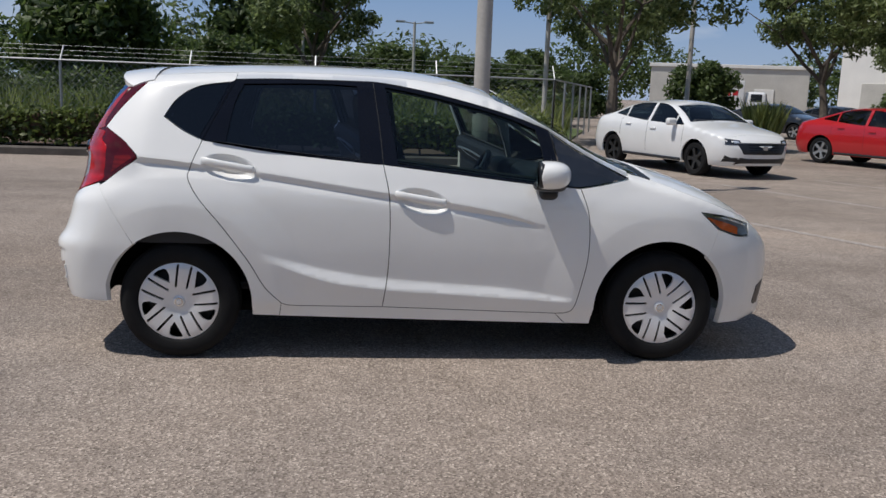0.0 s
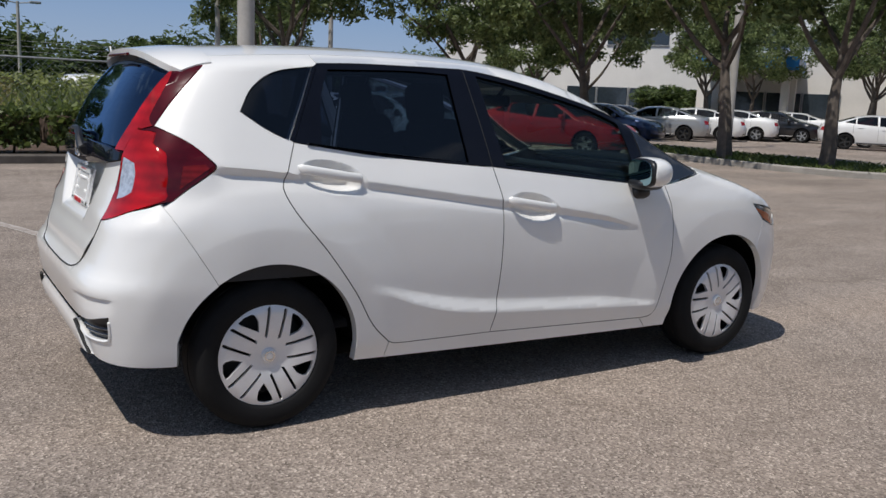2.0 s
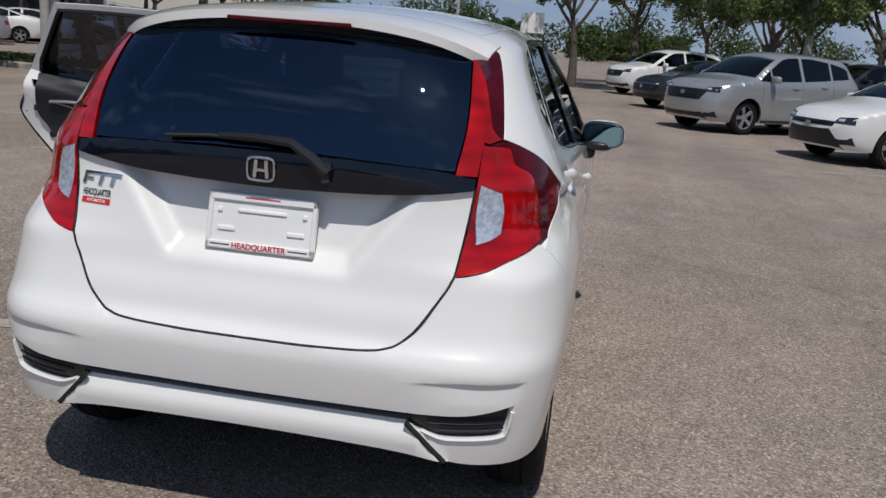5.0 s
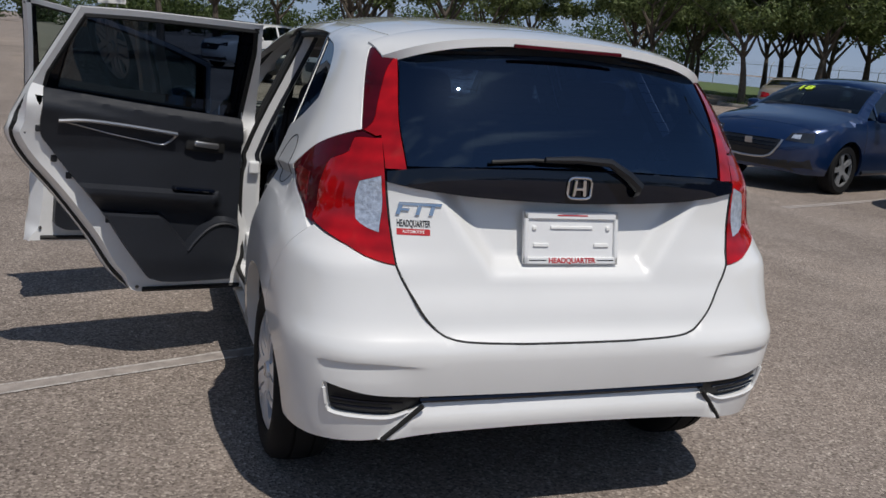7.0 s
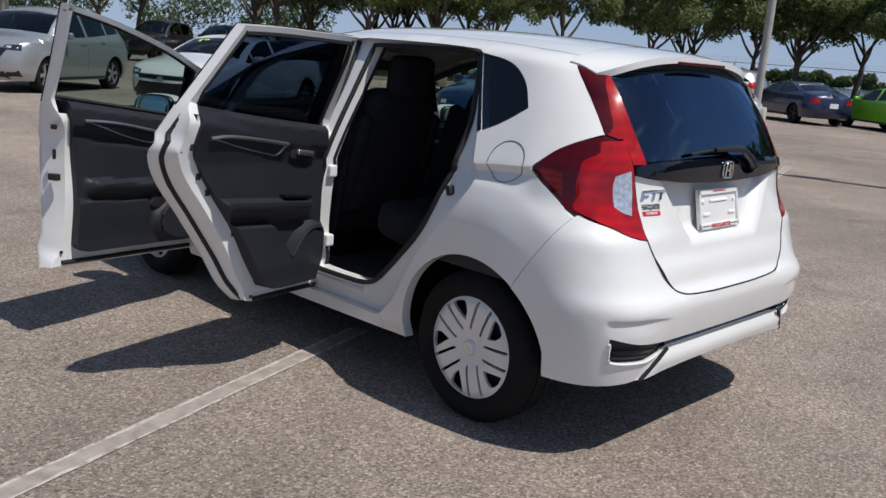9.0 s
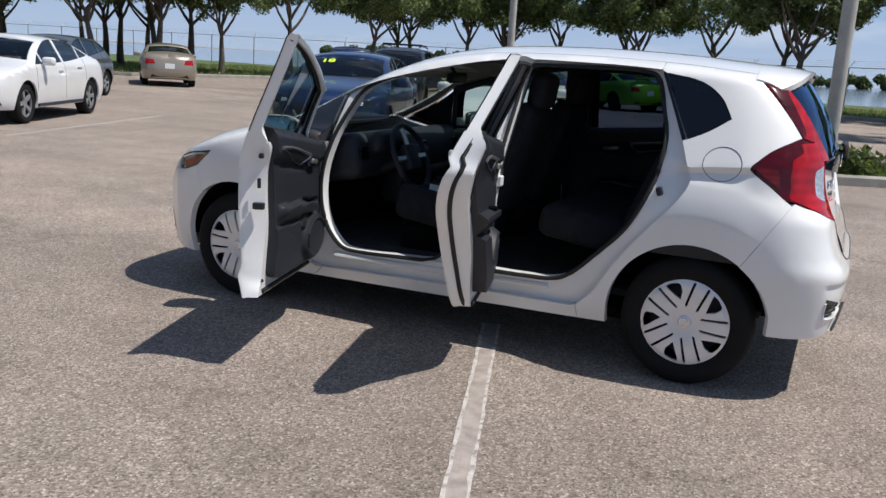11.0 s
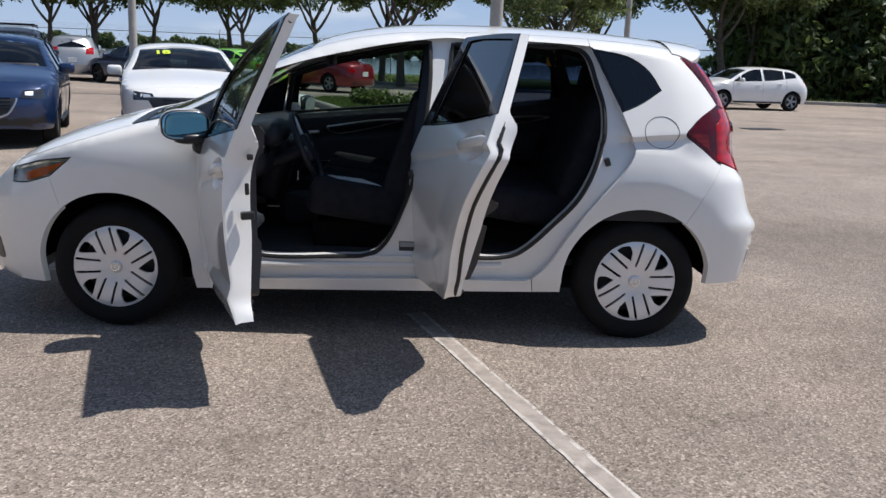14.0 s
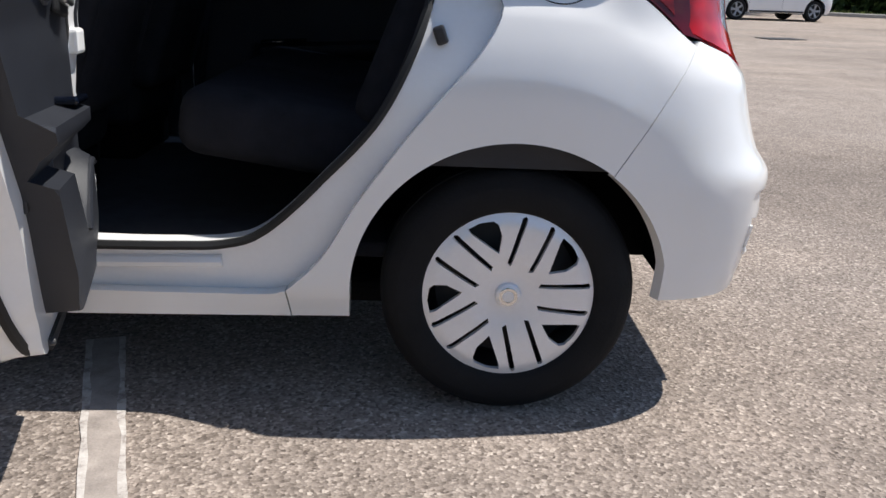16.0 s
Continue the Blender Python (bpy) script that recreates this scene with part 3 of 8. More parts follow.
def meet_side(z0, z1, n=16, back=0.19):
    return [(float(HULL.xr(z)) + (back(z) if callable(back) else back), float(z)) for z in np.linspace(z0, z1, n)]


def meet_rear(z0, z1, n=16, back=0.19):
    return [(float(HULL.half(HULL.xr(z) + (back(z) if callable(back) else back), z)), float(z)) for z in np.linspace(z0, z1, n)]


# where the upper lamp's front edge meets the roof rail
corner_z = 1.42
for _ in range(12):
    corner_x = float(HULL.xr(corner_z)) + upper_back(corner_z)
    corner_z = min(1.44, float(HULL.zt(corner_x)) - RAIL)
LAMP_TOP = corner_z - 0.022


def lines(*curves):
    """An outline taken point by point, with no smoothing, so that neighbours share their points."""
    out = []
    for c in curves:
        out += [p for p in c if not out or math.hypot(out[-1][0] - p[0], out[-1][1] - p[1]) > 1e-5]
    if math.hypot(out[0][0] - out[-1][0], out[0][1] - out[-1][1]) < 1e-5:
        out.pop()
    return out


BACK = 0.15


RD_UP = [(-1.0, 1.425), (-1.08, 1.262), (-1.15, 1.118)]
RD_LOW = [(-1.15, 1.118), (-1.205, 0.977), (-1.21, 0.928), (-1.157, 0.837), (-1.038, 0.694), (-0.916, 0.527), (-0.833, 0.388), (-0.749, 0.302)]
RD_BOT = [(-0.749, 0.302), (-0.665, 0.288), (-0.23, 0.287)]
SEAM_LOW = [(-0.23, 0.287), (-0.204, 0.517), (-0.206, 0.839), (-0.241, 1.025)]
SEAM_UP = [(-0.241, 1.025), (-0.262, 1.2), (-0.30, 1.438)]
TOP_R = [(-0.30, 1.438), (-0.56, 1.437), (-0.8, 1.434), (-1.0, 1.425)]
TOP_F = [(-0.30, 1.438), (-0.2, 1.427), (0.025, 1.390), (0.356, 1.312), (0.578, 1.24), (0.63, 1.218)]
FD_UP = [(0.63, 1.218), (0.66, 1.08), (0.69, 0.94)]
FD_SHELF = [(0.69, 0.94), (0.788, 0.931)]
FD_LOW = [(0.788, 0.931), (0.829, 0.818), (0.843, 0.70), (0.84, 0.56), (0.82, 0.43), (0.79, 0.30), (0.755, 0.268), (0.69, 0.262)]
FD_BOT = [(0.69, 0.262), (-0.23, 0.287)]
BELT_R = [(-1.15, 1.118), (-0.758, 1.066), (-0.341, 1.031), (-0.241, 1.025)]
BELT_F = [(-0.241, 1.025), (0.112, 0.99), (0.566, 0.945), (0.69, 0.94)]
rev = lambda c: list(reversed(c))
GLASS_R = loop([(-1.035, 1.108), (-0.758, 1.079), (-0.36, 1.044)], [(-0.36, 1.044), (-0.385, 1.412)], [(-0.385, 1.412), (-0.6, 1.416), (-0.955, 1.403)], [(-0.955, 1.403), (-1.0, 1.30), (-1.035, 1.108)])
GLASS_F = loop([(-0.165, 1.032), (0.112, 1.003), (0.555, 0.958)], [(0.555, 0.958), (0.60, 0.985)], [(0.60, 0.985), (0.58, 1.12), (0.548, 1.225)], [(0.548, 1.225), (0.35, 1.293), (0.02, 1.368), (-0.235, 1.412)], [(-0.235, 1.412), (-0.165, 1.032)])
OPEN_R = loop([(-0.335, 1.405), (-0.63, 1.411), (-0.90, 1.408), (-0.985, 1.375), (-1.03, 1.25), (-1.066, 1.114), (-1.05, 0.94), (-0.961, 0.724), (-0.828, 0.568), (-0.70, 0.445), (-0.61, 0.408), (-0.487, 0.402), (-0.27, 0.40)], [(-0.27, 0.40), (-0.262, 0.55), (-0.29, 0.85), (-0.335, 1.405)])
OPEN_F = loop([(0.575, 1.195), (0.489, 1.265), (0.257, 1.345), (-0.036, 1.405), (-0.215, 1.41)], [(-0.215, 1.41), (-0.216, 1.182), (-0.169, 0.838), (-0.092, 0.597), (-0.02, 0.45), (0.06, 0.398), (0.2, 0.388)], [(0.2, 0.388), (0.50, 0.378), (0.60, 0.40), (0.68, 0.52), (0.71, 0.72), (0.66, 0.98), (0.575, 1.195)])

hero = tagged(empty("hatchback_car"), "white five-door hatchback with both driver-side doors open", "car", kind="thing")


nose_ends = []
NOSE_LINE = [(1.76, float(z)) for z in np.linspace(0.205, 0.687, 18)]


def both(fn):
    for s in (1, -1):
        fn(s)


def fixed_side(s):
    side, o = HULL.side(s), (0, s, 0)
    deep = 0.045
    q = loop(rail(-1.0, corner_x), meet_side(corner_z, 1.165, 16, upper_back), [(float(HULL.xr(1.165)) + UPPER_BACK, 1.165), (-1.540, 1.106), (-1.468, 1.040)], [(-1.468, 1.040), (-1.462, 1.026), (-1.473, 1.010), (-1.555, 0.953), (-1.60, 0.917), (-1.650, 0.880)], [(-1.650, 0.880), (-1.476, 0.600)],
             arc(-AXLE, 0.30, ARCH_R, 125, -2), [(-0.899, 0.287), (-0.897, 0.232)], [(-0.897, 0.232), (-0.76, 0.229)], [(-0.76, 0.229), (-0.749, 0.302)], rev(RD_LOW), rev(RD_UP), [(-1.0, 1.425), (-1.0, float(HULL.zt(-1.0)) - RAIL)])
    qg = loop([(-1.345, 1.228), (-1.285, 1.318), (-1.185, 1.382), (-1.022, 1.412)], [(-1.022, 1.412), (-1.095, 1.262), (-1.168, 1.125)], [(-1.168, 1.125), (-1.253, 1.166), (-1.345, 1.228)])
    quarter = skin("quarter_panel", q, side, o, M_WHITE, hero, holes=[qg], gap=0.0022, depth=deep, step=0.018, ridges=CREASE_LINES)
    skin("quarter_window", qg, HULL.side(s, 0.004), o, M_PRIVACY, hero, "dark privacy glass", gap=0.004, depth=0.004)
    skin("pillar_trim", loop([(-1.022, 1.412), (-1.095, 1.262), (-1.166, 1.127)], [(-1.166, 1.127), (-1.1505, 1.1195)], [(-1.1505, 1.1195), (-1.0815, 1.262), (-1.0015, 1.424)], [(-1.0015, 1.424), (-1.022, 1.412)], step=0.012), HULL.side(s, -0.002), o, M_PILLAR, quarter, "black pillar trim", depth=0.004, step=0.03)
    r = loop(rail(1.06, -1.0), [(-1.0, float(HULL.zt(-1.0)) - RAIL), (-1.0, 1.425)], rev(TOP_R), TOP_F, [(0.63, 1.218), (0.80, 1.112), (1.045, 0.992)], [(1.045, 0.992), (1.06, float(HULL.zt(1.06)) - RAIL)])
    skin("roof_rail", r, side, o, M_WHITE, hero, gap=0.0015, depth=deep, step=0.03)
    skin("sill_panel", loop([(-0.76, 0.229), (0.75, 0.203)], [(0.75, 0.203), (0.69, 0.262)], [(0.69, 0.262), (-0.23, 0.287)], rev(RD_BOT), [(-0.749, 0.302), (-0.76, 0.229)]), side, o, M_WHITE, hero, gap=0.0015, depth=deep, step=0.03)
    hs = [(1.06, 1.012), (1.17, 0.985), (1.30, 0.94), (1.46, 0.887), (1.62, 0.826)]
    f = loop(rev(FD_LOW), [(0.788, 0.931), (0.92, 0.955), (1.045, 0.985)], [(1.045, 0.985), (1.06, 1.012)], hs[:4] + [(1.62, 0.830), (1.757, 0.784)], [(1.757, 0.784), (1.757, 0.758), (1.60, 0.802), (1.44, 0.826)], [(1.44, 0.826), (1.551, 0.731)], [(1.551, 0.731), (1.50, 0.582)],
             arc(AXLE, 0.30, ARCH_R, 50, 182), [(0.899, 0.287), (0.885, 0.201)], [(0.885, 0.201), (0.75, 0.203)], [(0.75, 0.203), (0.69, 0.262)])
    skin("front_fender", f, side, o, M_WHITE, hero, gap=0.0022, depth=deep, step=0.022, ridges=FLARE_LINES)
    tri = loop([(0.695, 0.944), (0.665, 1.08), (0.636, 1.207)], [(0.636, 1.207), (0.80, 1.106), (1.04, 0.988)], [(1.04, 0.988), (0.92, 0.962), (0.788, 0.938), (0.695, 0.944)])
    skin("front_quarter_window", tri, HULL.side(s, 0.003), o, M_DARKLENS, hero, "dark fixed front quarter glass", gap=0.003, depth=0.02)
    # lamps
    lamp = skin("headlight", loop([(1.44, 0.824), (1.60, 0.800), (1.76, 0.755)], [(1.76, 0.755), (1.76, 0.69)], [(1.76, 0.69), (1.67, 0.697), (1.551, 0.733)], [(1.551, 0.733), (1.44, 0.827)]), HULL.side(s, 0.004), o, M_LAMPGLASS, hero, "clear headlight with amber corner marker", gap=0.003)
    skin("amber_marker", loop([(1.475, 0.800), (1.60, 0.768), (1.675, 0.742)], [(1.675, 0.742), (1.675, 0.704)], [(1.675, 0.704), (1.565, 0.738)], [(1.565, 0.738), (1.475, 0.800)]), HULL.side(s, 0.001), o, M_AMBER, lamp, "amber side marker", depth=0.006, step=0.02)
    skin("chrome_brow", loop([(1.452, 0.819), (1.60, 0.796), (1.74, 0.757)], [(1.74, 0.757), (1.735, 0.747), (1.60, 0.785), (1.47, 0.808)], [(1.47, 0.808), (1.452, 0.819)]), HULL.side(s, 0.0), o, M_CHROME, lamp, depth=0.006, step=0.02)
    # bumper ends
    nose_ends.append(skin("front_bumper_end", loop([(1.551, 0.731), (1.67, 0.694), (1.76, 0.687)], rev(NOSE_LINE), [(1.76, 0.205), (1.625, 0.205)], [(1.625, 0.205), (1.628, 0.32)], arc(AXLE, 0.30, ARCH_R, 8, 50)[1:], [(1.50, 0.582), (1.551, 0.731)]), side, o, M_WHITE, hero, depth=0, step=0.03))
    # wheel well and wheel
    for cx in (-AXLE, AXLE):
        v, keep = [], []
        for i in range(25):
            a = math.pi * i / 24
            for r, y in ((0.0, 0.46), (0.40, 0.46), (0.395, 0.775)):
                v.append((cx + r * math.cos(a), s * y, 0.30 + r * math.sin(a)))
        for i in range(24):
            keep += [(3 * i, 3 * i + 1, 3 * i + 4, 3 * i + 3), (3 * i + 1, 3 * i + 2, 3 * i + 5, 3 * i + 4)]
        mesh_ob("wheel_well", v, keep, M_UNDER, hero)
    tube("bumper_seam", HULL.side(s, 0.002)(np.array(spline([(-1.478, 0.602), (-1.650, 0.878)], 0.03))), 0.0016, M_RUBBER, quarter, n=5)
    if s > 0:
        cap = [(-1.341 + 0.083 * math.cos(a), 1.033 + 0.074 * math.sin(a)) for a in np.linspace(0, 2 * math.pi, 60, endpoint=False)]
        pts = HULL.side(s, -0.0005)(np.array(cap))
        tube("fuel_door_seam", pts, 0.0015, M_RUBBER, quarter, "round fuel filler door outline", n=5, closed=True)


both(fixed_side)


COVER_K = 1.05


def wheel_cover_outline():
    """The five windows and ten slots of the wheel cover, as outlines in its plane."""
    holes = []

    def cut(pts, deg):
        c, q = math.cos(radians(deg)), math.sin(radians(deg))
        r = [(-(x * c - y * q) * COVER_K, (x * q + y * c) * COVER_K) for x, y in pts]
        holes.append(loop(*[[p, w] for p, w in zip(r, r[1:] + r[:1])], step=0.012))

    for k in range(5):
        cut([(0.102, -0.004), (0.138, -0.020), (0.166, -0.019), (0.176, -0.010), (0.179, 0.020), (0.172, 0.048), (0.160, 0.043)], 126 + 72 * k)
        for e in (-1, 1):
            cut([(0.066, e * 0.0205), (0.180, e * 0.0265), (0.182, e * 0.0330), (0.176, e * 0.0385), (0.070, e * 0.0310)], 90 + 72 * k)
    return holes


def make_wheel(parent, x, s, turn):
    """Tyre, steel wheel and silver cover; s is the side of the car."""
    m = pose(x, s * 0.72, 0.30, 0, turn, 0) @ (Matrix.Identity(4) if s > 0 else pose(0, 0, 0, 0, 0, 180))
    w = empty("wheel", m)
    w.parent = parent
    prof = [(0.198, -0.085), (0.235, -0.098), (0.272, -0.094), (0.292, -0.076), (0.299, -0.055), (0.3005, -0.038), (0.294, -0.036), (0.294, -0.030), (0.3015, -0.028), (0.302, 0.0), (0.3015, 0.028), (0.294, 0.030), (0.294, 0.036), (0.3005, 0.038), (0.299, 0.055), (0.292, 0.076), (0.280, 0.090), (0.262, 0.098), (0.258, 0.0995), (0.235, 0.099), (0.215, 0.096), (0.203, 0.090), (0.198, 0.080)]
    mesh_ob("tyre", *lathe(prof, 72), M_TYRE, w, "black road tyre")
    mesh_ob("steel_wheel", *lathe([(0.02, 0.02), (0.10, 0.028), (0.17, 0.015), (0.192, -0.02), (0.199, 0.03), (0.199, 0.082)], 40), M_STEEL, w)
    rim = [(0.196 * COVER_K * math.cos(a), 0.196 * COVER_K * math.sin(a)) for a in np.linspace(0, 2 * math.pi, 72, endpoint=False)]
    dome = lambda p: np.stack([p[:, 0], 0.094 - 0.010 * ease((np.hypot(p[:, 0], p[:, 1]) - 0.172) / 0.034) - 0.012 * ease((0.12 - np.hypot(p[:, 0], p[:, 1])) / 0.09), p[:, 1]], 1)
    cover = skin("wheel_cover", rim, dome, (0, 1, 0), M_COVER, w, "silver five-spoke wheel cover", holes=wheel_cover_outline(), step=0.013, depth=0.014)
    mesh_ob("centre_cap", *lathe([(0.0, 0.094), (0.022, 0.0935), (0.028, 0.091), (0.031, 0.082)], 28), M_COVER, cover)
    mesh_ob("cap_badge", *lathe([(0.014, 0.0945), (0.019, 0.0955), (0.022, 0.0945)], 24), M_CHROME, cover)
    return w


for s, xs in ((1, ((-AXLE, -19), (AXLE, 17))), (-1, ((-AXLE, 10), (AXLE, -22)))):
    for x, turn in xs:
        make_wheel(hero, x, s, turn)

# roof, bonnet, windscreen, nose
edge = lambda xs, k=RAIL: [(float(x), float(HULL.half(x, HULL.zt(x) - k))) for x in xs]


def band(x0, x1, k=RAIL, y_in=0.0):
    e = edge(np.linspace(x0, x1, max(6, int(abs(x1 - x0) / 0.03))), k)
    return e + [(x, -y) for x, y in reversed(e)]


skin("roof", band(-1.47, 0.36), HULL.over(), (0, 0, 1), M_WHITE, hero, step=0.06, gap=0.001, depth=0.02)
skin("headliner", band(-1.45, 0.40, 0.06), HULL.over(0.035), (0, 0, -1), M_HEADLINER, hero, "pale grey headliner", step=0.09, depth=0)
skin("windscreen", band(0.37, 1.13), HULL.over(0.003), (0, 0, 1), M_CLEAR, hero, step=0.06, depth=0.004)
skin("cowl_panel", band(1.13, 1.20), HULL.over(0.004), (0, 0, 1), M_SASH, hero, step=0.04, depth=0.02)
hx = np.linspace(1.19, 1.76, 20)
hz = np.interp(hx, [1.06, 1.17, 1.30, 1.46, 1.62, 1.76], [1.012, 0.985, 0.94, 0.887, 0.832, 0.785])
he = [(float(x), float(HULL.half(x, z))) for x, z in zip(hx, hz)]
skin("bonnet", he + [(x, -y) for x, y in reversed(he)], HULL.over(), (0, 0, 1), M_WHITE, hero, step=0.05, gap=0.002, depth=0.02)
fz = [z for _, z in NOSE_LINE] + list(np.linspace(0.70, float(HULL.zt(1.76)) - 0.002, 8))
fe = [(float(HULL.half(1.76, z)), float(z)) for z in fz]
grille = loop([(-0.52, 0.69), (0, 0.70), (0.52, 0.69)], [(0.52, 0.69), (0.45, 0.60), (0, 0.57), (-0.45, 0.60), (-0.52, 0.69)])
weld("front_bumper", nose_ends + [skin("nose", fe + [(-y, z) for y, z in reversed(fe)], HULL.end(1, mid=1.5), (1, 0, 0), M_WHITE, hero, holes=[grille], step=0.04, depth=0)], M_WHITE, hero, depth=0.03, centre=(1.1, 0))
skin("grille", grille, HULL.end(1, 0.02, 1.5), (1, 0, 0), M_GLOSSBLACK, hero, step=0.05, depth=0)
for s in (1, -1):
    skin("fog_lamp_surround", loop([(s * 0.58, 0.42), (s * 0.66, 0.40)], [(s * 0.66, 0.40), (s * 0.66, 0.30), (s * 0.60, 0.29)], [(s * 0.60, 0.29), (s * 0.58, 0.42)]), HULL.end(1, -0.003, 1.5), (1, 0, 0), M_SASH, hero, step=0.03, depth=0.01)

# tail: bumper, tailgate, glass, lamps
GATE_SEAM = [(0.545, 0.812), (0.497, 0.724), (0.445, 0.652), (0.378, 0.616), (0.2, 0.604), (0.0, 0.602)]
full_seam = GATE_SEAM + [(-y, z) for y, z in reversed(GATE_SEAM[:-1])]
VENT_TOP = [(0.738, 0.490), (0.62, 0.462), (0.50, 0.454), (0.44, 0.453), (0.0, 0.449)]
VENT_LOW = [(0.700, 0.396), (0.60, 0.389), (0.548, 0.390)]
VENT_MID = [(0.548, 0.390), (0.49, 0.411), (0.455, 0.427), (0.40, 0.428), (0.0, 0.425)]
vt = VENT_TOP + [(-y, z) for y, z in reversed(VENT_TOP[:-1])]
vm = VENT_MID + [(-y, z) for y, z in reversed(VENT_MID[:-1])]
vent = loop(vt, [(-0.738, 0.490), (-0.722, 0.410), (-0.700, 0.396)], [(-y, z) for y, z in reversed(rev(VENT_LOW))][::1], rev(vm), rev(VENT_LOW), [(0.700, 0.396), (0.722, 0.410), (0.738, 0.490)], step=0.018)
mr = meet_rear(0.30, 0.890, 34, BACK)
ms_b = meet_side(0.30, 0.890, 34, BACK)
top_r = spline([mr[-1], (mr[-1][0] - 0.022, 0.874), (0.676, 0.853), (0.63, 0.830), (0.575, 0.815), (0.545, 0.812)], 0.018)
bot = spline([(mr[0][0], 0.30), (0.62, 0.308), (0.555, 0.318), (0.40, 0.338), (0.0, 0.345), (-0.40, 0.338), (-0.555, 0.318), (-0.62, 0.308), (-mr[0][0], 0.30)], 0.02)
seam_pts = spline(full_seam, 0.018)


def bumper_lift(p):
    v = HULL.end(-1, mid=-1.4)(p)
    y, z = np.abs(p[:, 0]), p[:, 1]
    # the valance lip swells out under the black strip; a short crease runs in from each corner
    mid_ = ease((0.475 - y + (0.43 - z) * 0.85) / 0.02)
    v[:, 0] += (0.012 * ease((0.44 - z) / 0.012) - 0.030 * ease((0.432 - z) / 0.055)) * mid_
    line = 0.556 - 0.014 * ease((0.62 - y) / 0.2)
    v[:, 0] += 0.010 * ease((line - z) / 0.003) * ease((z - line + 0.075) / 0.07) * ease((y - 0.44) / 0.20) * ease((0.752 - y) / 0.012)
    return v


def bumper_side_lift(s):
    def lift(p):
        v = HULL.side(s)(p)
        near = np.abs(p[:, 0] - (HULL.xr(p[:, 1]) + BACK)) < 1e-6
        if near.any():
            q = np.stack([v[near, 1], v[near, 2]], 1)
            v[near] = bumper_lift(q)
        return v
    return lift


b_loop = lines(mr, top_r, seam_pts, [(-a, b) for a, b in reversed(top_r)], [(-a, b) for a, b in reversed(mr)], rev(bot))
crease_pts = [[(s * y, 0.556 - 0.014 * float(ease((0.62 - y) / 0.2)) + d) for y in np.linspace(0.42, 0.745, 34)] for s in (1, -1) for d in (0.0015, -0.0005, -0.0032, -0.014, -0.03, -0.055)]
pieces = [skin("bumper_back", b_loop, bumper_lift, (-1, 0, 0), M_WHITE, hero, holes=[vent], step=0.022, depth=0, ridges=crease_pts)]
for s in (1, -1):
    b_side = lines(spline([(-1.476, 0.600), (-1.650, 0.880)], 0.02), spline([(-1.650, 0.880), ms_b[-1]], 0.02), rev(ms_b), spline([ms_b[0], (-1.618, 0.299)], 0.02), spline([(-1.618, 0.299), (-1.620, 0.36)], 0.02), arc(-AXLE, 0.30, ARCH_R, 166, 125))
    pieces.append(skin("bumper_end", b_side, bumper_side_lift(s), (0, s, 0), M_WHITE, hero, depth=0, step=0.03))
rear_bumper = weld("rear_bumper", pieces, M_WHITE, hero, "", 0.03, (-1.2, 0))
skin("bumper_vent", inset(vent, -0.004), HULL.end(-1, 0.020, -1.4), (-1, 0, 0), M_SASH, rear_bumper, "black lower vent strip", step=0.03, depth=0)
for s in (1, -1):
    for k, z in enumerate((0.412, 0.432)):
        pts = HULL.end(-1, 0.010, -1.4)(np.array([(s * y, z + (y - 0.56) * 0.05) for y in np.linspace(0.545 - k * 0.03, 0.712, 8)]))
        tube("vent_slat", pts, 0.004, M_GLOSSBLACK, rear_bumper, n=5)
    pts = HULL.end(-1, -0.010, -1.4)(np.array([(s * (0.462 + 0.104 * u), 0.428 - 0.112 * u) for u in np.linspace(0, 1, 8)]))
    tube("valance_groove", pts, 0.008, M_RUBBER, rear_bumper, n=5)
    lip = spline([(s * y, z) for y, z in ((0.734, 0.470), (0.722, 0.410), (0.700, 0.393), (0.60, 0.385), (0.548, 0.386), (0.50, 0.405))], 0.012)
    tube("vent_lip", HULL.end(-1, 0.001, -1.4)(np.array(lip)), 0.0065, M_WHITE, rear_bumper, n=6)
strip = HULL.end(-1, 0.006, -1.4)(np.array([(y, 0.440) for y in np.linspace(-0.47, 0.47, 40)]))
tube("vent_strip", strip, 0.0085, M_GLOSSBLACK, rear_bumper, "gloss black strip between the vents", n=6)


def gate_lift(p):
    v = HULL.end(-1, mid=-1.4)(p)
    y, z = np.abs(p[:, 0]), p[:, 1]
    side = ((0.262 + (z - 0.775) * 0.76) - y) * 0.85
    d = np.minimum(side, z - 0.775)
    v[:, 0] += 0.050 * ease(d / 0.065)
    v[:, 0] -= 0.006 * ease((z - 0.63) / 0.06) * ease((0.76 - z) / 0.06)
    return v


g_side = [(0.545, 0.812), (0.560, 0.93), (0.572, 1.036)]
GARN_LOW = [(0.572, 1.036), (0.45, 1.018), (0.291, 1.003), (0.0, 0.994)]
garn_low = GARN_LOW + [(-y, z) for y, z in reversed(GARN_LOW[:-1])]
tailgate = skin("tailgate", loop(g_side, garn_low, [(-y, z) for y, z in reversed(g_side)], rev(full_seam), step=0.018), gate_lift, (-1, 0, 0), M_WHITE, hero, step=0.015, gap=0.0022, depth=0.02)
seam_line = spline(g_side[::-1] + GATE_SEAM[1:], 0.02)
seam_line = seam_line + [(-y, z) for y, z in reversed(seam_line[:-1])]
sv = gate_lift(np.array(seam_line))
sv[:, 0] += 0.0015
tube("tailgate_seam", sv, 0.0042, M_RUBBER, tailgate, "dark shut line round the tailgate", n=5)
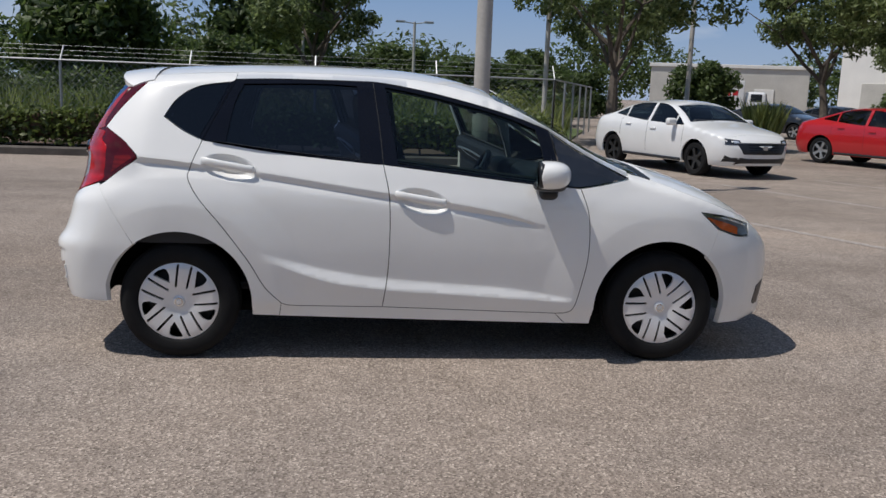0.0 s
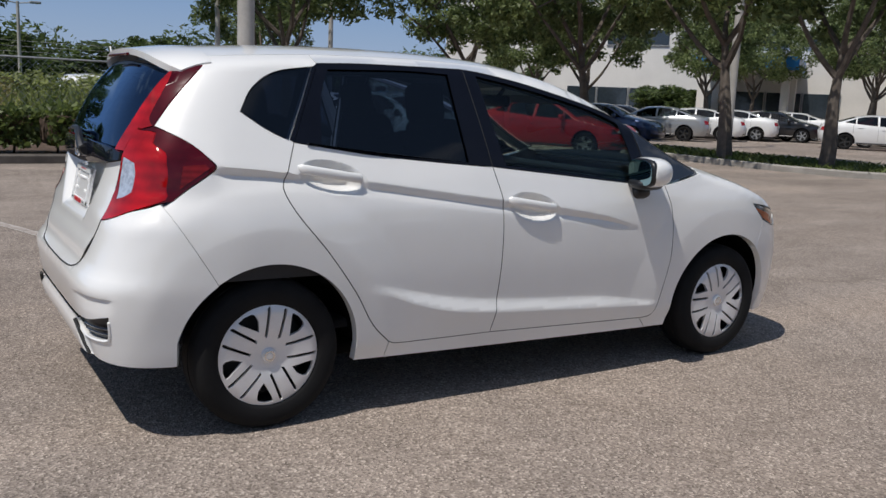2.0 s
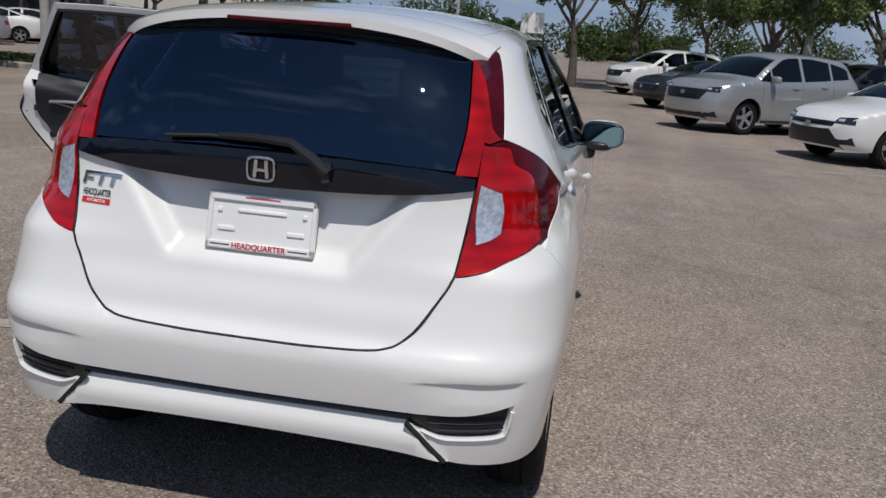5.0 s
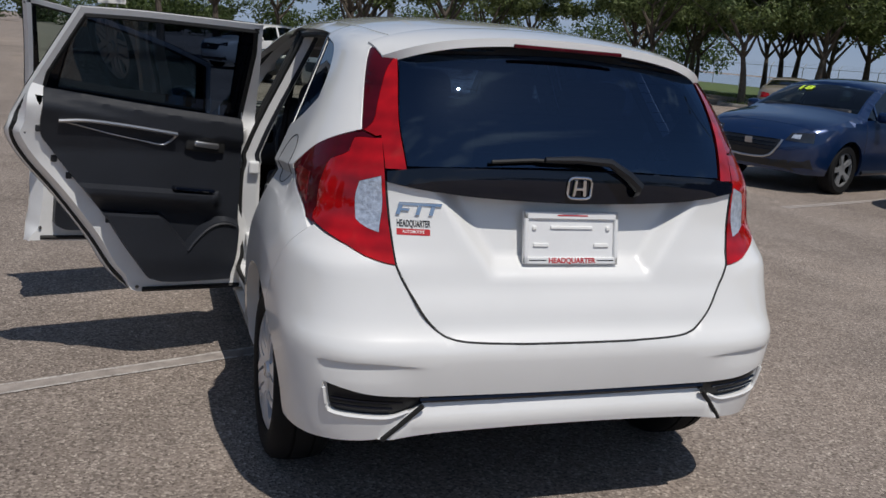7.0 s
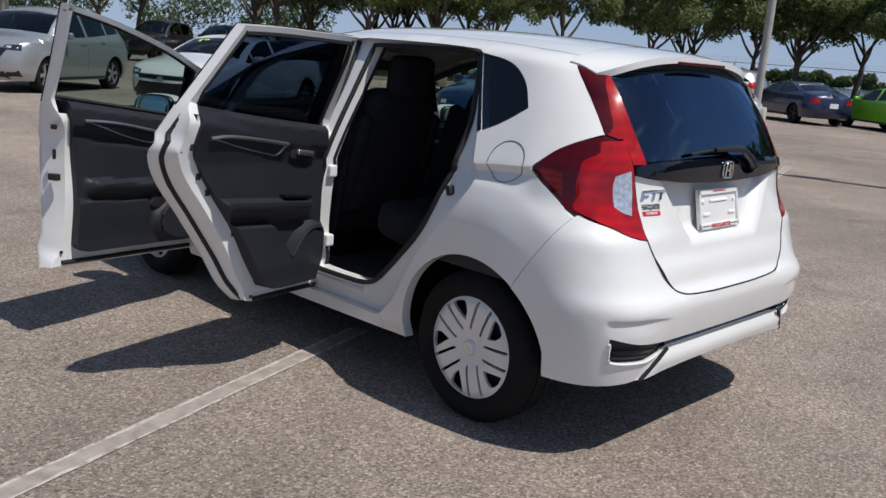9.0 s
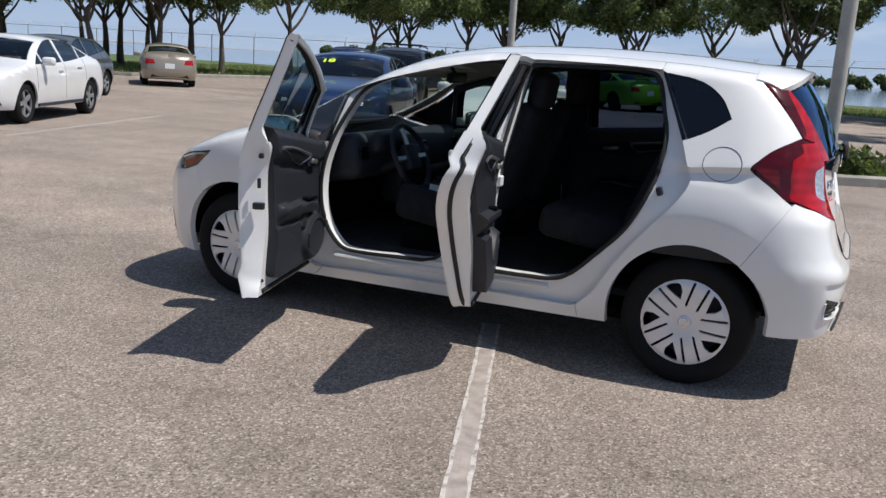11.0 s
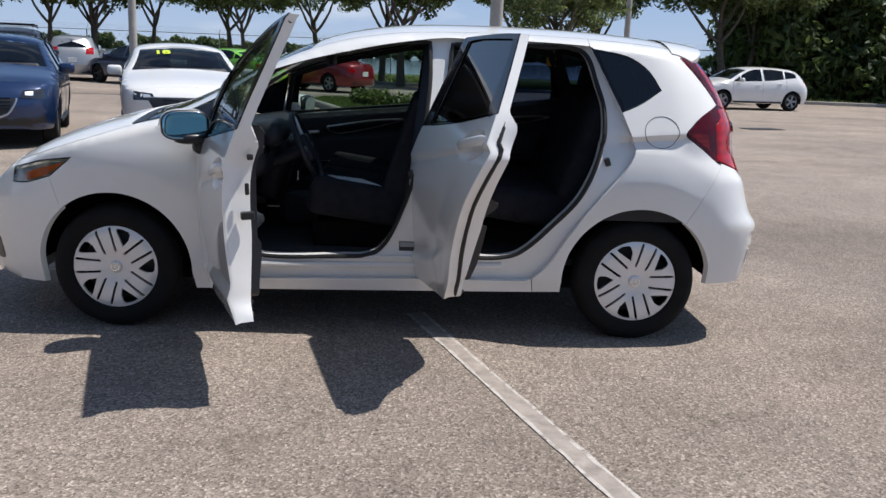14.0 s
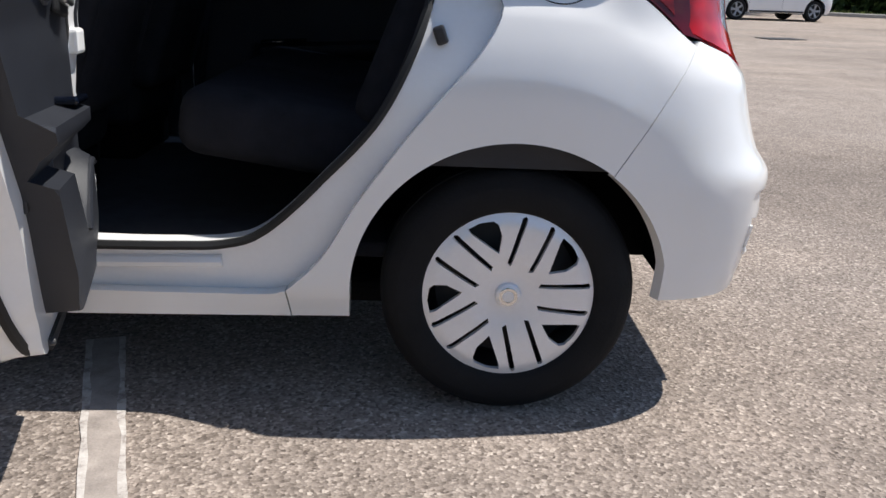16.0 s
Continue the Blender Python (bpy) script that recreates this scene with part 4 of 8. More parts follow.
GARN_TOP = [(0.573, 1.066), (0.45, 1.083), (0.2, 1.09), (0.0, 1.092)]
garn_top = GARN_TOP + [(-y, z) for y, z in reversed(GARN_TOP[:-1])]
skin("tailgate_garnish", loop(garn_low, [(-0.572, 1.036), (-0.573, 1.066)], rev(garn_top), [(0.573, 1.066), (0.572, 1.036)]), lambda p: HULL.end(-1, -0.012, -1.4)(p), (-1, 0, 0), M_GLOSSBLACK, tailgate, "gloss black garnish strip", step=0.03, gap=0.001, depth=0.02)
glass_side = [(0.515, 1.080), (0.527, 1.20), (0.513, 1.33), (0.498, 1.40)]
rear_glass = skin("rear_window", loop([(0.515, 1.080), (0.2, 1.092), (0.0, 1.094), (-0.2, 1.092), (-0.515, 1.080)], [(-y, z) for y, z in glass_side], [(-0.498, 1.40), (0.0, 1.425), (0.498, 1.40)], rev(glass_side)), HULL.end(-1, 0.004, -1.2), (-1, 0, 0), M_REARGLASS, tailgate, "dark rear window, coloured blue for the reflected sky", step=0.04, gap=0.001, depth=0.004)
for k in range(9):
    z = 1.13 + 0.028 * k
    pts = HULL.end(-1, 0.009, -1.2)(np.array([(y, z) for y in np.linspace(-0.47 + 0.04 * k / 9, 0.47 - 0.04 * k / 9, 14)]))
    tube("heater_line", pts, 0.0012, M_GLOSSBLACK, rear_glass, n=4)
for s in (1, -1):
    fl = (lambda c: c) if s > 0 else (lambda c: [(-a, b) for a, b in c])
    mo = meet_rear(1.166, LAMP_TOP, 12, upper_back)
    E = HULL.end(-1, -0.003, -1.2)
    turn = lambda z, b: float(HULL.half(HULL.xr(z) + b, z))
    mid_c = spline([(turn(1.405, 0.100), 1.405), (turn(1.348, 0.102), 1.348), (turn(1.263, 0.102), 1.263), (turn(1.19, 0.098), 1.19), (0.632, 1.160)], 0.02)
    strip = lines(fl(spline([(0.518, 1.072), (0.530, 1.20), (0.516, 1.33), (0.501, 1.40)], 0.02)), fl(spline([(0.501, 1.40), mo[-1]], 0.02)), fl(mo[::-1]), fl(spline([mo[0], (0.592, 1.152)], 0.02)), fl(spline([(0.592, 1.152), (0.579, 1.156)], 0.02)), fl(spline([(0.579, 1.156), (0.575, 1.070)], 0.02)), fl(spline([(0.575, 1.070), (0.518, 1.072)], 0.02)))
    upper = skin("upper_tail_lamp", strip, E, (-1, 0, 0), M_RED, tailgate, "red upper lamp strip", step=0.025, gap=0.001, depth=0.02)
    dark_c = lines(fl(mid_c), fl(spline([mid_c[-1], (0.640, 1.161)], 0.02)), fl(spline([(0.640, 1.161), (mo[0][0] + 0.0006, 1.166)], 0.02)), fl([(q + 0.0006, z) for q, z in mo]), fl(spline([(mo[-1][0] + 0.0006, LAMP_TOP - 0.001), mid_c[0]], 0.02)))
    skin("smoked_lamp_edge", dark_c, HULL.end(-1, -0.0045, -1.2), (-1, 0, 0), M_DKRED, upper, "deep red smoked lamp edge", step=0.02, depth=0.004)
    lamp = empty("tail_light")
    lamp.parent = hero
    zl = [float(z) for z in np.linspace(0.905, 1.162, 16)]
    bl = [0.19 - (0.19 - UPPER_BACK) * min(1.0, max(0.0, (z - 1.05) / 0.11)) for z in zl]
    ml = [(turn(z, b), z) for z, b in zip(zl, bl)]
    ms = [(float(HULL.xr(z)) + b, z) for z, b in zip(zl, bl)]
    split = spline([(0.592, 1.148), (0.645, 1.142), (turn(1.105, 0.125), 1.105)] + [(turn(z, 0.165), z) for z in (1.075, 1.03, 0.985, 0.94, 0.905)] + [(0.716, 0.877), (0.676, 0.857)], 0.015)
    clear = loop(fl([(0.586, 1.050), (0.640, 1.030)]), fl([(0.640, 1.030), (0.650, 0.985), (0.648, 0.925)]), fl([(0.648, 0.925), (0.625, 0.908), (0.590, 0.896)]), fl([(0.590, 0.896), (0.581, 0.97), (0.586, 1.050)]), step=0.012)
    rl = lines(fl(spline([(0.577, 1.150), (0.576, 1.05), (0.564, 0.93), (0.549, 0.815)], 0.02)), fl(spline([(0.549, 0.815), (0.575, 0.819), (0.63, 0.834), (0.676, 0.857)], 0.02)), fl(split[::-1]), fl(spline([(0.592, 1.148), (0.577, 1.150)], 0.02)))
    skin("lamp_lens", rl, HULL.end(-1, -0.004, -1.2), (-1, 0, 0), M_RED, lamp, "bright red lamp lens", holes=[clear], step=0.018, gap=0.0008, depth=0.015)
    skin("reversing_lens", clear, HULL.end(-1, -0.003, -1.2), (-1, 0, 0), M_CLRLENS, lamp, "clear ribbed reversing lamp", step=0.015, depth=0.004)
    rear_deep = lines(fl(split), fl(spline([(0.676, 0.857), (0.716, 0.877), ml[0]], 0.015)), fl(ml), fl(spline([ml[-1], (0.592, 1.148)], 0.015)))
    side_deep = lines(ms, spline([ms[-1], (-1.536, 1.106), (-1.471, 1.038)], 0.02), spline([(-1.471, 1.038), (-1.466, 1.026), (-1.475, 1.013), (-1.555, 0.957), (-1.60, 0.921), ms[0]], 0.02))
    deep = [skin("rear_deep", rear_deep, HULL.end(-1, 0.0, -1.2), (-1, 0, 0), M_DKRED, lamp, step=0.018, depth=0), skin("side_deep", side_deep, lambda p, s=s: HULL.side(s, 0.0)(p), (0, s, 0), M_DKRED, lamp, step=0.018, depth=0)]
    skin("side_reflector", loop([(-1.575, 1.030), (-1.500, 1.036)], [(-1.500, 1.036), (-1.487, 1.022)], [(-1.487, 1.022), (-1.555, 0.974), (-1.592, 0.944)], [(-1.592, 0.944), (-1.575, 1.030)], step=0.015), HULL.side(s, -0.002), (0, s, 0), M_REFLECTOR, lamp, "dark red side reflector", step=0.02, depth=0.002)
    weld("deep_red_lens", deep, M_DKRED, lamp, "deep red smoked lens", 0.012, (-1.2, 0))
skin("gate_frame", loop([(0.54, 1.40), (0.0, 1.455), (-0.54, 1.40)], [(-0.54, 1.40), (-0.498, 1.385), (0.0, 1.41), (0.498, 1.385), (0.54, 1.40)]), HULL.end(-1, 0.002, -1.2), (-1, 0, 0), M_SASH, tailgate, step=0.03, depth=0.01)


def spoiler_mesh():
    """The lip over the rear window: a wedge that thins towards its rear edge."""
    v, f = [], []
    ny, nx = 40, 10
    for j in range(ny + 1):
        k = -1 + 2 * j / ny
        a = abs(k)
        x1 = -1.630 + 0.035 * a ** 2 + 0.070 * a ** 9
        x0 = -1.415
        for i in range(nx + 1):
            u = i / nx
            x = x0 + (x1 - x0) * u
            y = k * (0.566 - 0.018 * u)
            zroof = float(HULL.over()(np.array([(x0, k * 0.50)]))[0, 2])
            z = zroof + 0.003 - (0.026 + 0.010 * a ** 3) * u ** 1.5 - 0.022 * a ** 6
            th = 0.024 + 0.045 * (1 - u) ** 1.2
            v.append((x, y, z))
            v.append((x, y * 0.985, z - th))
    idx = lambda i, j, k: (j * (nx + 1) + i) * 2 + k
    for j in range(ny):
        for i in range(nx):
            f.append((idx(i, j, 0), idx(i, j + 1, 0), idx(i + 1, j + 1, 0), idx(i + 1, j, 0)))
            f.append((idx(i, j, 1), idx(i + 1, j, 1), idx(i + 1, j + 1, 1), idx(i, j + 1, 1)))
        f.append((idx(nx, j, 0), idx(nx, j + 1, 0), idx(nx, j + 1, 1), idx(nx, j, 1)))
    for i in range(nx):
        f.append((idx(i, 0, 0), idx(i + 1, 0, 0), idx(i + 1, 0, 1), idx(i, 0, 1)))
        f.append((idx(i, ny, 0), idx(i, ny, 1), idx(i + 1, ny, 1), idx(i + 1, ny, 0)))
    return v, [q[::-1] for q in f]


spoiler = mesh_ob("roof_spoiler", *spoiler_mesh(), M_WHITE, hero)
mod = spoiler.modifiers.new("split", "EDGE_SPLIT")
mod.split_angle = radians(40)
for k in (1, -1):
    part("spoiler_end", rbox((0.07, 0.06, 0.026), pose(-1.450, k * 0.524, 1.390, k * -30, 0, 0), 0.012, 3), M_WHITE, spoiler, smooth=True)
part("brake_lamp", rbox((0.012, 0.36, 0.012), pose(-1.636, 0, 1.432), 0.004), M_DKRED, spoiler, "dark red high brake lamp")
# wiper, badge, plate, lettering
wp = lambda y, z, o: HULL.end(-1, -o, -1.2)(np.array([(y, z)]))[0]
wiper = tube("rear_wiper", [wp(-0.19, 1.052, 0.03), wp(-0.15, 1.085, 0.035), wp(-0.085, 1.122, 0.04), wp(0.02, 1.126, 0.035), wp(0.12, 1.122, 0.03)], [0.018, 0.016, 0.013, 0.011, 0.008], M_SASH, tailgate, "black rear wiper", n=8)
tube("wiper_blade", [wp(0.28, 1.108, 0.016), wp(0.15, 1.118, 0.018), wp(0.02, 1.116, 0.018)], 0.006, M_RUBBER, wiper, n=6)
mesh_ob("wiper_pivot", [tuple(Vector(q) + Vector(wp(-0.185, 1.05, 0.012))) for q in lathe([(0.0, -0.012), (0.025, -0.01), (0.03, 0.01)], 20, "y")[0]], lathe([(0.0, -0.012), (0.025, -0.01), (0.03, 0.01)], 20)[1], M_SASH, wiper)
bx = float(wp(0, 1.043, 0.012)[0])
bm = bmesh.new()
for sgn in (1, -1):
    rbox((0.008, 0.011, 0.050), pose(bx - 0.004, sgn * 0.016, 1.043, sgn * 5, 0, 0), 0.002, 1, bm)
rbox((0.008, 0.028, 0.010), pose(bx - 0.004, 0, 1.040), 0.002, 1, bm)
badge = part("badge", bm, M_CHROME, tailgate, "chrome maker's badge on the garnish")
rr_pts = [(bx - 0.004, 0.038 * np.sign(math.cos(a)) * abs(math.cos(a)) ** 0.45, 1.043 + 0.031 * np.sign(math.sin(a)) * abs(math.sin(a)) ** 0.45) for a in np.linspace(0, 2 * math.pi, 40, endpoint=False)]
tube("badge_rim", rr_pts, 0.0038, M_CHROME, badge, n=6, closed=True)
PL = pose(-1.786, 0, 0.889, 0, 12, 0)
holder = part("licence_plate_holder", rbox((0.012, 0.312, 0.158), PL, 0.004), M_JAMB, tailgate, "white dealer licence plate frame")
bm = bmesh.new()
for a, b, c, d in ((0, 0.066, 0.312, 0.024), (0, -0.068, 0.312, 0.022), (0.149, 0, 0.014, 0.158), (-0.149, 0, 0.014, 0.158)):
    rbox((0.010, c, d), PL @ pose(-0.009, a, b), 0.003, 1, bm)
part("plate_frame", bm, M_JAMB, holder)
for y in (-0.10, 0.10):
    part("plate_clip", rbox((0.006, 0.05, 0.012), PL @ pose(-0.008, y, -0.022), 0.002, 1), M_PAPER, holder)
    part("plate_screw", rbox((0.008, 0.014, 0.014), PL @ pose(-0.008, y * 1.22, 0.028), 0.003, 1), M_PAPER, holder)
part("plate_rib", rbox((0.006, 0.14, 0.010), PL @ pose(-0.008, 0, 0.030), 0.002, 1), M_PAPER, holder)


def lettering(name, text, size, m, mat, parent, width=None, extrude=0.0008, shear=0.0, bold=0.0):
    cu = bpy.data.curves.new(name, "FONT")
    cu.body, cu.size, cu.extrude, cu.shear, cu.offset = text, size, extrude, shear, bold
    cu.align_x, cu.align_y = "CENTER", "CENTER"
    tmp = new(name, cu)
    dg = bpy.context.evaluated_depsgraph_get()
    me = bpy.data.meshes.new_from_object(tmp.evaluated_get(dg))
    bpy.data.objects.remove(tmp)
    xs = [v.co.x for v in me.vertices]
    if width and xs:
        k = width / (max(xs) - min(xs))
        for v in me.vertices:
            v.co.x *= k
    me.materials.clear()
    me.materials.append(mat)
    ob = new(name, me)
    ob.parent = parent
    ob.matrix_basis = m
    return ob


REAR_FACE = Matrix(((0, 0, -1, 0), (-1, 0, 0, 0), (0, 1, 0, 0), (0, 0, 0, 1)))
lettering("dealer_lettering", "HEADQUARTER", 0.022, PL @ pose(-0.0148, 0, -0.068) @ REAR_FACE, M_REDINK, holder, 0.155, bold=0.0004)
for y in (0.112, -0.112):
    part("plate_rule", rbox((0.001, 0.055, 0.003), PL @ pose(-0.0145, y, -0.067), 0), M_BLKINK, holder)
part("plate_top_print", rbox((0.001, 0.10, 0.0035), PL @ pose(-0.0145, 0, 0.066), 0), M_REDINK, holder)
def on_gate(ob, y0, z0, off):
    """Lays flat lettering on the tailgate: its x runs towards -y and its y upwards."""
    co = np.array([tuple(v.co) for v in ob.data.vertices])
    y, z = y0 - co[:, 0], z0 + co[:, 1]
    x = gate_lift(np.stack([y, z], 1))[:, 0] - off - co[:, 2]
    for v, a, b, c in zip(ob.data.vertices, x, y, z):
        v.co = (a, b, c)
    ob.matrix_basis = Matrix.Identity(4)
    return ob


# the model badge: slanting chrome bars under one long bar
bm = bmesh.new()
slant = Matrix(((1, 0.30, 0, 0), (0, 1, 0, 0), (0, 0, 1, 0), (0, 0, 0, 1)))
for bx_, by_, bw_, bh_ in ((0.004, 0.0125, 0.122, 0.009), (-0.050, -0.005, 0.012, 0.026), (-0.033, -0.003, 0.022, 0.007), (0.004, -0.005, 0.012, 0.026), (0.042, -0.005, 0.012, 0.026)):
    rbox((bw_, bh_, 0.004), slant @ Matrix.Translation((bx_, by_, 0)), 0.0008, 1, bm)
on_gate(part("model_badge", bm, M_CHROME, tailgate, "slanting chrome model badge"), 0.484, 0.966, 0.003)
on_gate(lettering("dealer_sticker_text", "HEADQUARTER", 0.026, Matrix.Identity(4), M_BLKINK, tailgate, 0.094, 0.0002, 0, 0.0006), 0.494, 0.924, 0.0012)
bm = bmesh.new()
bmesh.ops.create_grid(bm, x_segments=12, y_segments=3, size=0.5)
bmesh.ops.scale(bm, vec=(0.094, 0.017, 1), verts=bm.verts)
on_gate(part("dealer_sticker_bar", bm, M_REDINK, tailgate, "red dealer sticker bar"), 0.494, 0.902, 0.001)
on_gate(lettering("dealer_sticker_small_text", "AUTOMOTIVE", 0.011, Matrix.Identity(4), M_PAPER, tailgate, 0.062, 0.0001, 0, 0.0002), 0.494, 0.9025, 0.0016)

# ---- cabin ----
cabin = empty("cabin")
cabin.parent = hero
bm = rbox((2.55, 1.36, 0.04), pose(-0.30, 0, 0.36), 0.01)
part("cabin_floor", bm, M_CARPET, cabin)
part("underbody_pan", rbox((3.0, 1.36, 0.06), pose(0.10, 0, 0.250), 0.02), M_UNDER, hero)
part("front_subframe", rbox((0.5, 1.1, 0.12), pose(1.3, 0, 0.26), 0.03), M_UNDER, hero)
part("rear_axle_beam", rbox((0.14, 1.3, 0.12), pose(-1.265, 0, 0.30), 0.04), M_UNDER, hero)
part("bulkhead", rbox((0.06, 1.42, 0.62), pose(0.98, 0, 0.62), 0.01), M_UNDER, cabin)
part("luggage_floor", rbox((0.72, 1.16, 0.05), pose(-1.48, 0, 0.62), 0.01), M_CARPET, cabin)
dash = part("dashboard", rbox((0.46, 1.36, 0.26), pose(0.80, 0, 0.83, 0, 10, 0), 0.07, 4), M_TRIM, cabin, "black moulded dashboard", True)
part("centre_console_panel", rbox((0.14, 0.30, 0.36), pose(0.62, 0, 0.72, 0, -14, 0), 0.04, 3), M_TRIM, dash, smooth=True)
part("touch_screen", rbox((0.01, 0.21, 0.13), pose(0.552, 0, 0.82, 0, -14, 0), 0.004), M_GLOSSBLACK, dash)
part("instrument_hood", rbox((0.18, 0.36, 0.13), pose(0.60, 0.36, 0.93, 0, 8, 0), 0.05, 3), M_TRIM, dash, smooth=True)
part("glovebox", rbox((0.12, 0.42, 0.20), pose(0.60, -0.38, 0.66, 0, -10, 0), 0.03, 3), M_TRIM, dash, smooth=True)
for y in (0.60, 0.13, -0.13, -0.60):
    part("air_vent", rbox((0.02, 0.09, 0.07), pose(0.575, y, 0.88, 0, 8, 0), 0.01), M_GLOSSBLACK, dash)
part("gear_console", rbox((0.62, 0.20, 0.20), pose(0.28, 0, 0.47), 0.05, 3), M_TRIM, cabin, smooth=True)
tube("gear_lever", [(0.36, 0, 0.56), (0.33, 0, 0.70)], [0.012, 0.022], M_TRIM, cabin, n=8)
sw = pose(0.40, 0.37, 0.86, 0, -66, 0)
ring = [sw @ Vector((0.185 * math.cos(a), 0.185 * math.sin(a), 0)) for a in np.linspace(0, 2 * math.pi, 36, endpoint=False)]
wheel = tube("steering_wheel", ring, 0.016, M_TRIM, cabin, "black steering wheel", n=8, closed=True)
part("airbag_boss", rbox((0.15, 0.13, 0.05), sw, 0.02, 3), M_TRIM, wheel, smooth=True)
for a in (0, 180, 270):
    part("spoke", rbox((0.13, 0.03, 0.02), sw @ pose(0.11 * math.cos(radians(a + 90)), 0.11 * math.sin(radians(a + 90)), 0, 0, 0, a + 90), 0.006), M_SILVER, wheel)
tube("steering_column", [sw @ Vector((0, 0, 0)), sw @ Vector((0, 0, -0.25))], 0.035, M_TRIM, wheel, n=10)


def seat(x, y, name, wide=0.50, back_lean=-18, head=True, rear=False):
    e = empty(name)
    e.parent = cabin
    part("cushion", rbox((0.52, wide, 0.17), pose(x, y, 0.60 if not rear else 0.62, 0, -8, 0), 0.06, 4), M_CLOTH, e, smooth=True)
    part("backrest", rbox((0.16, wide * 0.98, 0.62), pose(x - 0.33, y, 0.92, 0, back_lean, 0), 0.06, 4, taper=(0.8, 0.86)), M_CLOTH, e, smooth=True)
    for k in ((1, -1) if not rear else ()):
        part("bolster", rbox((0.20, 0.08, 0.50), pose(x - 0.29, y + k * wide * 0.43, 0.88, 0, back_lean, 0), 0.035, 3), M_CLOTH, e, smooth=True)
        part("cushion_bolster", rbox((0.48, 0.08, 0.19), pose(x, y + k * wide * 0.43, 0.62, 0, -8, 0), 0.035, 3), M_CLOTH, e, smooth=True)
    if head:
        part("head_restraint", rbox((0.10, 0.25, 0.19), pose(x - 0.47, y, 1.28 if not rear else 1.24, 0, -8, 0), 0.045, 4), M_CLOTH, e, smooth=True)
        for k in (0.06, -0.06):
            tube("post", [(x - 0.45, y + k, 1.12), (x - 0.465, y + k, 1.22)], 0.006, M_CHROME, e, n=6)
    if not rear:
        part("seat_base", rbox((0.46, wide * 0.8, 0.14), pose(x, y, 0.44), 0.02), M_UNDER, e)
    return e


seat(0.12, 0.36, "front_seat")
seat(0.12, -0.36, "front_seat")
seat(-0.72, 0.34, "rear_seat", 0.60, -20, True, True)
seat(-0.72, -0.34, "rear_seat", 0.60, -20, True, True)
part("paper_sheet", rbox((0.20, 0.27, 0.002), pose(0.15, 0.40, 0.70, 0, -8, 25), 0), M_PAPER, cabin, "white paper on the driver's seat")
part("key_tag", rbox((0.003, 0.022, 0.05), pose(0.46, 0.28, 0.70, 0, 0, 20), 0), M_PAPER, cabin, "white key tag by the column")
part("window_tag", rbox((0.06, 0.003, 0.055), pose(-1.0, -0.60, 1.345, 0, 0, 0), 0), M_YELLOW, cabin, "yellow tag hung in the rear window")
tube("mirror_stalk", [(0.36, 0, 1.38), (0.32, 0, 1.33)], 0.01, M_TRIM, cabin)
part("interior_mirror", rbox((0.04, 0.24, 0.06), pose(0.31, 0, 1.31), 0.02, 3), M_TRIM, cabin, smooth=True)
for s in (1, -1):
    inner_q = loop(rail(-0.99, -1.45), meet_side(1.41, 0.60)[:], [(-1.65, 0.60), (-0.92, 0.60)], [(-0.92, 0.60), (-1.06, 0.80), (-1.11, 1.0), (-1.07, 1.2), (-0.99, float(HULL.zt(-0.99)) - RAIL)])
    hole = loop([(-1.32, 1.228), (-1.27, 1.30), (-1.185, 1.365), (-1.06, 1.39)], [(-1.06, 1.39), (-1.11, 1.27), (-1.168, 1.145)], [(-1.168, 1.145), (-1.25, 1.18), (-1.32, 1.228)])
    skin("side_lining", inner_q, HULL.side(s, 0.06), (0, -s, 0), M_TRIM, cabin, holes=[hole], step=0.06, depth=0)
    tube("belt_webbing", [(-0.28, s * 0.60, 1.28), (-0.25, s * 0.64, 0.9), (-0.2, s * 0.66, 0.5)], 0.014, M_CLOTH, cabin, n=4)
    post = loop([(-0.20, 1.41), (-0.10, 0.62), (0.03, 0.40)], [(0.03, 0.40), (-0.28, 0.40)], [(-0.28, 0.40), (-0.26, 0.55), (-0.29, 0.85), (-0.345, 1.41)], [(-0.345, 1.41), (-0.20, 1.41)])
    skin("pillar_lining", post, HULL.side(s, 0.10), (0, -s, 0), M_TRIM, cabin, step=0.06, depth=0.02)

# door aperture in the driver's side
ring_loop = loop(RD_UP, RD_LOW, RD_BOT, rev(FD_BOT), rev(FD_LOW), rev(FD_SHELF), rev(FD_UP), rev(TOP_F), TOP_R)
aperture = skin("door_aperture", inset(ring_loop, -0.004), HULL.side(1, 0.043), (0, 1, 0), M_JAMB, hero, "white painted door frame", holes=[OPEN_R, OPEN_F], step=0.035, depth=0.06)
for lp in (OPEN_R, OPEN_F):
    pts = HULL.side(1, 0.036)(np.array(inset(lp, -0.006)))
    tube("door_seal", pts, 0.011, M_RUBBER, aperture, "black rubber door seal", n=6, closed=True)
for name, x, z in (("striker", -1.085, 0.885), ("striker", -0.145, 0.795)):
    p = HULL.side(1, 0.034)(np.array([(x, z)]))[0]
    part(name, rbox((0.026, 0.03, 0.040), Matrix.Translation(p) @ pose(0, 0, 0, 0, 20, 0), 0.006), M_BLKINK, aperture, "black door striker")
for z, r in ((0.345, 0.016), (0.385, 0.010)):
    tube("sill_step", HULL.side(1, 0.040)(np.array([(x, z - 0.02 * x) for x in np.linspace(-0.60, 0.62, 16)])), r, M_JAMB, aperture, n=8)
p = HULL.side(1, 0.040)(np.array([(-0.14, 0.442)]))[0]
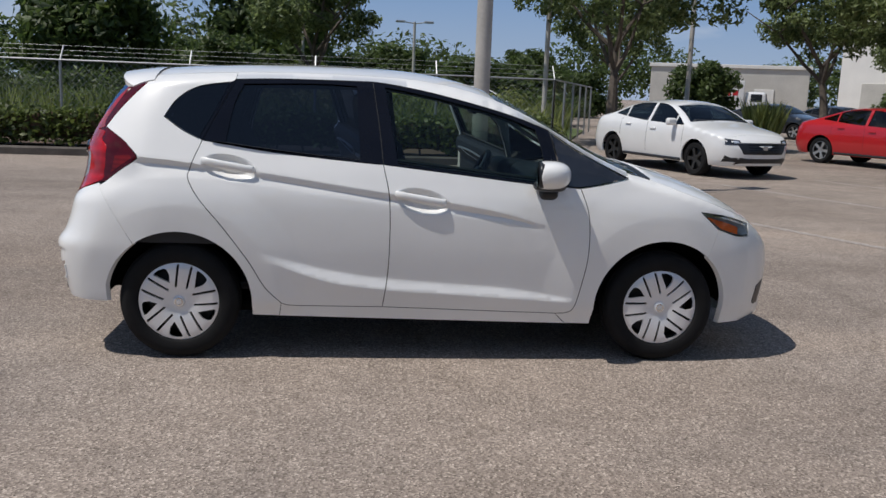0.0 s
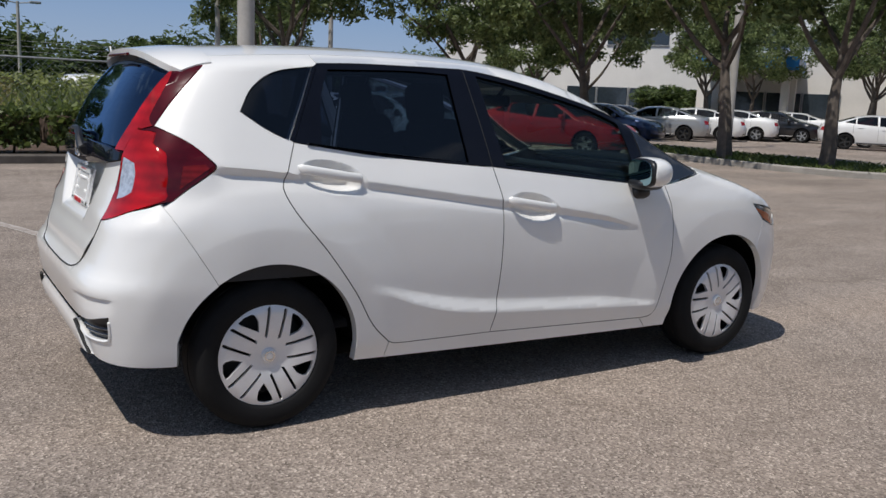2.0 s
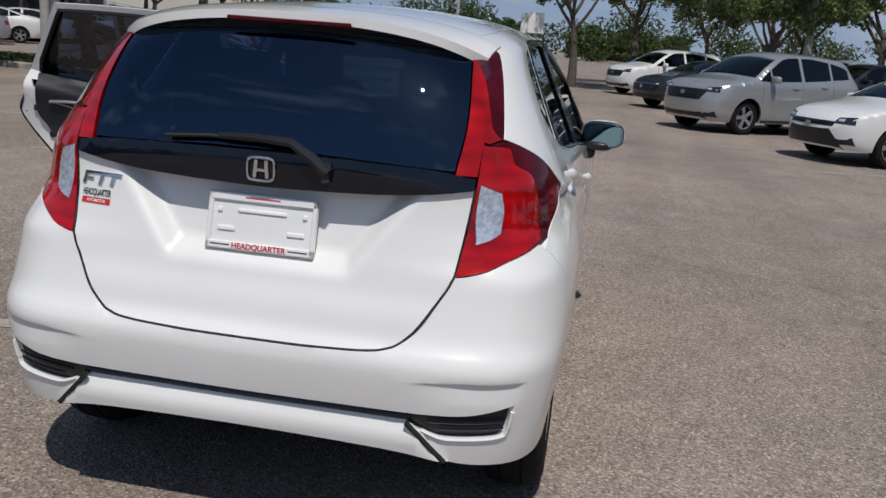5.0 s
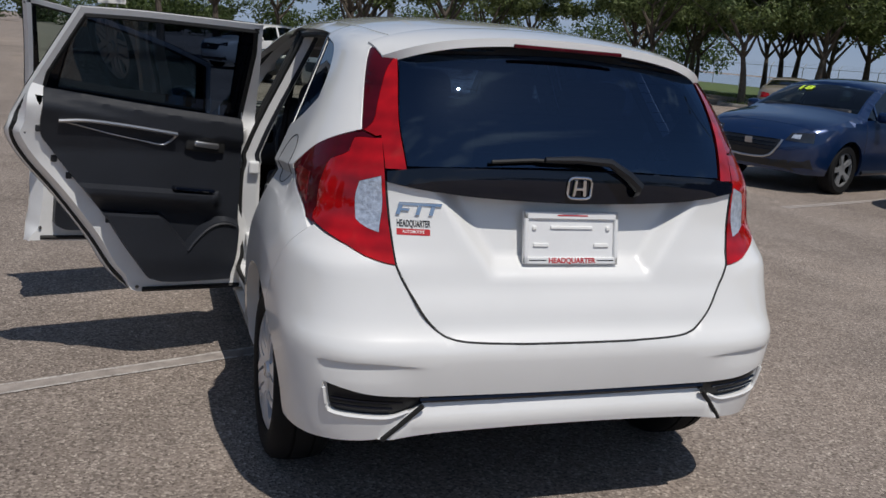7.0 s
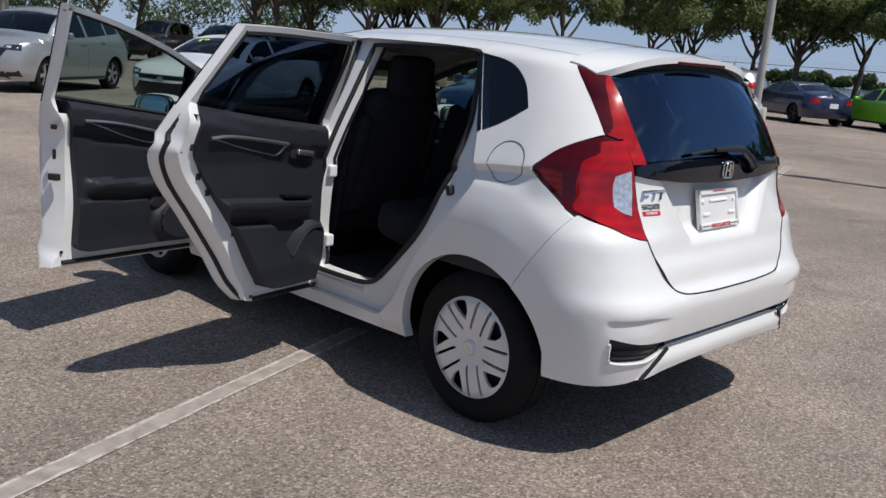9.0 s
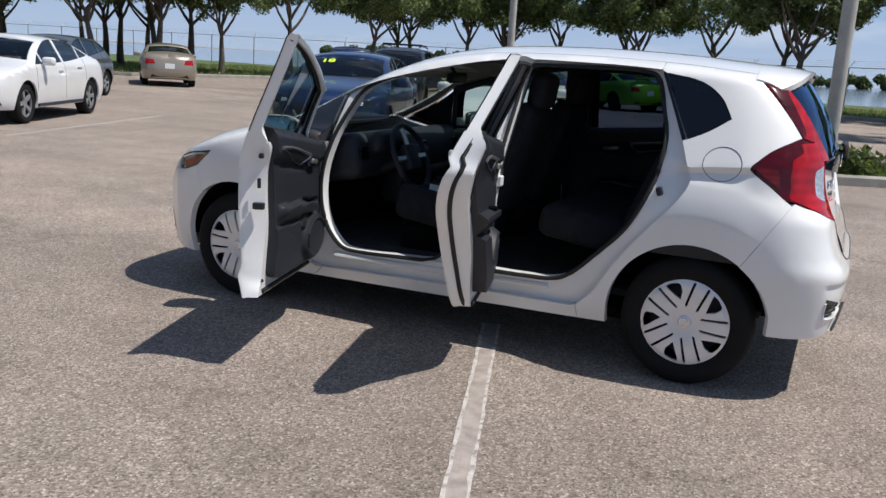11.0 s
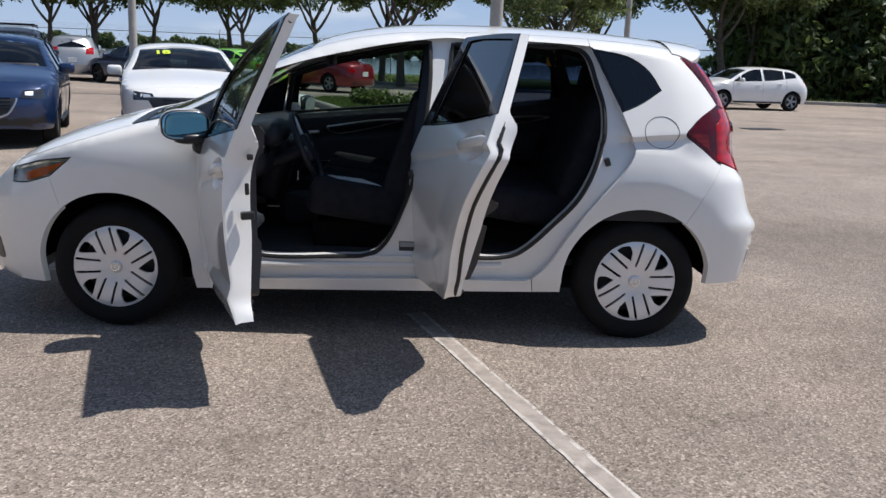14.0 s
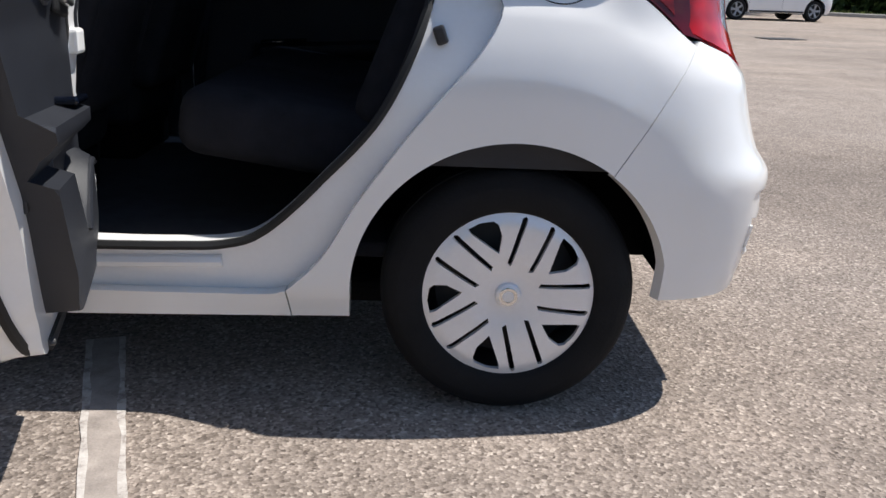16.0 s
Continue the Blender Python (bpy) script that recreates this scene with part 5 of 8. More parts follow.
part("tyre_placard", rbox((0.085, 0.003, 0.050), Matrix.Translation(p) @ pose(0, 0, 0, 6, 0, 0), 0), M_BLKINK, aperture, "dark tyre information sticker")
part("tyre_placard_panel", rbox((0.076, 0.004, 0.022), Matrix.Translation(p + np.array((0, 0.001, 0.006))) @ pose(0, 0, 0, 6, 0, 0), 0), M_GALV, aperture)


# ---- doors ----
BELT_Z = curve_fn([(-1.3, 1.137), (-1.15, 1.118), (-0.758, 1.066), (-0.341, 1.031), (-0.241, 1.025), (0.112, 0.99), (0.566, 0.945), (0.69, 0.94), (0.9, 0.935)])


def plain_half(x, z):
    """The half width without its creases."""
    return HULL.half(x, z) - hull_detail(x, z)


def door_depth(p):
    """How far the inner face of a door lies behind its skin: thin round the window, thick below the belt, thin again at the sill."""
    return 0.050 + 0.060 * ease((BELT_Z(p[:, 0]) + 0.02 - p[:, 1]) / 0.09) * (1 - 0.85 * ease((0.66 - p[:, 1]) / 0.42))


def flat_bar(path, rx, rz, s, n=12):
    """A grip of oval section along path; rx out from the car, rz upwards."""
    v, f = [], []
    k = len(path)
    for i, (x, y, z) in enumerate(path):
        e = 1.0 if 0 < i < k - 1 else 0.55
        for j in range(n):
            w = 2 * math.pi * j / n
            v.append((x, y + rx * e * math.cos(w), z + rz * e * math.sin(w)))
    for i in range(k - 1):
        for j in range(n):
            f.append((i * n + j, i * n + (j + 1) % n, (i + 1) * n + (j + 1) % n, (i + 1) * n + j))
    f += [tuple(range(n - 1, -1, -1)), tuple((k - 1) * n + j for j in range(n))]
    return v, f

def make_door(s, kind, angle):
    """A side door: skin, black sash, glass, inner frame, trim card and fittings. angle: how far it stands open."""
    fr = kind == "front"
    if fr:
        low = loop(BELT_F, FD_SHELF, FD_LOW, FD_BOT, SEAM_LOW)
        up = loop(SEAM_UP, TOP_F, FD_UP, rev(BELT_F))
        whole = loop(SEAM_LOW, SEAM_UP, TOP_F, FD_UP, FD_SHELF, FD_LOW, FD_BOT)
        pane, hinge, lean = GLASS_F, (0.80, s * 0.758), 2.2
    else:
        low = loop(RD_LOW, RD_BOT, SEAM_LOW, rev(BELT_R))
        up = loop(BELT_R, SEAM_UP, TOP_R, RD_UP)
        whole = loop(RD_UP, RD_LOW, RD_BOT, SEAM_LOW, SEAM_UP, TOP_R)
        pane, hinge, lean = GLASS_R, (-0.235, s * 0.755), 1.7
    o = (0, s, 0)
    cx, cz = (-0.036, 0.846) if fr else (-1.006, 0.986)
    da, db, tl = 0.145, 0.064, -0.155
    dish = [(cx + da * math.cos(a), cz + db * math.sin(a) + tl * da * math.cos(a)) for a in np.linspace(0, 2 * math.pi, 44, endpoint=False)]
    door = skin(kind + "_door", low, HULL.side(s), o, M_WHITE, hero, ("white car door standing open" if angle else "closed white car door"), holes=[dish], gap=0.0022, depth=0.008, step=0.017, ridges=CREASE_LINES)
    # the hinge line leans inwards with the body, so that an open door rises a little
    axis = Vector((0, -s * math.sin(radians(lean)), math.cos(radians(lean))))
    door.matrix_basis = Matrix.Translation((*hinge, 0.55)) @ Matrix.Rotation(radians(-s * angle), 4, axis) @ Matrix.Translation((-hinge[0], -hinge[1], -0.55))

    def bowl_lift(q):
        v = HULL.side(s)(q)
        r = np.hypot((q[:, 0] - cx) / da, (q[:, 1] - cz - tl * (q[:, 0] - cx)) / db)
        v[:, 1] -= s * 0.036 * ease((1.02 - r) / 0.55)
        return v

    skin("handle_dish", inset(dish, -0.003), bowl_lift, o, M_WHITE, door, depth=0.0, step=0.012)
    hp = [(cx + d, s * (float(HULL.half(cx + d, cz + tl * d + 0.012)) + e), cz + 0.014 + tl * d) for d, e in ((-0.146, -0.006), (-0.132, 0.004), (-0.10, 0.010), (-0.04, 0.012), (0.03, 0.012), (0.085, 0.009), (0.112, 0.002), (0.122, -0.008))]
    mesh_ob("outer_handle", *flat_bar(hp, 0.010, 0.019, s), M_WHITE, door, "white pull handle")
    skin("window_sash", up, HULL.side(s, 0.001), o, M_PILLAR, door, "gloss black window frame", holes=[pane], gap=0.002, depth=0.006, step=0.04)
    skin("window_pane", inset(pane, -0.006), HULL.side(s, 0.012), o, M_FGLASS if fr else M_PRIVACY, door, "tinted door glass", depth=0, step=0.06)
    # inner frame of white metal, with its edge turned to the skin
    inner = lambda e=0.0: (lambda p: np.stack([p[:, 0], s * (plain_half(p[:, 0], p[:, 1]) - door_depth(p) - e), p[:, 1]], 1))
    hole = [(x if fr else min(x, -0.318), z - 0.07 * float(ease((BELT_Z(x) + 0.06 - z) / 0.03))) for x, z in inset(up, 0.030 if fr else 0.036)]
    w_a, w_b = np.array(inset(whole, 0.010)), np.array(inset(whole, 0.042))
    k_b = (ease((BELT_Z(w_a[:, 0]) - 0.02 - w_a[:, 1]) / 0.12) * ease((w_a[:, 1] - 0.31) / 0.05) * ((w_a[:, 0] < (0.30 if fr else -0.45))))[:, None]
    whole_in = [tuple(q) for q in w_a + (w_b - w_a) * k_b]
    belt_pts = [(float(x), float(BELT_Z(x)) + e) for e in (0.02, -0.02, -0.06) for x in np.arange(-1.3, 0.9, 0.03)]
    skin("inner_frame", whole_in, inner(), (0, -s, 0), M_JAMB if angle else M_TRIM, door, ("white painted inner door frame" if angle else "dark inner door frame"), holes=[hole], depth=0.012, step=0.04, extra=belt_pts)
    rings = [HULL.side(s, 0.006)(np.array(inset(whole, 0.004))), HULL.side(s, 0.024)(np.array(inset(whole, 0.008))), None, inner(0.0)(np.array(whole_in))]
    rings[2] = rings[1] * 0.12 + rings[3] * 0.88
    n = len(rings[0])
    fc = [(k * n + i, k * n + (i + 1) % n, (k + 1) * n + (i + 1) % n, (k + 1) * n + i) for k in range(3) for i in range(n)]
    if s < 0:
        fc = [q[::-1] for q in fc]
    mesh_ob("door_edge", np.vstack(rings), fc, M_JAMB, door)
    if fr:
        seal = [(-0.175, 0.90), (-0.165, 0.60), (-0.185, 0.33)]
        sill_seal = [(-0.17, 0.312), (0.66, 0.290)]
    else:
        seal = [(-1.135, 1.10), (-1.183, 0.985), (-1.188, 0.930), (-1.137, 0.842), (-1.018, 0.698), (-0.897, 0.531), (-0.815, 0.398), (-0.74, 0.318)]
        sill_seal = [(-0.70, 0.310), (-0.28, 0.308)]
        tube("edge_seal", HULL.side(s, 0.052)(np.array(spline(seal, 0.03))), 0.011, M_RUBBER, door, "black edge seal", n=6)
    tube("sill_seal", inner(0.002)(np.array(spline(sill_seal, 0.05))), 0.011, M_RUBBER, door, "black bottom seal", n=6)
    tube("glass_run", HULL.side(s, 0.030 if fr else 0.046)(np.array(inset(up, 0.028) if fr else hole)), 0.010, M_RUBBER, door, "black glass channel", n=5, closed=True)
    if not angle:
        tube("door_seam", HULL.side(s, 0.0035)(np.array(inset(whole, 0.0))), 0.0034, M_RUBBER, door, "dark shut line round the door", n=5, closed=True)
    # trim card
    if fr:
        card = loop([(-0.180, 1.036), (0.112, 1.006), (0.62, 0.954)], [(0.62, 0.954), (0.74, 0.925), (0.785, 0.82), (0.79, 0.62), (0.76, 0.41), (0.71, 0.335)], [(0.71, 0.335), (0.1, 0.348), (-0.07, 0.356), (-0.115, 0.39)], [(-0.115, 0.39), (-0.115, 0.60), (-0.138, 0.85), (-0.180, 1.036)])
    else:
        card = loop([(-1.095, 1.118), (-0.758, 1.080), (-0.325, 1.041)], [(-0.325, 1.041), (-0.315, 0.85), (-0.320, 0.5), (-0.345, 0.352)], [(-0.345, 0.352), (-0.60, 0.350), (-0.685, 0.368)], [(-0.685, 0.368), (-0.78, 0.50), (-0.87, 0.64), (-0.985, 0.785), (-1.065, 0.89), (-1.105, 0.96), (-1.095, 1.118)])
    x_spk = 0.55 if fr else -0.40
    arm0, arm1 = (-0.06, 0.55) if fr else (-1.0, -0.42)
    arm_z = lambda x: (0.690 if fr else 0.765) - 0.035 * (x - arm0) / (arm1 - arm0)

    def card_lift(p):
        x, z = p[:, 0], p[:, 1]
        v = z - BELT_Z(x)
        d = 0.138 + 0.030 * ease((v + 0.115) / 0.035) - 0.020 * ease((v + 0.012) / 0.025)
        d = d - 0.016 * ease((0.02 - np.abs(v + 0.135)) / 0.02) * ease((x - arm0) / 0.05) * ease((arm1 - 0.16 - x) / 0.06)
        az = arm_z(x)
        on = ease((x - arm0 + 0.03) / 0.06) * ease((arm1 + 0.03 - x) / 0.05)
        d = d + 0.044 * on * ease((az - z) / 0.014) * ease((z - az + 0.085) / 0.05)
        if fr:
            d = d + 0.014 * ease((az - 0.095 - z) / 0.012) * ease((arm1 - 0.20 - x) / 0.06) * ease((z - az + 0.30) / 0.15)
            pk = np.hypot((x - x_spk) / 0.20, (z - 0.455) / 0.115)
            d = d + 0.030 * ease((1.15 - pk) / 0.28)
        else:
            # the lower panel and the door pocket stand proud round a deep pull cup under the armrest
            left = ease((az - 0.105 - z) / 0.016) * ease((-0.655 + (0.655 - z) * 0.84 - x) / 0.022)
            top = 0.625 - 5.0 * (x + 0.385) ** 2
            pocket = ease((top - z) / 0.018) * ease((x + 0.60) / 0.05)
            d = d + 0.027 * np.maximum(left, pocket) * (1 - 0.5 * ease((0.47 - z) / 0.12))
            d = d - 0.022 * ease((az - 0.085 - z) / 0.02) * (1 - np.maximum(left, pocket)) * ease((-0.37 - x) / 0.06)
        y = np.minimum(plain_half(x, z * 0 + 0.80) - d, plain_half(x, z) - door_depth(p) - 0.014)
        return np.stack([x, s * y, z], 1)

    folds = []
    if not fr:
        folds = [[(x, 0.625 - 5.0 * (x + 0.385) ** 2 - e) for x in np.linspace(-0.545, -0.335, 22)] for e in (0.0, 0.009, 0.018)]
        folds += [[(-0.655 + (0.655 - z) * 0.84 - e, z) for z in np.linspace(0.63, 0.50, 14)] for e in (0.0, 0.011, 0.022)]
        folds += [[(x, arm_z(x) - e) for x in np.linspace(-0.96, x1, 34)] for e, x1 in ((0.0, -0.42), (0.007, -0.42), (0.014, -0.42), (0.105, -0.66), (0.113, -0.66), (0.121, -0.66))]
    trim = skin("trim_card", card, card_lift, (0, -s, 0), M_TRIM, door, "black moulded door trim", depth=0.085, step=0.014, ridges=folds)
    yin = lambda x, z, o=0.0: float(card_lift(np.array([(x, z)]))[0, 1]) - s * o
    part("switch_panel", rbox((0.17, 0.055, 0.016), pose(arm1 - 0.10, yin(arm1 - 0.10, arm_z(arm1 - 0.10) - 0.03, -0.03), arm_z(arm1 - 0.10) + 0.006, 0, 4, 0), 0.006), M_GLOSSBLACK, trim, "glossy window switch panel")
    # silver loop round the upper recess
    if fr:
        hook = [(-0.105, 0.950), (0.0, 0.946), (0.15, 0.930), (0.40, 0.888), (0.385, 0.865), (0.345, 0.846), (0.28, 0.852), (0.12, 0.888), (-0.03, 0.930)]
        hx, hz = 0.50, 0.850
    else:
        hook = [(-1.045, 0.998), (-0.95, 1.004), (-0.80, 0.992), (-0.60, 0.968), (-0.612, 0.948), (-0.645, 0.922), (-0.70, 0.928), (-0.86, 0.958), (-0.98, 0.986)]
        hx, hz = -0.475, 0.928
    pts = spline(hook[:4], 0.02)
    tube("trim_line", [(x, yin(x, z, 0.004), z) for x, z in pts], 0.0075, M_SILVER, trim, "satin silver trim line", n=8)
    pts = spline(hook[3:] + hook[:1], 0.02)
    tube("trim_return", [(x, yin(x, z, 0.002), z) for x, z in pts], [0.0065 - 0.004 * min(1, 3 * i / len(pts)) for i in range(len(pts))], M_SILVER, trim, "thin silver return line", n=6)
    bowl = part("handle_recess", rbox((0.165, 0.016, 0.062), pose(hx, yin(hx, hz, 0.0), hz, 0, 5, 0), 0.007, 2), M_RUBBER, trim, smooth=True)
    part("inner_handle", rbox((0.105, 0.020, 0.024), pose(hx, yin(hx, hz, 0.014), hz, 0, 6, 0), 0.008, 3), M_SILVER, bowl, "silver inner door handle", True)
    if fr:
        ring = [(x_spk + 0.17 * math.cos(a), 0.455 + 0.095 * math.sin(a)) for a in np.linspace(radians(15), radians(200), 20)]
    else:
        ring = [(x, 0.598 - 5.0 * (x + 0.385) ** 2) for x in np.linspace(-0.535, -0.335, 16)]
    tube("pocket_lip", [(x, yin(x, z, 0.002), z) for x, z in ring], 0.007, M_TRIM, trim, n=6)
    # a black box stands in for the shade inside the deep pull cup
    if fr:
        part("pull_cup_shade", rbox((0.10, 0.03, 0.10), pose(arm1 - 0.17, yin(arm1 - 0.17, arm_z(arm1) - 0.11, 0.0), arm_z(arm1) - 0.095, 0, 25, 0), 0.012, 2), M_RUBBER, trim, smooth=True)
    # latch fittings on the free edge
    if angle:
        for k, (ex, ez, sz) in enumerate(((-0.205, 0.70, (0.03, 0.050, 0.030)), (-0.205, 0.80, (0.012, 0.016, 0.045)), (-0.218, 0.92, (0.022, 0.022, 0.022)), (-0.175, 0.36, (0.014, 0.014, 0.014))) if fr else ((-1.165, 0.955, (0.02, 0.020, 0.026)), (-1.105, 0.84, (0.03, 0.020, 0.02)), (-1.05, 0.775, (0.026, 0.020, 0.034)), (-0.90, 0.60, (0.02, 0.02, 0.03)), (-0.735, 0.325, (0.014, 0.014, 0.014)))):
            q = HULL.side(s, 0.092)(np.array([(ex + (0.004 if fr else 0.012), ez)]))[0]
            part("latch", rbox(sz, Matrix.Translation(q) @ pose(0, 0, 0, 0, (0 if fr else 38), 0), 0.005), M_BLKINK, door, "black door latch")
            if not fr and k < 4:
                q = inner(0.001)(np.array([(ex + 0.055, ez + 0.01)]))[0]
                part("latch", rbox((0.022, 0.012, 0.026), Matrix.Translation(q), 0.004), M_BLKINK, door, "black door fitting")
        for z in ((0.42, 0.74) if fr else (0.52, 0.84)):
            part("hinge", rbox((0.05, 0.03, 0.06) if fr else (0.075, 0.045, 0.055), pose(hinge[0] - (0.01 if fr else 0.035), hinge[1] - s * (0.02 if fr else 0.0), z), 0.008), M_JAMB, hero, "white door hinge")
    if fr:
        my, mz = s * 0.890, 1.005
        base = part("mirror_foot", rbox((0.10, 0.12, 0.075), pose(0.615, s * 0.80, 0.90, s * 18, 0, 0), 0.03, 3), M_SASH, door, "black door mirror foot", True)
        def shell(x, y, z, dx, dy, dz, p=2.6, cut=None):
            v, f = [], []
            n, k = 28, 16
            for i in range(k + 1):
                t = math.pi * (i / k - 0.5)
                for j in range(n):
                    u = 2 * math.pi * j / n
                    q = lambda w: math.copysign(abs(w) ** (2 / p), w)
                    a, b, c = q(math.cos(t)) * q(math.cos(u)) * dx, q(math.cos(t)) * q(math.sin(u)) * dy, q(math.sin(t)) * dz
                    if cut is not None:
                        a = max(a, cut)
                    v.append((x + a - 0.20 * s * (y + b - my), y + b, z + c))
            for i in range(k):
                for j in range(n):
                    f.append((i * n + j, i * n + (j + 1) % n, (i + 1) * n + (j + 1) % n, (i + 1) * n + j))
            return v, f

        cap = mesh_ob("door_mirror", *shell(0.598, my, mz, 0.115, 0.112, 0.072, 2.5, -0.042), M_WHITE, door, "white door mirror cap")
        mesh_ob("mirror_shell", *shell(0.563, my, mz, 0.028, 0.107, 0.068, 3.0), M_SASH, cap, "black mirror surround")
        pv, pf = shell(0.534, my + s * 0.003, mz, 0.0025, 0.098, 0.060, 3.2)
        mesh_ob("mirror_pane", [(a + (0.13 if s > 0 else -0.08) * (c - mz), b, c) for a, b, c in pv], pf, M_MIRROR, cap, "mirror glass")
        mesh_ob("mirror_under", *shell(0.605, s * 0.860, mz - 0.058, 0.088, 0.085, 0.030, 2.5), M_SASH, cap)
    return door


make_door(-1, "front", 0)
make_door(-1, "rear", 0)
make_door(1, "front", 70.5)
make_door(1, "rear", 75)

# ---- other vehicles ----
KINDS = {
    "sedan": dict(
        top=[(-2.6, 0.93), (-2.3, 1.02), (-1.95, 1.085), (-1.6, 1.16), (-1.0, 1.345), (-0.5, 1.41), (0.0, 1.418), (0.35, 1.375), (0.7, 1.235), (1.05, 1.05), (1.3, 0.985), (1.8, 0.89), (2.1, 0.775), (2.25, 0.63), (2.45, 0.42)],
        rear=[(0.1, -2.18), (0.3, -2.30), (0.5, -2.35), (0.7, -2.33), (0.9, -2.28), (1.0, -2.25), (1.6, -2.2)],
        front=[(0.1, 2.12), (0.3, 2.25), (0.5, 2.28), (0.65, 2.27), (0.8, 2.25), (1.6, 2.25)],
        width=[(0.1, 0.79), (0.3, 0.865), (0.5, 0.893), (0.7, 0.895), (0.85, 0.882), (0.95, 0.855), (1.1, 0.765), (1.25, 0.69), (1.4, 0.625), (1.55, 0.57)],
        belt=[(-1.45, 1.075), (-0.5, 0.985), (0.4, 0.945), (1.0, 0.93)], head=[(-1.45, 1.08), (-1.15, 1.19), (-0.75, 1.315), (-0.3, 1.345), (0.2, 1.32), (0.6, 1.165), (1.0, 0.94)],
        panes=((-1.38, -1.0), (-0.96, -0.20), (-0.12, 0.66), (0.70, 0.96)), screen=(0.40, 1.02), back=(-1.62, -1.02), wb=2.70, wr=0.325, cx=(-2.13, 2.02), lamp=(0.62, 0.75), tail=(0.72, 0.90), seats=1.15),
    "hatch": dict(
        top=[(-2.4, 1.26), (-2.0, 1.335), (-1.7, 1.38), (-1.2, 1.435), (-0.5, 1.465), (0.0, 1.455), (0.35, 1.40), (0.7, 1.255), (1.05, 1.065), (1.3, 1.0), (1.8, 0.905), (2.05, 0.79), (2.18, 0.65), (2.4, 0.42)],
        rear=[(0.1, -2.0), (0.3, -2.12), (0.5, -2.17), (0.7, -2.16), (0.85, -2.11), (1.0, -2.03), (1.2, -1.87), (1.35, -1.70), (1.6, -1.42)],
        front=[(0.1, 2.05), (0.3, 2.18), (0.5, 2.21), (0.65, 2.2), (0.8, 2.18), (1.6, 2.18)],
        width=[(0.1, 0.79), (0.3, 0.865), (0.5, 0.893), (0.7, 0.897), (0.85, 0.882), (0.95, 0.855), (1.1, 0.775), (1.25, 0.705), (1.4, 0.635), (1.55, 0.58)],
        belt=[(-1.6, 1.13), (-0.5, 1.0), (0.4, 0.955), (1.0, 0.94)], head=[(-1.6, 1.16), (-1.35, 1.29), (-0.75, 1.365), (-0.3, 1.375), (0.2, 1.345), (0.6, 1.18), (1.0, 0.95)],
        panes=((-1.5, -1.05), (-1.0, -0.22), (-0.14, 0.66), (0.70, 0.96)), screen=(0.40, 1.02), back=None, wb=2.68, wr=0.32, cx=(-1.88, 1.95), lamp=(0.63, 0.77), tail=(0.82, 1.02), seats=1.18),
    "suv": dict(
        top=[(-2.5, 1.46), (-2.0, 1.585), (-1.2, 1.675), (-0.4, 1.695), (0.1, 1.675), (0.45, 1.59), (0.8, 1.41), (1.15, 1.19), (1.4, 1.12), (1.9, 1.03), (2.13, 0.90), (2.26, 0.72), (2.45, 0.45)],
        rear=[(0.1, -2.1), (0.35, -2.24), (0.55, -2.30), (0.8, -2.28), (1.0, -2.23), (1.2, -2.12), (1.4, -1.99), (1.6, -1.84), (1.85, -1.6)],
        front=[(0.1, 2.1), (0.35, 2.25), (0.55, 2.28), (0.8, 2.26), (0.95, 2.24), (1.8, 2.24)],
        width=[(0.1, 0.80), (0.35, 0.89), (0.6, 0.92), (0.85, 0.92), (1.0, 0.905), (1.1, 0.88), (1.25, 0.81), (1.4, 0.745), (1.6, 0.66), (1.8, 0.59)],
        belt=[(-1.75, 1.23), (-0.5, 1.13), (0.4, 1.085), (1.1, 1.07)], head=[(-1.75, 1.26), (-1.5, 1.46), (-0.75, 1.575), (-0.3, 1.59), (0.25, 1.555), (0.65, 1.36), (1.1, 1.08)],
        panes=((-1.62, -1.1), (-1.04, -0.22), (-0.14, 0.70), (0.74, 1.04)), screen=(0.46, 1.12), back=None, wb=2.66, wr=0.345, cx=(-2.0, 2.0), lamp=(0.80, 0.93), tail=(0.98, 1.25), seats=1.35),
    "pickup": dict(
        top=[(-3.2, 1.10), (-1.2, 1.13), (-1.08, 1.18), (-0.96, 1.72), (-0.6, 1.84), (0.1, 1.87), (0.5, 1.77), (0.85, 1.56), (1.15, 1.30), (1.4, 1.24), (2.1, 1.17), (2.4, 1.05), (2.52, 0.85), (2.7, 0.5)],
        rear=[(0.2, -2.9), (0.5, -2.98), (0.8, -3.0), (1.1, -2.99), (2.0, -2.95)],
        front=[(0.2, 2.38), (0.5, 2.5), (0.8, 2.53), (1.1, 2.5), (2.0, 2.48)],
        width=[(0.2, 0.86), (0.5, 0.96), (0.8, 0.985), (1.05, 0.975), (1.2, 0.94), (1.4, 0.86), (1.6, 0.79), (1.8, 0.72), (2.0, 0.66)],
        belt=[(-0.9, 1.26), (0.3, 1.24), (1.1, 1.22)], head=[(-0.9, 1.68), (-0.4, 1.75), (0.25, 1.73), (0.65, 1.55), (1.1, 1.24)],
        panes=((-0.82, -0.08), (0.0, 0.78)), screen=(0.5, 1.14), back=None, wb=3.55, wr=0.40, cx=(-2.8, 2.3), lamp=(0.88, 1.05), tail=(0.85, 1.10), seats=1.5),
}
WHEEL_MESH = {}


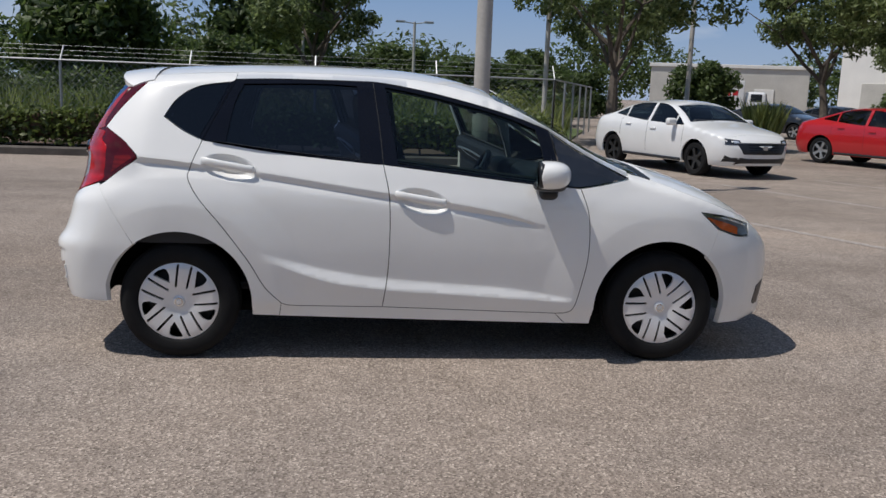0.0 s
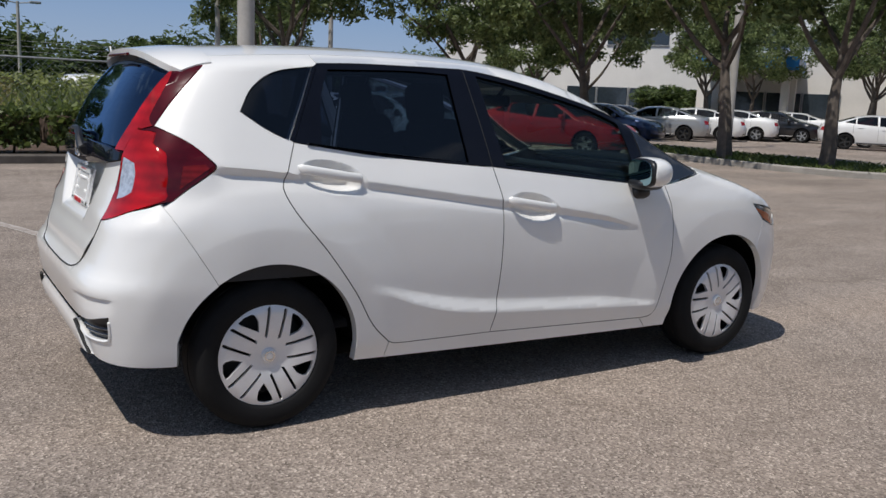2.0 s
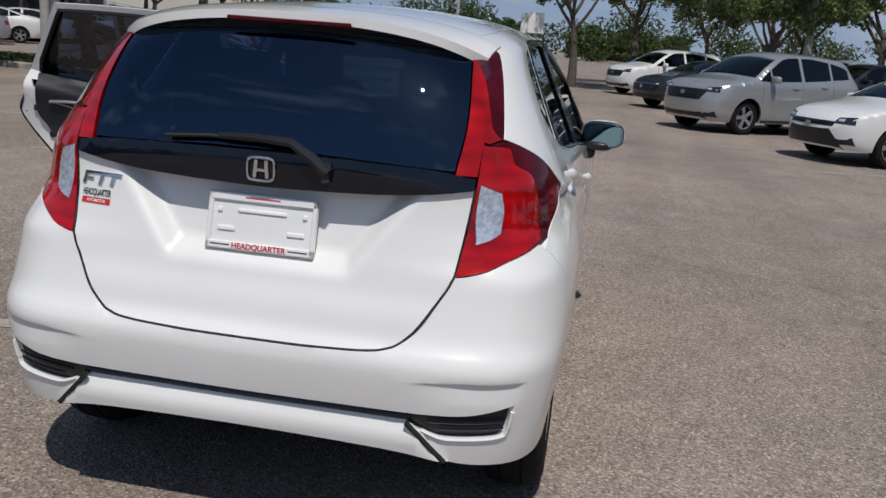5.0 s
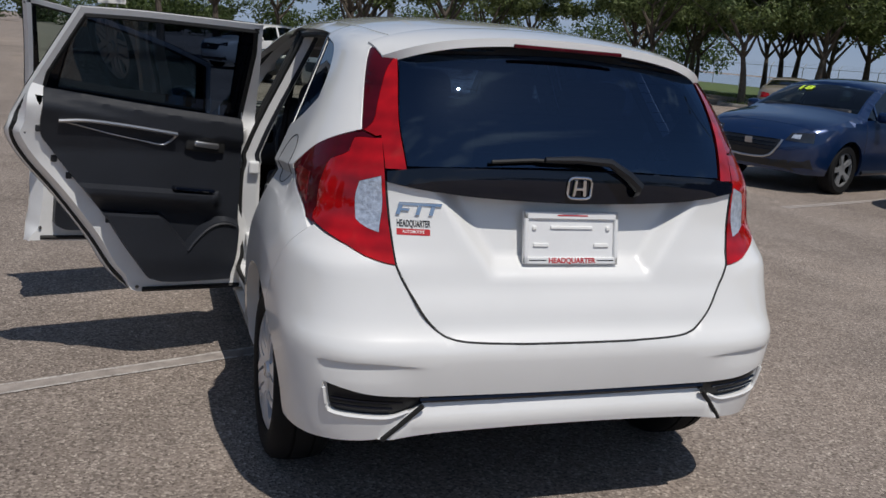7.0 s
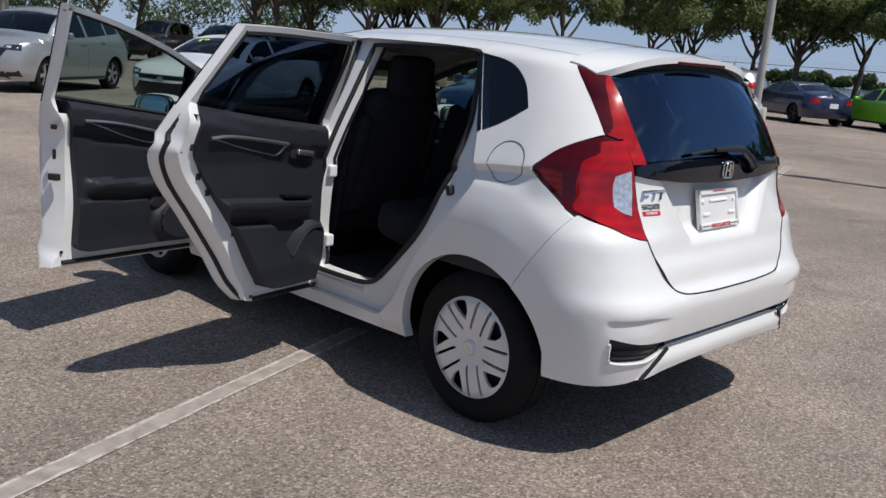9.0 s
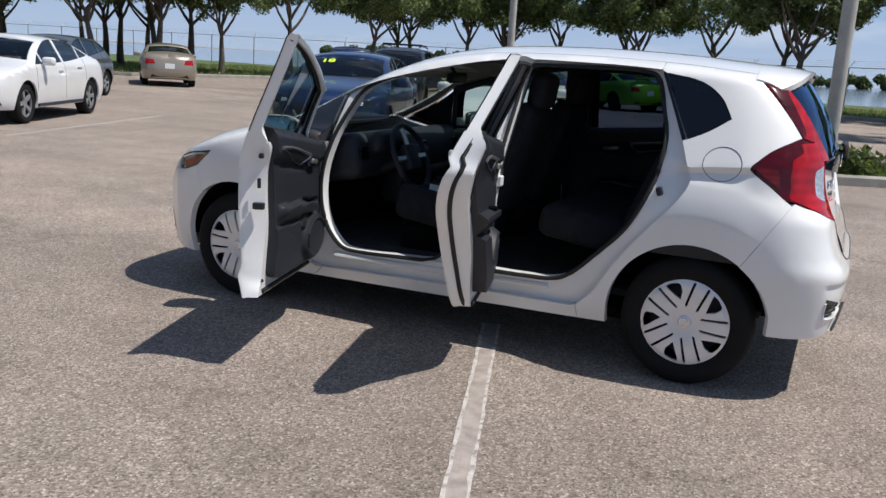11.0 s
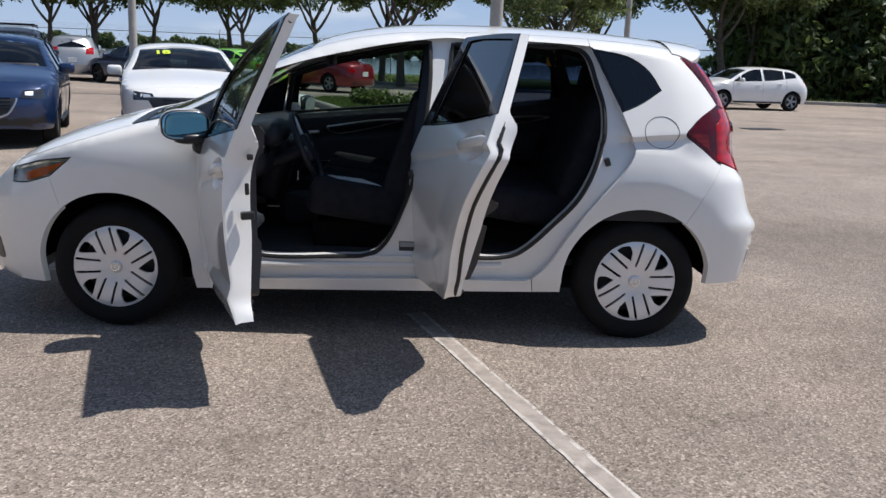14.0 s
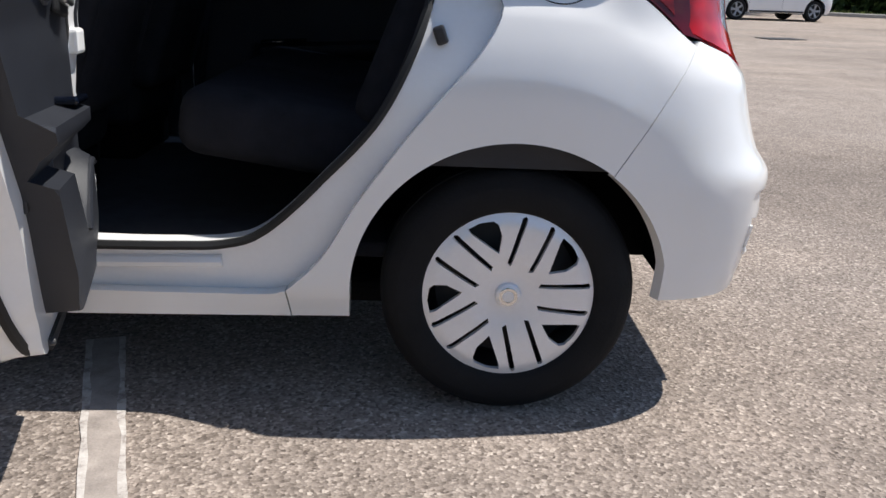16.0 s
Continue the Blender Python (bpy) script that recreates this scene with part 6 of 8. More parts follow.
def far_wheel(parent, x, s, r, dark):
    """A wheel of a parked vehicle: tyre and five-spoke alloy."""
    w = empty("wheel", pose(x, s * 0.76, r, 0, 11 * x + 20, 0) @ (Matrix.Identity(4) if s > 0 else pose(0, 0, 0, 0, 0, 180)) @ Matrix.Scale(r / 0.325, 4))
    w.parent = parent
    key = bool(dark)
    if key not in WHEEL_MESH:
        ty = mesh_ob("tyre", *lathe([(0.21, -0.1), (0.29, -0.1), (0.32, -0.08), (0.325, 0.0), (0.32, 0.08), (0.29, 0.105), (0.225, 0.10), (0.218, 0.08)], 28), M_TYRE, w)
        rim = [(0.222 * math.cos(a), 0.222 * math.sin(a)) for a in np.linspace(0, 2 * math.pi, 40, endpoint=False)]
        gaps = []
        for k in range(5):
            a = radians(72 * k)
            c, q = math.cos(a), math.sin(a)
            gaps.append([(x0 * c - y0 * q, x0 * q + y0 * c) for x0, y0 in ((0.07, -0.022), (0.19, -0.088), (0.205, 0.0), (0.19, 0.088), (0.07, 0.022))])
        al = skin("alloy_wheel", rim, lambda p: np.stack([p[:, 0], 0.085 + 0 * p[:, 0] - 0.02 * ease((0.12 - np.hypot(p[:, 0], p[:, 1])) / 0.1), p[:, 1]], 1), (0, 1, 0), M_STEEL if dark else M_GALV, w, holes=gaps, step=0.05, depth=0.03)
        hub = mesh_ob("brake_disc", *lathe([(0.0, 0.03), (0.15, 0.03), (0.215, 0.0)], 20), M_STEEL, w)
        WHEEL_MESH[key] = (ty.data, al.data, hub.data)
    else:
        for nm, me in zip(("tyre", "alloy_wheel", "brake_disc"), WHEEL_MESH[key]):
            ob = new(nm, me)
            ob.parent = w
    return w


def vehicle(kind, x, y, heading, body, label, dark_wheels=False, marker=False, step=0.075, rack=False, sport=False, mouth=False):
    k = KINDS[kind]
    B = Body(k["top"], k["rear"], k["front"], k["width"], 0.55, 0.8, 0.10)
    car = tagged(empty({"sedan": "sedan_car", "hatch": "parked_hatchback", "suv": "sport_utility_car", "pickup": "pickup_truck"}[kind], pose(x, y, 0, 0, 0, heading)), label, "truck" if kind == "pickup" else "car", "parked vehicles", "thing")
    dz = 0.06
    x0, x1 = k["cx"]
    z0, z1 = float(B.zt(x0)) - dz, float(B.zt(x1)) - dz
    half = lambda a, b: float(B.half(a, b))
    ax, r = k["wb"] / 2, k["wr"] + 0.05
    belt, head = curve_fn(k["belt"]), curve_fn(k["head"])
    base = 0.24 if kind != "pickup" else 0.42
    up = lambda xa, xb, n: [(float(v), float(B.zt(v)) - dz) for v in np.linspace(xa, xb, n)]
    panes = []
    for a, b in k["panes"]:
        xs = np.linspace(a, b, 9)
        panes.append([(float(v), float(belt(v)) + 0.012) for v in xs] + [(float(v), float(max(head(v), belt(v) + 0.03))) for v in xs[::-1]])
    wz = k["wr"]
    ang = math.degrees(math.asin((wz - base) / r)) if base < wz else -math.degrees(math.asin((base - wz) / r))
    for s in (1, -1):
        lp = up(x0, x1, 80) + [(x1, base)] + arc(ax, wz, r, -ang, 180 + ang, 20) + arc(-ax, wz, r, -ang, 180 + ang, 20) + [(x0, base)]
        shell = skin("body_side", loop(*[[p, q] for p, q in zip(lp, lp[1:] + lp[:1])], step=0.08), B.side(s), (0, s, 0), body, car, holes=panes, step=step, depth=0.03)
        for p in panes:
            skin("side_window", p, B.side(s, 0.012), (0, s, 0), M_CARGLASS, car, step=0.15, depth=0)
        for cx in (-ax, ax):
            far_wheel(car, cx, s, k["wr"], dark_wheels)
            v, f = lathe([(0.05, 0.4), (r + 0.02, 0.4), (r + 0.02, 0.82)], 20)
            v = [(a + cx, s * b * 0.9, c + wz) for a, b, c in v]
            mesh_ob("wheel_well", v, [q for q in f if sum(v[i][2] for i in q) / 4 > wz + 0.02], M_UNDER, car)
        # mirrors, handles, door seams
        mx = k["panes"][-1][0] + 0.02 if len(k["panes"]) > 2 else 0.72
        mz = float(belt(mx)) + 0.06
        part("door_mirror", rbox((0.13, 0.21, 0.14), pose(mx, s * (half(mx, mz - 0.06) + 0.11), mz), 0.045, 3), body, car, smooth=True)
        for hx in ((-0.80, 0.05) if kind != "pickup" else (-0.65, 0.12)):
            hz = float(belt(hx)) - 0.12
            part("door_handle", rbox((0.18, 0.03, 0.03), pose(hx, s * (half(hx, hz) + 0.012), hz), 0.01), body, car)
        for sx in ((-0.16, 0.98, -1.08) if kind != "pickup" else (-0.04, 0.95, -0.92)):
            zs = np.linspace(0.36, float(belt(sx)) - 0.01, 12)
            zs = [z for z in zs if math.hypot(sx - ax, z - wz) > r + 0.03 and math.hypot(sx + ax, z - wz) > r + 0.03]
            if len(zs) > 2:
                tube("door_seam", [(sx, s * (half(sx, z) - 0.001), z) for z in zs], 0.004, M_RUBBER, shell, n=4)
        tube("sill_trim", [(v, s * (half(v, base + 0.05) + 0.004), base + 0.04) for v in np.linspace(-ax + r + 0.04, ax - r - 0.04, 8)], 0.03, M_SASH, car, n=6)
    # top: boot, backlight, roof, screen, bonnet
    def strip(name, a, b, mat, off=0.0, parent=car, inn=0.0):
        e = [(float(v), half(v, float(B.zt(v)) - dz) - inn) for v in np.linspace(a, b, max(5, int(abs(b - a) / 0.045)))]
        return skin(name, e + [(q, -w) for q, w in reversed(e)], B.over(off, 0.62), (0, 0, 1), mat, parent, step=0.08, depth=0.0 if off else 0.02)

    s0, s1 = k["screen"]
    if k["back"]:
        strip("boot_lid", x0, k["back"][0], body)
        strip("rear_window", *k["back"], M_CARGLASS, 0.006)
        strip("roof", k["back"][1], s0, body)
    elif kind == "pickup":
        strip("load_bed", x0, -1.10, M_UNDER)
        strip("roof", -0.95, s0, body)
        part("cab_back", rbox((0.03, 1.3, 0.55), pose(-1.02, 0, 1.45, 0, 8, 0), 0.01), M_DARKLENS, car)
    else:
        strip("roof", x0, s0, body)
    strip("windscreen", s0, s1, M_CARGLASS, 0.006)
    strip("bonnet", s1, x1, body)
    # ends
    for e in (1, -1):
        xe = x1 if e > 0 else x0
        zt = [(float(q), float(B.over(0, 0.4)(np.array([(xe, q)]))[0, 2])) for q in np.linspace(half(xe, float(B.zt(xe)) - dz), -half(xe, float(B.zt(xe)) - dz), 14)]
        ed = [(half(xe, z), float(z)) for z in np.linspace(base, zt[0][1], 16)]
        lp = ed[:-1] + zt + [(-q, z) for q, z in reversed(ed[:-1])]
        holes = []
        if e < 0 and not k["back"] and kind != "pickup":
            zb, zh = k["tail"][1] - 0.02, float(B.zt(-1.2)) - 0.16
            holes = [[(0.52, zb), (0.42, zh), (-0.42, zh), (-0.52, zb)]]
        skin("front_bumper" if e > 0 else "tail_panel", lp, B.end(e, 0, xe - e * 0.9), (e, 0, 0), body, car, holes=holes, step=step, depth=0.02)
        if holes:
            skin("rear_window", holes[0], B.end(e, 0.01, xe - e * 0.9), (e, 0, 0), M_PRIVACY, car, step=0.12, depth=0)
        la, lb = k["lamp"] if e > 0 else k["tail"]
        E = B.end(e, -0.006, xe - e * 0.9)
        for s in (1, -1):
            wo = half(xe - e * 0.02, (la + lb) / 2) * 0.98
            q = [(s * 0.46, la + 0.02), (s * wo, la + 0.01), (s * (wo - 0.01), lb), (s * 0.50, lb - 0.025)]
            skin("headlight" if e > 0 else "tail_light", loop(*[[a, b] for a, b in zip(q, q[1:] + q[:1])], step=0.05), E, (e, 0, 0), M_DARKLENS if e > 0 else M_RED, car, step=0.06, depth=0.02)
            if e > 0:
                q = [(s * 0.52, la + 0.055), (s * 0.62, la + 0.05), (s * 0.62, lb - 0.035), (s * 0.53, lb - 0.04)]
                skin("lamp_reflector", q, B.end(e, -0.010, xe - e * 0.9), (e, 0, 0), M_CLRLENS, car, step=0.05, depth=0.005)
                q = [(s * 0.50, 0.30), (s * 0.76, 0.32), (s * 0.74, 0.44), (s * 0.56, 0.40)]
                skin("side_intake", q, E, (e, 0, 0), M_SASH, car, step=0.06, depth=0.02)
        if e > 0:
            zg = la - 0.01
            q = [(-0.58, zg + 0.06), (0.58, zg + 0.06), (0.46, zg - 0.14), (-0.46, zg - 0.14)]
            if kind == "hatch":
                q = [(-0.43, zg + 0.03), (0.43, zg + 0.03), (0.40, zg - 0.06), (0.25, zg - 0.20), (-0.25, zg - 0.20), (-0.40, zg - 0.06)]
            elif mouth:
                q = [(-0.50, zg + 0.035), (0.50, zg + 0.035), (0.47, zg - 0.025), (-0.47, zg - 0.025)]
            g = skin("grille", loop(*[[a, b] for a, b in zip(q, q[1:] + q[:1])], step=0.06), E, (1, 0, 0), M_SASH, car, step=0.07, depth=0.02)
            if kind == "hatch":
                rim_pts = spline(q[1:], 0.05)
                tube("grille_surround", B.end(1, -0.012, xe - 0.9)(np.array(rim_pts)), 0.014, M_SILVER, g, n=6)
            else:
                top_bar = [(float(y), zg + (0.045 if mouth else 0.065)) for y in np.linspace(q[0][0], q[1][0], 12)]
                tube("grille_bar", B.end(1, -0.010, xe - 0.9)(np.array(top_bar)), 0.009, M_SILVER, g, n=5)
            for k_ in range(2 if mouth else 4):
                zz = zg + (0.012 - 0.018 * k_ if mouth else 0.03 - 0.045 * k_)
                hw = 0.36
                tube("grille_slat", B.end(1, -0.009, xe - 0.9)(np.array([(float(y), zz) for y in np.linspace(-hw, hw, 8)])), 0.005, M_GLOSSBLACK, g, n=4)
            c = B.end(1, -0.014, xe - 0.9)(np.array([(0.0, zg - 0.02)]))[0]
            part("badge", rbox((0.012, 0.105, 0.075), Matrix.Translation(c), 0.005, 3), M_SILVER, g)
            q = [(-0.64, 0.25), (0.64, 0.25), (0.58, 0.38), (0.44, 0.545), (-0.44, 0.545), (-0.58, 0.38)] if mouth else [(-0.60, 0.27), (0.60, 0.27), (0.52, 0.41), (-0.52, 0.41)]
            skin("lower_intake", q, E, (1, 0, 0), M_SASH, car, step=0.08, depth=0.02)
        else:
            q = [(-0.62, 0.28), (0.62, 0.28), (0.56, 0.40), (-0.56, 0.40)]
            skin("diffuser", q, E, (-1, 0, 0), M_SASH, car, step=0.1, depth=0.02)
            c = B.end(-1, -0.008, xe + 0.9)(np.array([(0.0, 0.68 if k["back"] else 0.78)]))[0]
            part("plate_panel", rbox((0.012, 0.31, 0.16), Matrix.Translation(c), 0.004), M_PAPER, car)
    # inside and underneath
    part("underbody_pan", rbox((x1 - x0, 1.3, 0.08), pose((x0 + x1) / 2, 0, base + 0.04), 0.02), M_UNDER, car)
    zb = float(belt(0.0))
    part("cabin_floor", rbox((2.3 if kind != "pickup" else 1.7, 1.35, zb - base - 0.12), pose(-0.25 if kind != "pickup" else 0.1, 0, (zb + base) / 2 - 0.05), 0.03), M_CARPET, car)
    for sy in (0.37, -0.37):
        part("front_seat", rbox((0.16, 0.48, 0.62), pose(0.0, sy, k["seats"] - 0.16, 0, -14, 0), 0.06, 3), M_CLOTH, car, smooth=True)
    part("dashboard", rbox((0.4, 1.3, 0.2), pose(0.85, 0, zb + 0.0), 0.06, 3), M_TRIM, car, smooth=True)
    if rack:
        for s in (1, -1):
            tube("roof_bar", [(v, s * 0.52, float(B.zt(v)) + 0.05) for v in np.linspace(-1.4, 0.2, 6)], 0.02, M_SASH, car, n=6)
        for v in (-1.0, -0.1):
            tube("cross_bar", [(v, -0.55, float(B.zt(v)) + 0.08), (v, 0.55, float(B.zt(v)) + 0.08)], 0.02, M_SASH, car, n=6)
    if sport:
        part("boot_wing", rbox((0.22, 1.25, 0.03), pose(-2.12, 0, 1.22, 0, -6, 0), 0.012), body, car)
        for s in (0.5, -0.5):
            part("wing_stay", rbox((0.10, 0.03, 0.14), pose(-2.1, s, 1.14), 0.008), body, car)
    if marker:
        ob = lettering("year_marker", marker, 0.17, Matrix.Identity(4), M_LIME, car, 0.20, 0.0, 0.0, 0.006)
        ob["label"] = "lime green year number on the windscreen"
        co = np.array([tuple(v.co) for v in ob.data.vertices])
        y, x = -0.28 + co[:, 0], 0.62 - co[:, 1] * 0.9
        p = B.over(-0.010, 0.62)(np.stack([x, y], 1))
        for v, q in zip(ob.data.vertices, p):
            v.co = q
    return car


P_WHITE = paint("parked_white_paint", (0.78, 0.78, 0.77))
P_RED = paint("red_paint", (0.43, 0.006, 0.012))
P_SILVER = paint("silver_paint", (0.42, 0.43, 0.44), 0.5)
P_BLUE = paint("blue_mica_paint", (0.005, 0.026, 0.095), 0.4)
P_BLACK = paint("black_paint", (0.012, 0.012, 0.014), 0.1)
P_NAVY = paint("navy_paint", (0.012, 0.018, 0.06), 0.2)
P_GREEN = paint("lime_paint", (0.20, 0.55, 0.02), 0.1)
P_MAROON = paint("maroon_paint", (0.24, 0.008, 0.014), 0.3)
P_GREY = paint("grey_paint", (0.13, 0.14, 0.15), 0.5)
P_BEIGE = paint("beige_paint", (0.36, 0.31, 0.24), 0.4)

H_S = 108.5
vehicle("sedan", 6.5, 12.45, -72, P_WHITE, "white sedan with black wheels parked by the hedge", True, step=0.04)
vehicle("sedan", 12.5, 14.6, -67, P_RED, "bright red sedan parked under the oak trees", step=0.04)
vehicle("sedan", 11.6, -6.1, 116, P_WHITE, "white sedan with dark alloy wheels, a marker on its windscreen", False, "19", step=0.04, mouth=True)
vehicle("hatch", 5.95, -8.25, H_S, P_BLUE, "metallic blue hatchback with a lime marker on its windscreen", False, "18", step=0.05)
vehicle("sedan", 3.62, -9.4, H_S, P_WHITE, "white saloon with a lime marker on its windscreen", False, "18", step=0.05)
vehicle("suv", 16.0, -4.2, 128, P_SILVER, "silver sport utility car parked across the aisle", step=0.05)
vehicle("hatch", 15.8, -10.6, 116, P_GREY, "grey hatchback parked behind the white sedan")
vehicle("hatch", -11.7, -25.7, 12, P_WHITE, "white hatchback standing by the grass")
vehicle("sedan", 9.9, -28.0, -36, P_NAVY, "dark navy sedan parked near the fence", True)
vehicle("sedan", 6.7, -28.4, -36, P_GREEN, "lime green sedan with a rear wing", True, sport=True)
vehicle("sedan", 3.5, -28.2, -36, P_MAROON, "deep red sedan parked near the fence")
vehicle("suv", 13.2, -30.5, -72, P_SILVER, "silver sport utility car seen from behind")
vehicle("suv", 9.6, -16.9, H_S, P_BLACK, "black sport utility car with roof bars", True, rack=True)
vehicle("suv", 14.8, -22.9, -60, P_NAVY, "dark blue sport utility car near the trees")
vehicle("sedan", 20.4, -19.6, -45, P_BEIGE, "beige sedan seen from behind")
vehicle("sedan", 22.5, -3.8, 120, P_BLACK, "black sedan parked in the second row", True)
vehicle("suv", 29.5, -3.0, 120, P_WHITE, "white sport utility car in the second row")
vehicle("suv", 26.5, -9.0, 118, P_BLACK, "black sport utility car in the second row")
vehicle("pickup", 37.0, -11.0, 118, P_SILVER, "silver pickup truck under the trees")
vehicle("pickup", 34.5, -16.6, 118, P_BLACK, "black pickup truck under the trees", True)
vehicle("pickup", 34.0, -19.6, 118, P_NAVY, "dark navy pickup truck beside another", True)
vehicle("suv", 40.0, -7.0, 118, P_MAROON, "maroon sport utility car far down the row")
vehicle("suv", 4.6, 31.0, 8, P_WHITE, "white sport utility car beyond the weeds")
vehicle("suv", -0.6, 31.5, 8, P_GREY, "grey sport utility car beyond the weeds")
vehicle("sedan", 25.3, 23.6, 127, P_SILVER, "silver sedan parked tail towards the aisle", True)
row_b = vehicle("sedan", 28.3, 24.2, 127, P_WHITE, "white sedan in the dealer's row")
for i in range(1, 4):
    copy_thing(row_b, pose(28.3 + 2.9 * i, 24.2 + 0.5 * i, 0, 0, 0, 127))
row_a = vehicle("sedan", 31.6, 17.2, -52, P_WHITE, "white sedan in the dealer's front row", True)
row_r = vehicle("sedan", 34.6, 18.2, -52, P_RED, "red sedan in the dealer's front row")
for i, ob in enumerate((row_a, row_a, row_r, row_a, row_r, row_r, row_a, row_r)):
    copy_thing(ob, pose(37.6 + 3.0 * i, 19.2 + 1.0 * i, 0, 0, 0, -52))
dark_car = vehicle("sedan", 17.5, 30.5, -60, P_BLACK, "black car in the far row")
for i, ob in enumerate((row_a, dark_car, row_r, dark_car, row_a, dark_car)):
    copy_thing(ob, pose(14.6 + 3.2 * i + (3.2 if i > 0 else 0), 33.5 - 1.9 * i, 0, 0, 0, -60))
vehicle("sedan", 19.5, 20.5, -60, P_BLUE, "blue sedan beyond the red one")
copy_thing(row_a, pose(70.0, 16.0, 0, 0, 0, 170))
for i in range(4):
    copy_thing((row_a, row_r, row_b, row_a)[i], pose(33.0 + 3.0 * i, 4.0 + 8.0 + 14 + 1.2 * i, 0, 0, 0, 127))


def box_truck():
    t = tagged(empty("box_truck", pose(24.0, 51.8, 0, 0, 0, -18)), "white box van with a red printed side panel", "truck", "parked vehicles", "thing")
    part("cargo_box", rbox((4.6, 2.2, 2.2), pose(-0.9, 0, 1.75), 0.06), P_WHITE, t)
    part("cab", rbox((1.6, 2.0, 1.6), pose(2.2, 0, 1.35), 0.22, 3, taper=(0.75, 0.9)), P_WHITE, t, smooth=False)
    part("windscreen", rbox((0.04, 1.6, 0.6), pose(2.88, 0, 1.75, 0, -14, 0), 0.02), M_DARKLENS, t)
    for s in (1, -1):
        part("cab_window", rbox((0.7, 0.03, 0.5), pose(2.2, s * 0.94, 1.75), 0.02), M_DARKLENS, t)
        for i, (w, dx) in enumerate(((0.55, -2.2), (0.4, -1.6), (0.4, -1.1), (0.45, -0.6), (0.2, -0.1), (0.4, 0.35), (0.4, 0.85))):
            part("red_print_bar", rbox((w * 0.85, 0.01, 0.5 if i == 0 else 0.36), pose(dx, s * 1.105, 2.05 + (0.05 if i == 0 else 0)), 0), M_REDINK, t)
        for x in (-2.0, 2.1):
            far_wheel(t, x, s, 0.36, True)
    part("chassis", rbox((6.2, 1.4, 0.2), pose(0, 0, 0.55), 0.02), M_UNDER, t)


box_truck()

# ---- ground, kerbs, planting beds ----


def sheet(name, outline, z, mat, label, thick=0.0, kind="structure", category=""):
    bm = bmesh.new()
    a = sum(p[0] * q[1] - q[0] * p[1] for p, q in zip(outline, outline[1:] + outline[:1]))
    pts = outline if a > 0 else outline[::-1]
    n = len(pts)
    top = [bm.verts.new((x, y, z)) for x, y in pts]
    bm.faces.new(top)
    if thick:
        low = [bm.verts.new((x, y, z - thick)) for x, y in pts]
        for i in range(n):
            bm.faces.new((top[i], low[i], low[(i + 1) % n], top[(i + 1) % n]))
    return tagged(part(name, bm, mat), label, category, kind=kind)


sheet("ground", [(-900, -900), (900, -900), (900, 900), (-900, 900)], 0, M_ASPHALT, "grey-brown worn asphalt car park", category="ground")


def kerb(pts, name="kerb", w=0.15, h=0.15, label="weathered concrete kerb", mat=None):
    """A kerb along a line, with a rounded top edge."""
    prof = [(-w / 2, 0), (-w / 2, h - 0.03), (-w / 2 + 0.03, h), (w / 2 - 0.03, h), (w / 2, h - 0.03), (w / 2, 0)]
    p = [Vector((x, y, 0)) for x, y in pts]
    v, f = [], []
    for i, q in enumerate(p):
        d = (p[min(i + 1, len(p) - 1)] - p[max(i - 1, 0)]).normalized()
        nrm = Vector((-d.y, d.x, 0))
        v += [q + nrm * a + Vector((0, 0, b)) for a, b in prof]
    k = len(prof)
    for i in range(len(p) - 1):
        for j in range(k - 1):
            f.append((i * k + j, (i + 1) * k + j, (i + 1) * k + j + 1, i * k + j + 1))
    f += [tuple(range(k)), tuple((len(p) - 1) * k + j for j in reversed(range(k)))]
    return tagged(mesh_ob(name, v, [q[::-1] for q in f], mat or M_KERB), label, "kerb", kind="structure")


def stripe(x0, y0, x1, y1, w=0.10, z=0.004):
    """A painted line whose middle has worn away more than its edges."""
    d = Vector((x1 - x0, y1 - y0)).normalized()
    nx, ny = -d.y, d.x
    L = math.hypot(x1 - x0, y1 - y0)
    n = max(4, int(L / 0.08))
    r = random.Random(int(x0 * 100 + y0 * 10))
    v, f, m = [], [], []
    for i in range(n + 1):
        px, py = x0 + d.x * L * i / n, y0 + d.y * L * i / n
        e = [-w / 2 + r.uniform(-0.004, 0.004), -w / 2 + w * 0.16 + r.uniform(-0.005, 0.006), w / 2 - w * 0.16 + r.uniform(-0.006, 0.005), w / 2 + r.uniform(-0.004, 0.004)]
        v += [(px + nx * q, py + ny * q, z) for q in e]
    for i in range(n):
        for j in range(3):
            f.append((4 * i + j, 4 * i + 4 + j, 4 * i + 5 + j, 4 * i + 1 + j))
            m.append(1 if j == 1 else 0)
    ob = mesh_ob("parking_line", v, [q[::-1] for q in f], [M_LINE, M_WORN], smooth=False, slots=m)
    return tagged(ob, "worn white parking line on the asphalt", "parking line", kind="structure")


stripe(-0.19, 0.45, -2.05, 6.0, 0.098)
for i in range(-3, 3):
    sx, sy = 6.3 - 2.61 * i, -4.65 - 0.88 * i
    stripe(sx, sy, sx + 0.318 * 5.2, sy - 0.948 * 5.2)
stripe(5.1, 2.75, 4.15, 4.95)
stripe(7.2, 6.1, 5.9, 9.2)
stripe(9.8, 7.4, 8.4, 10.6)

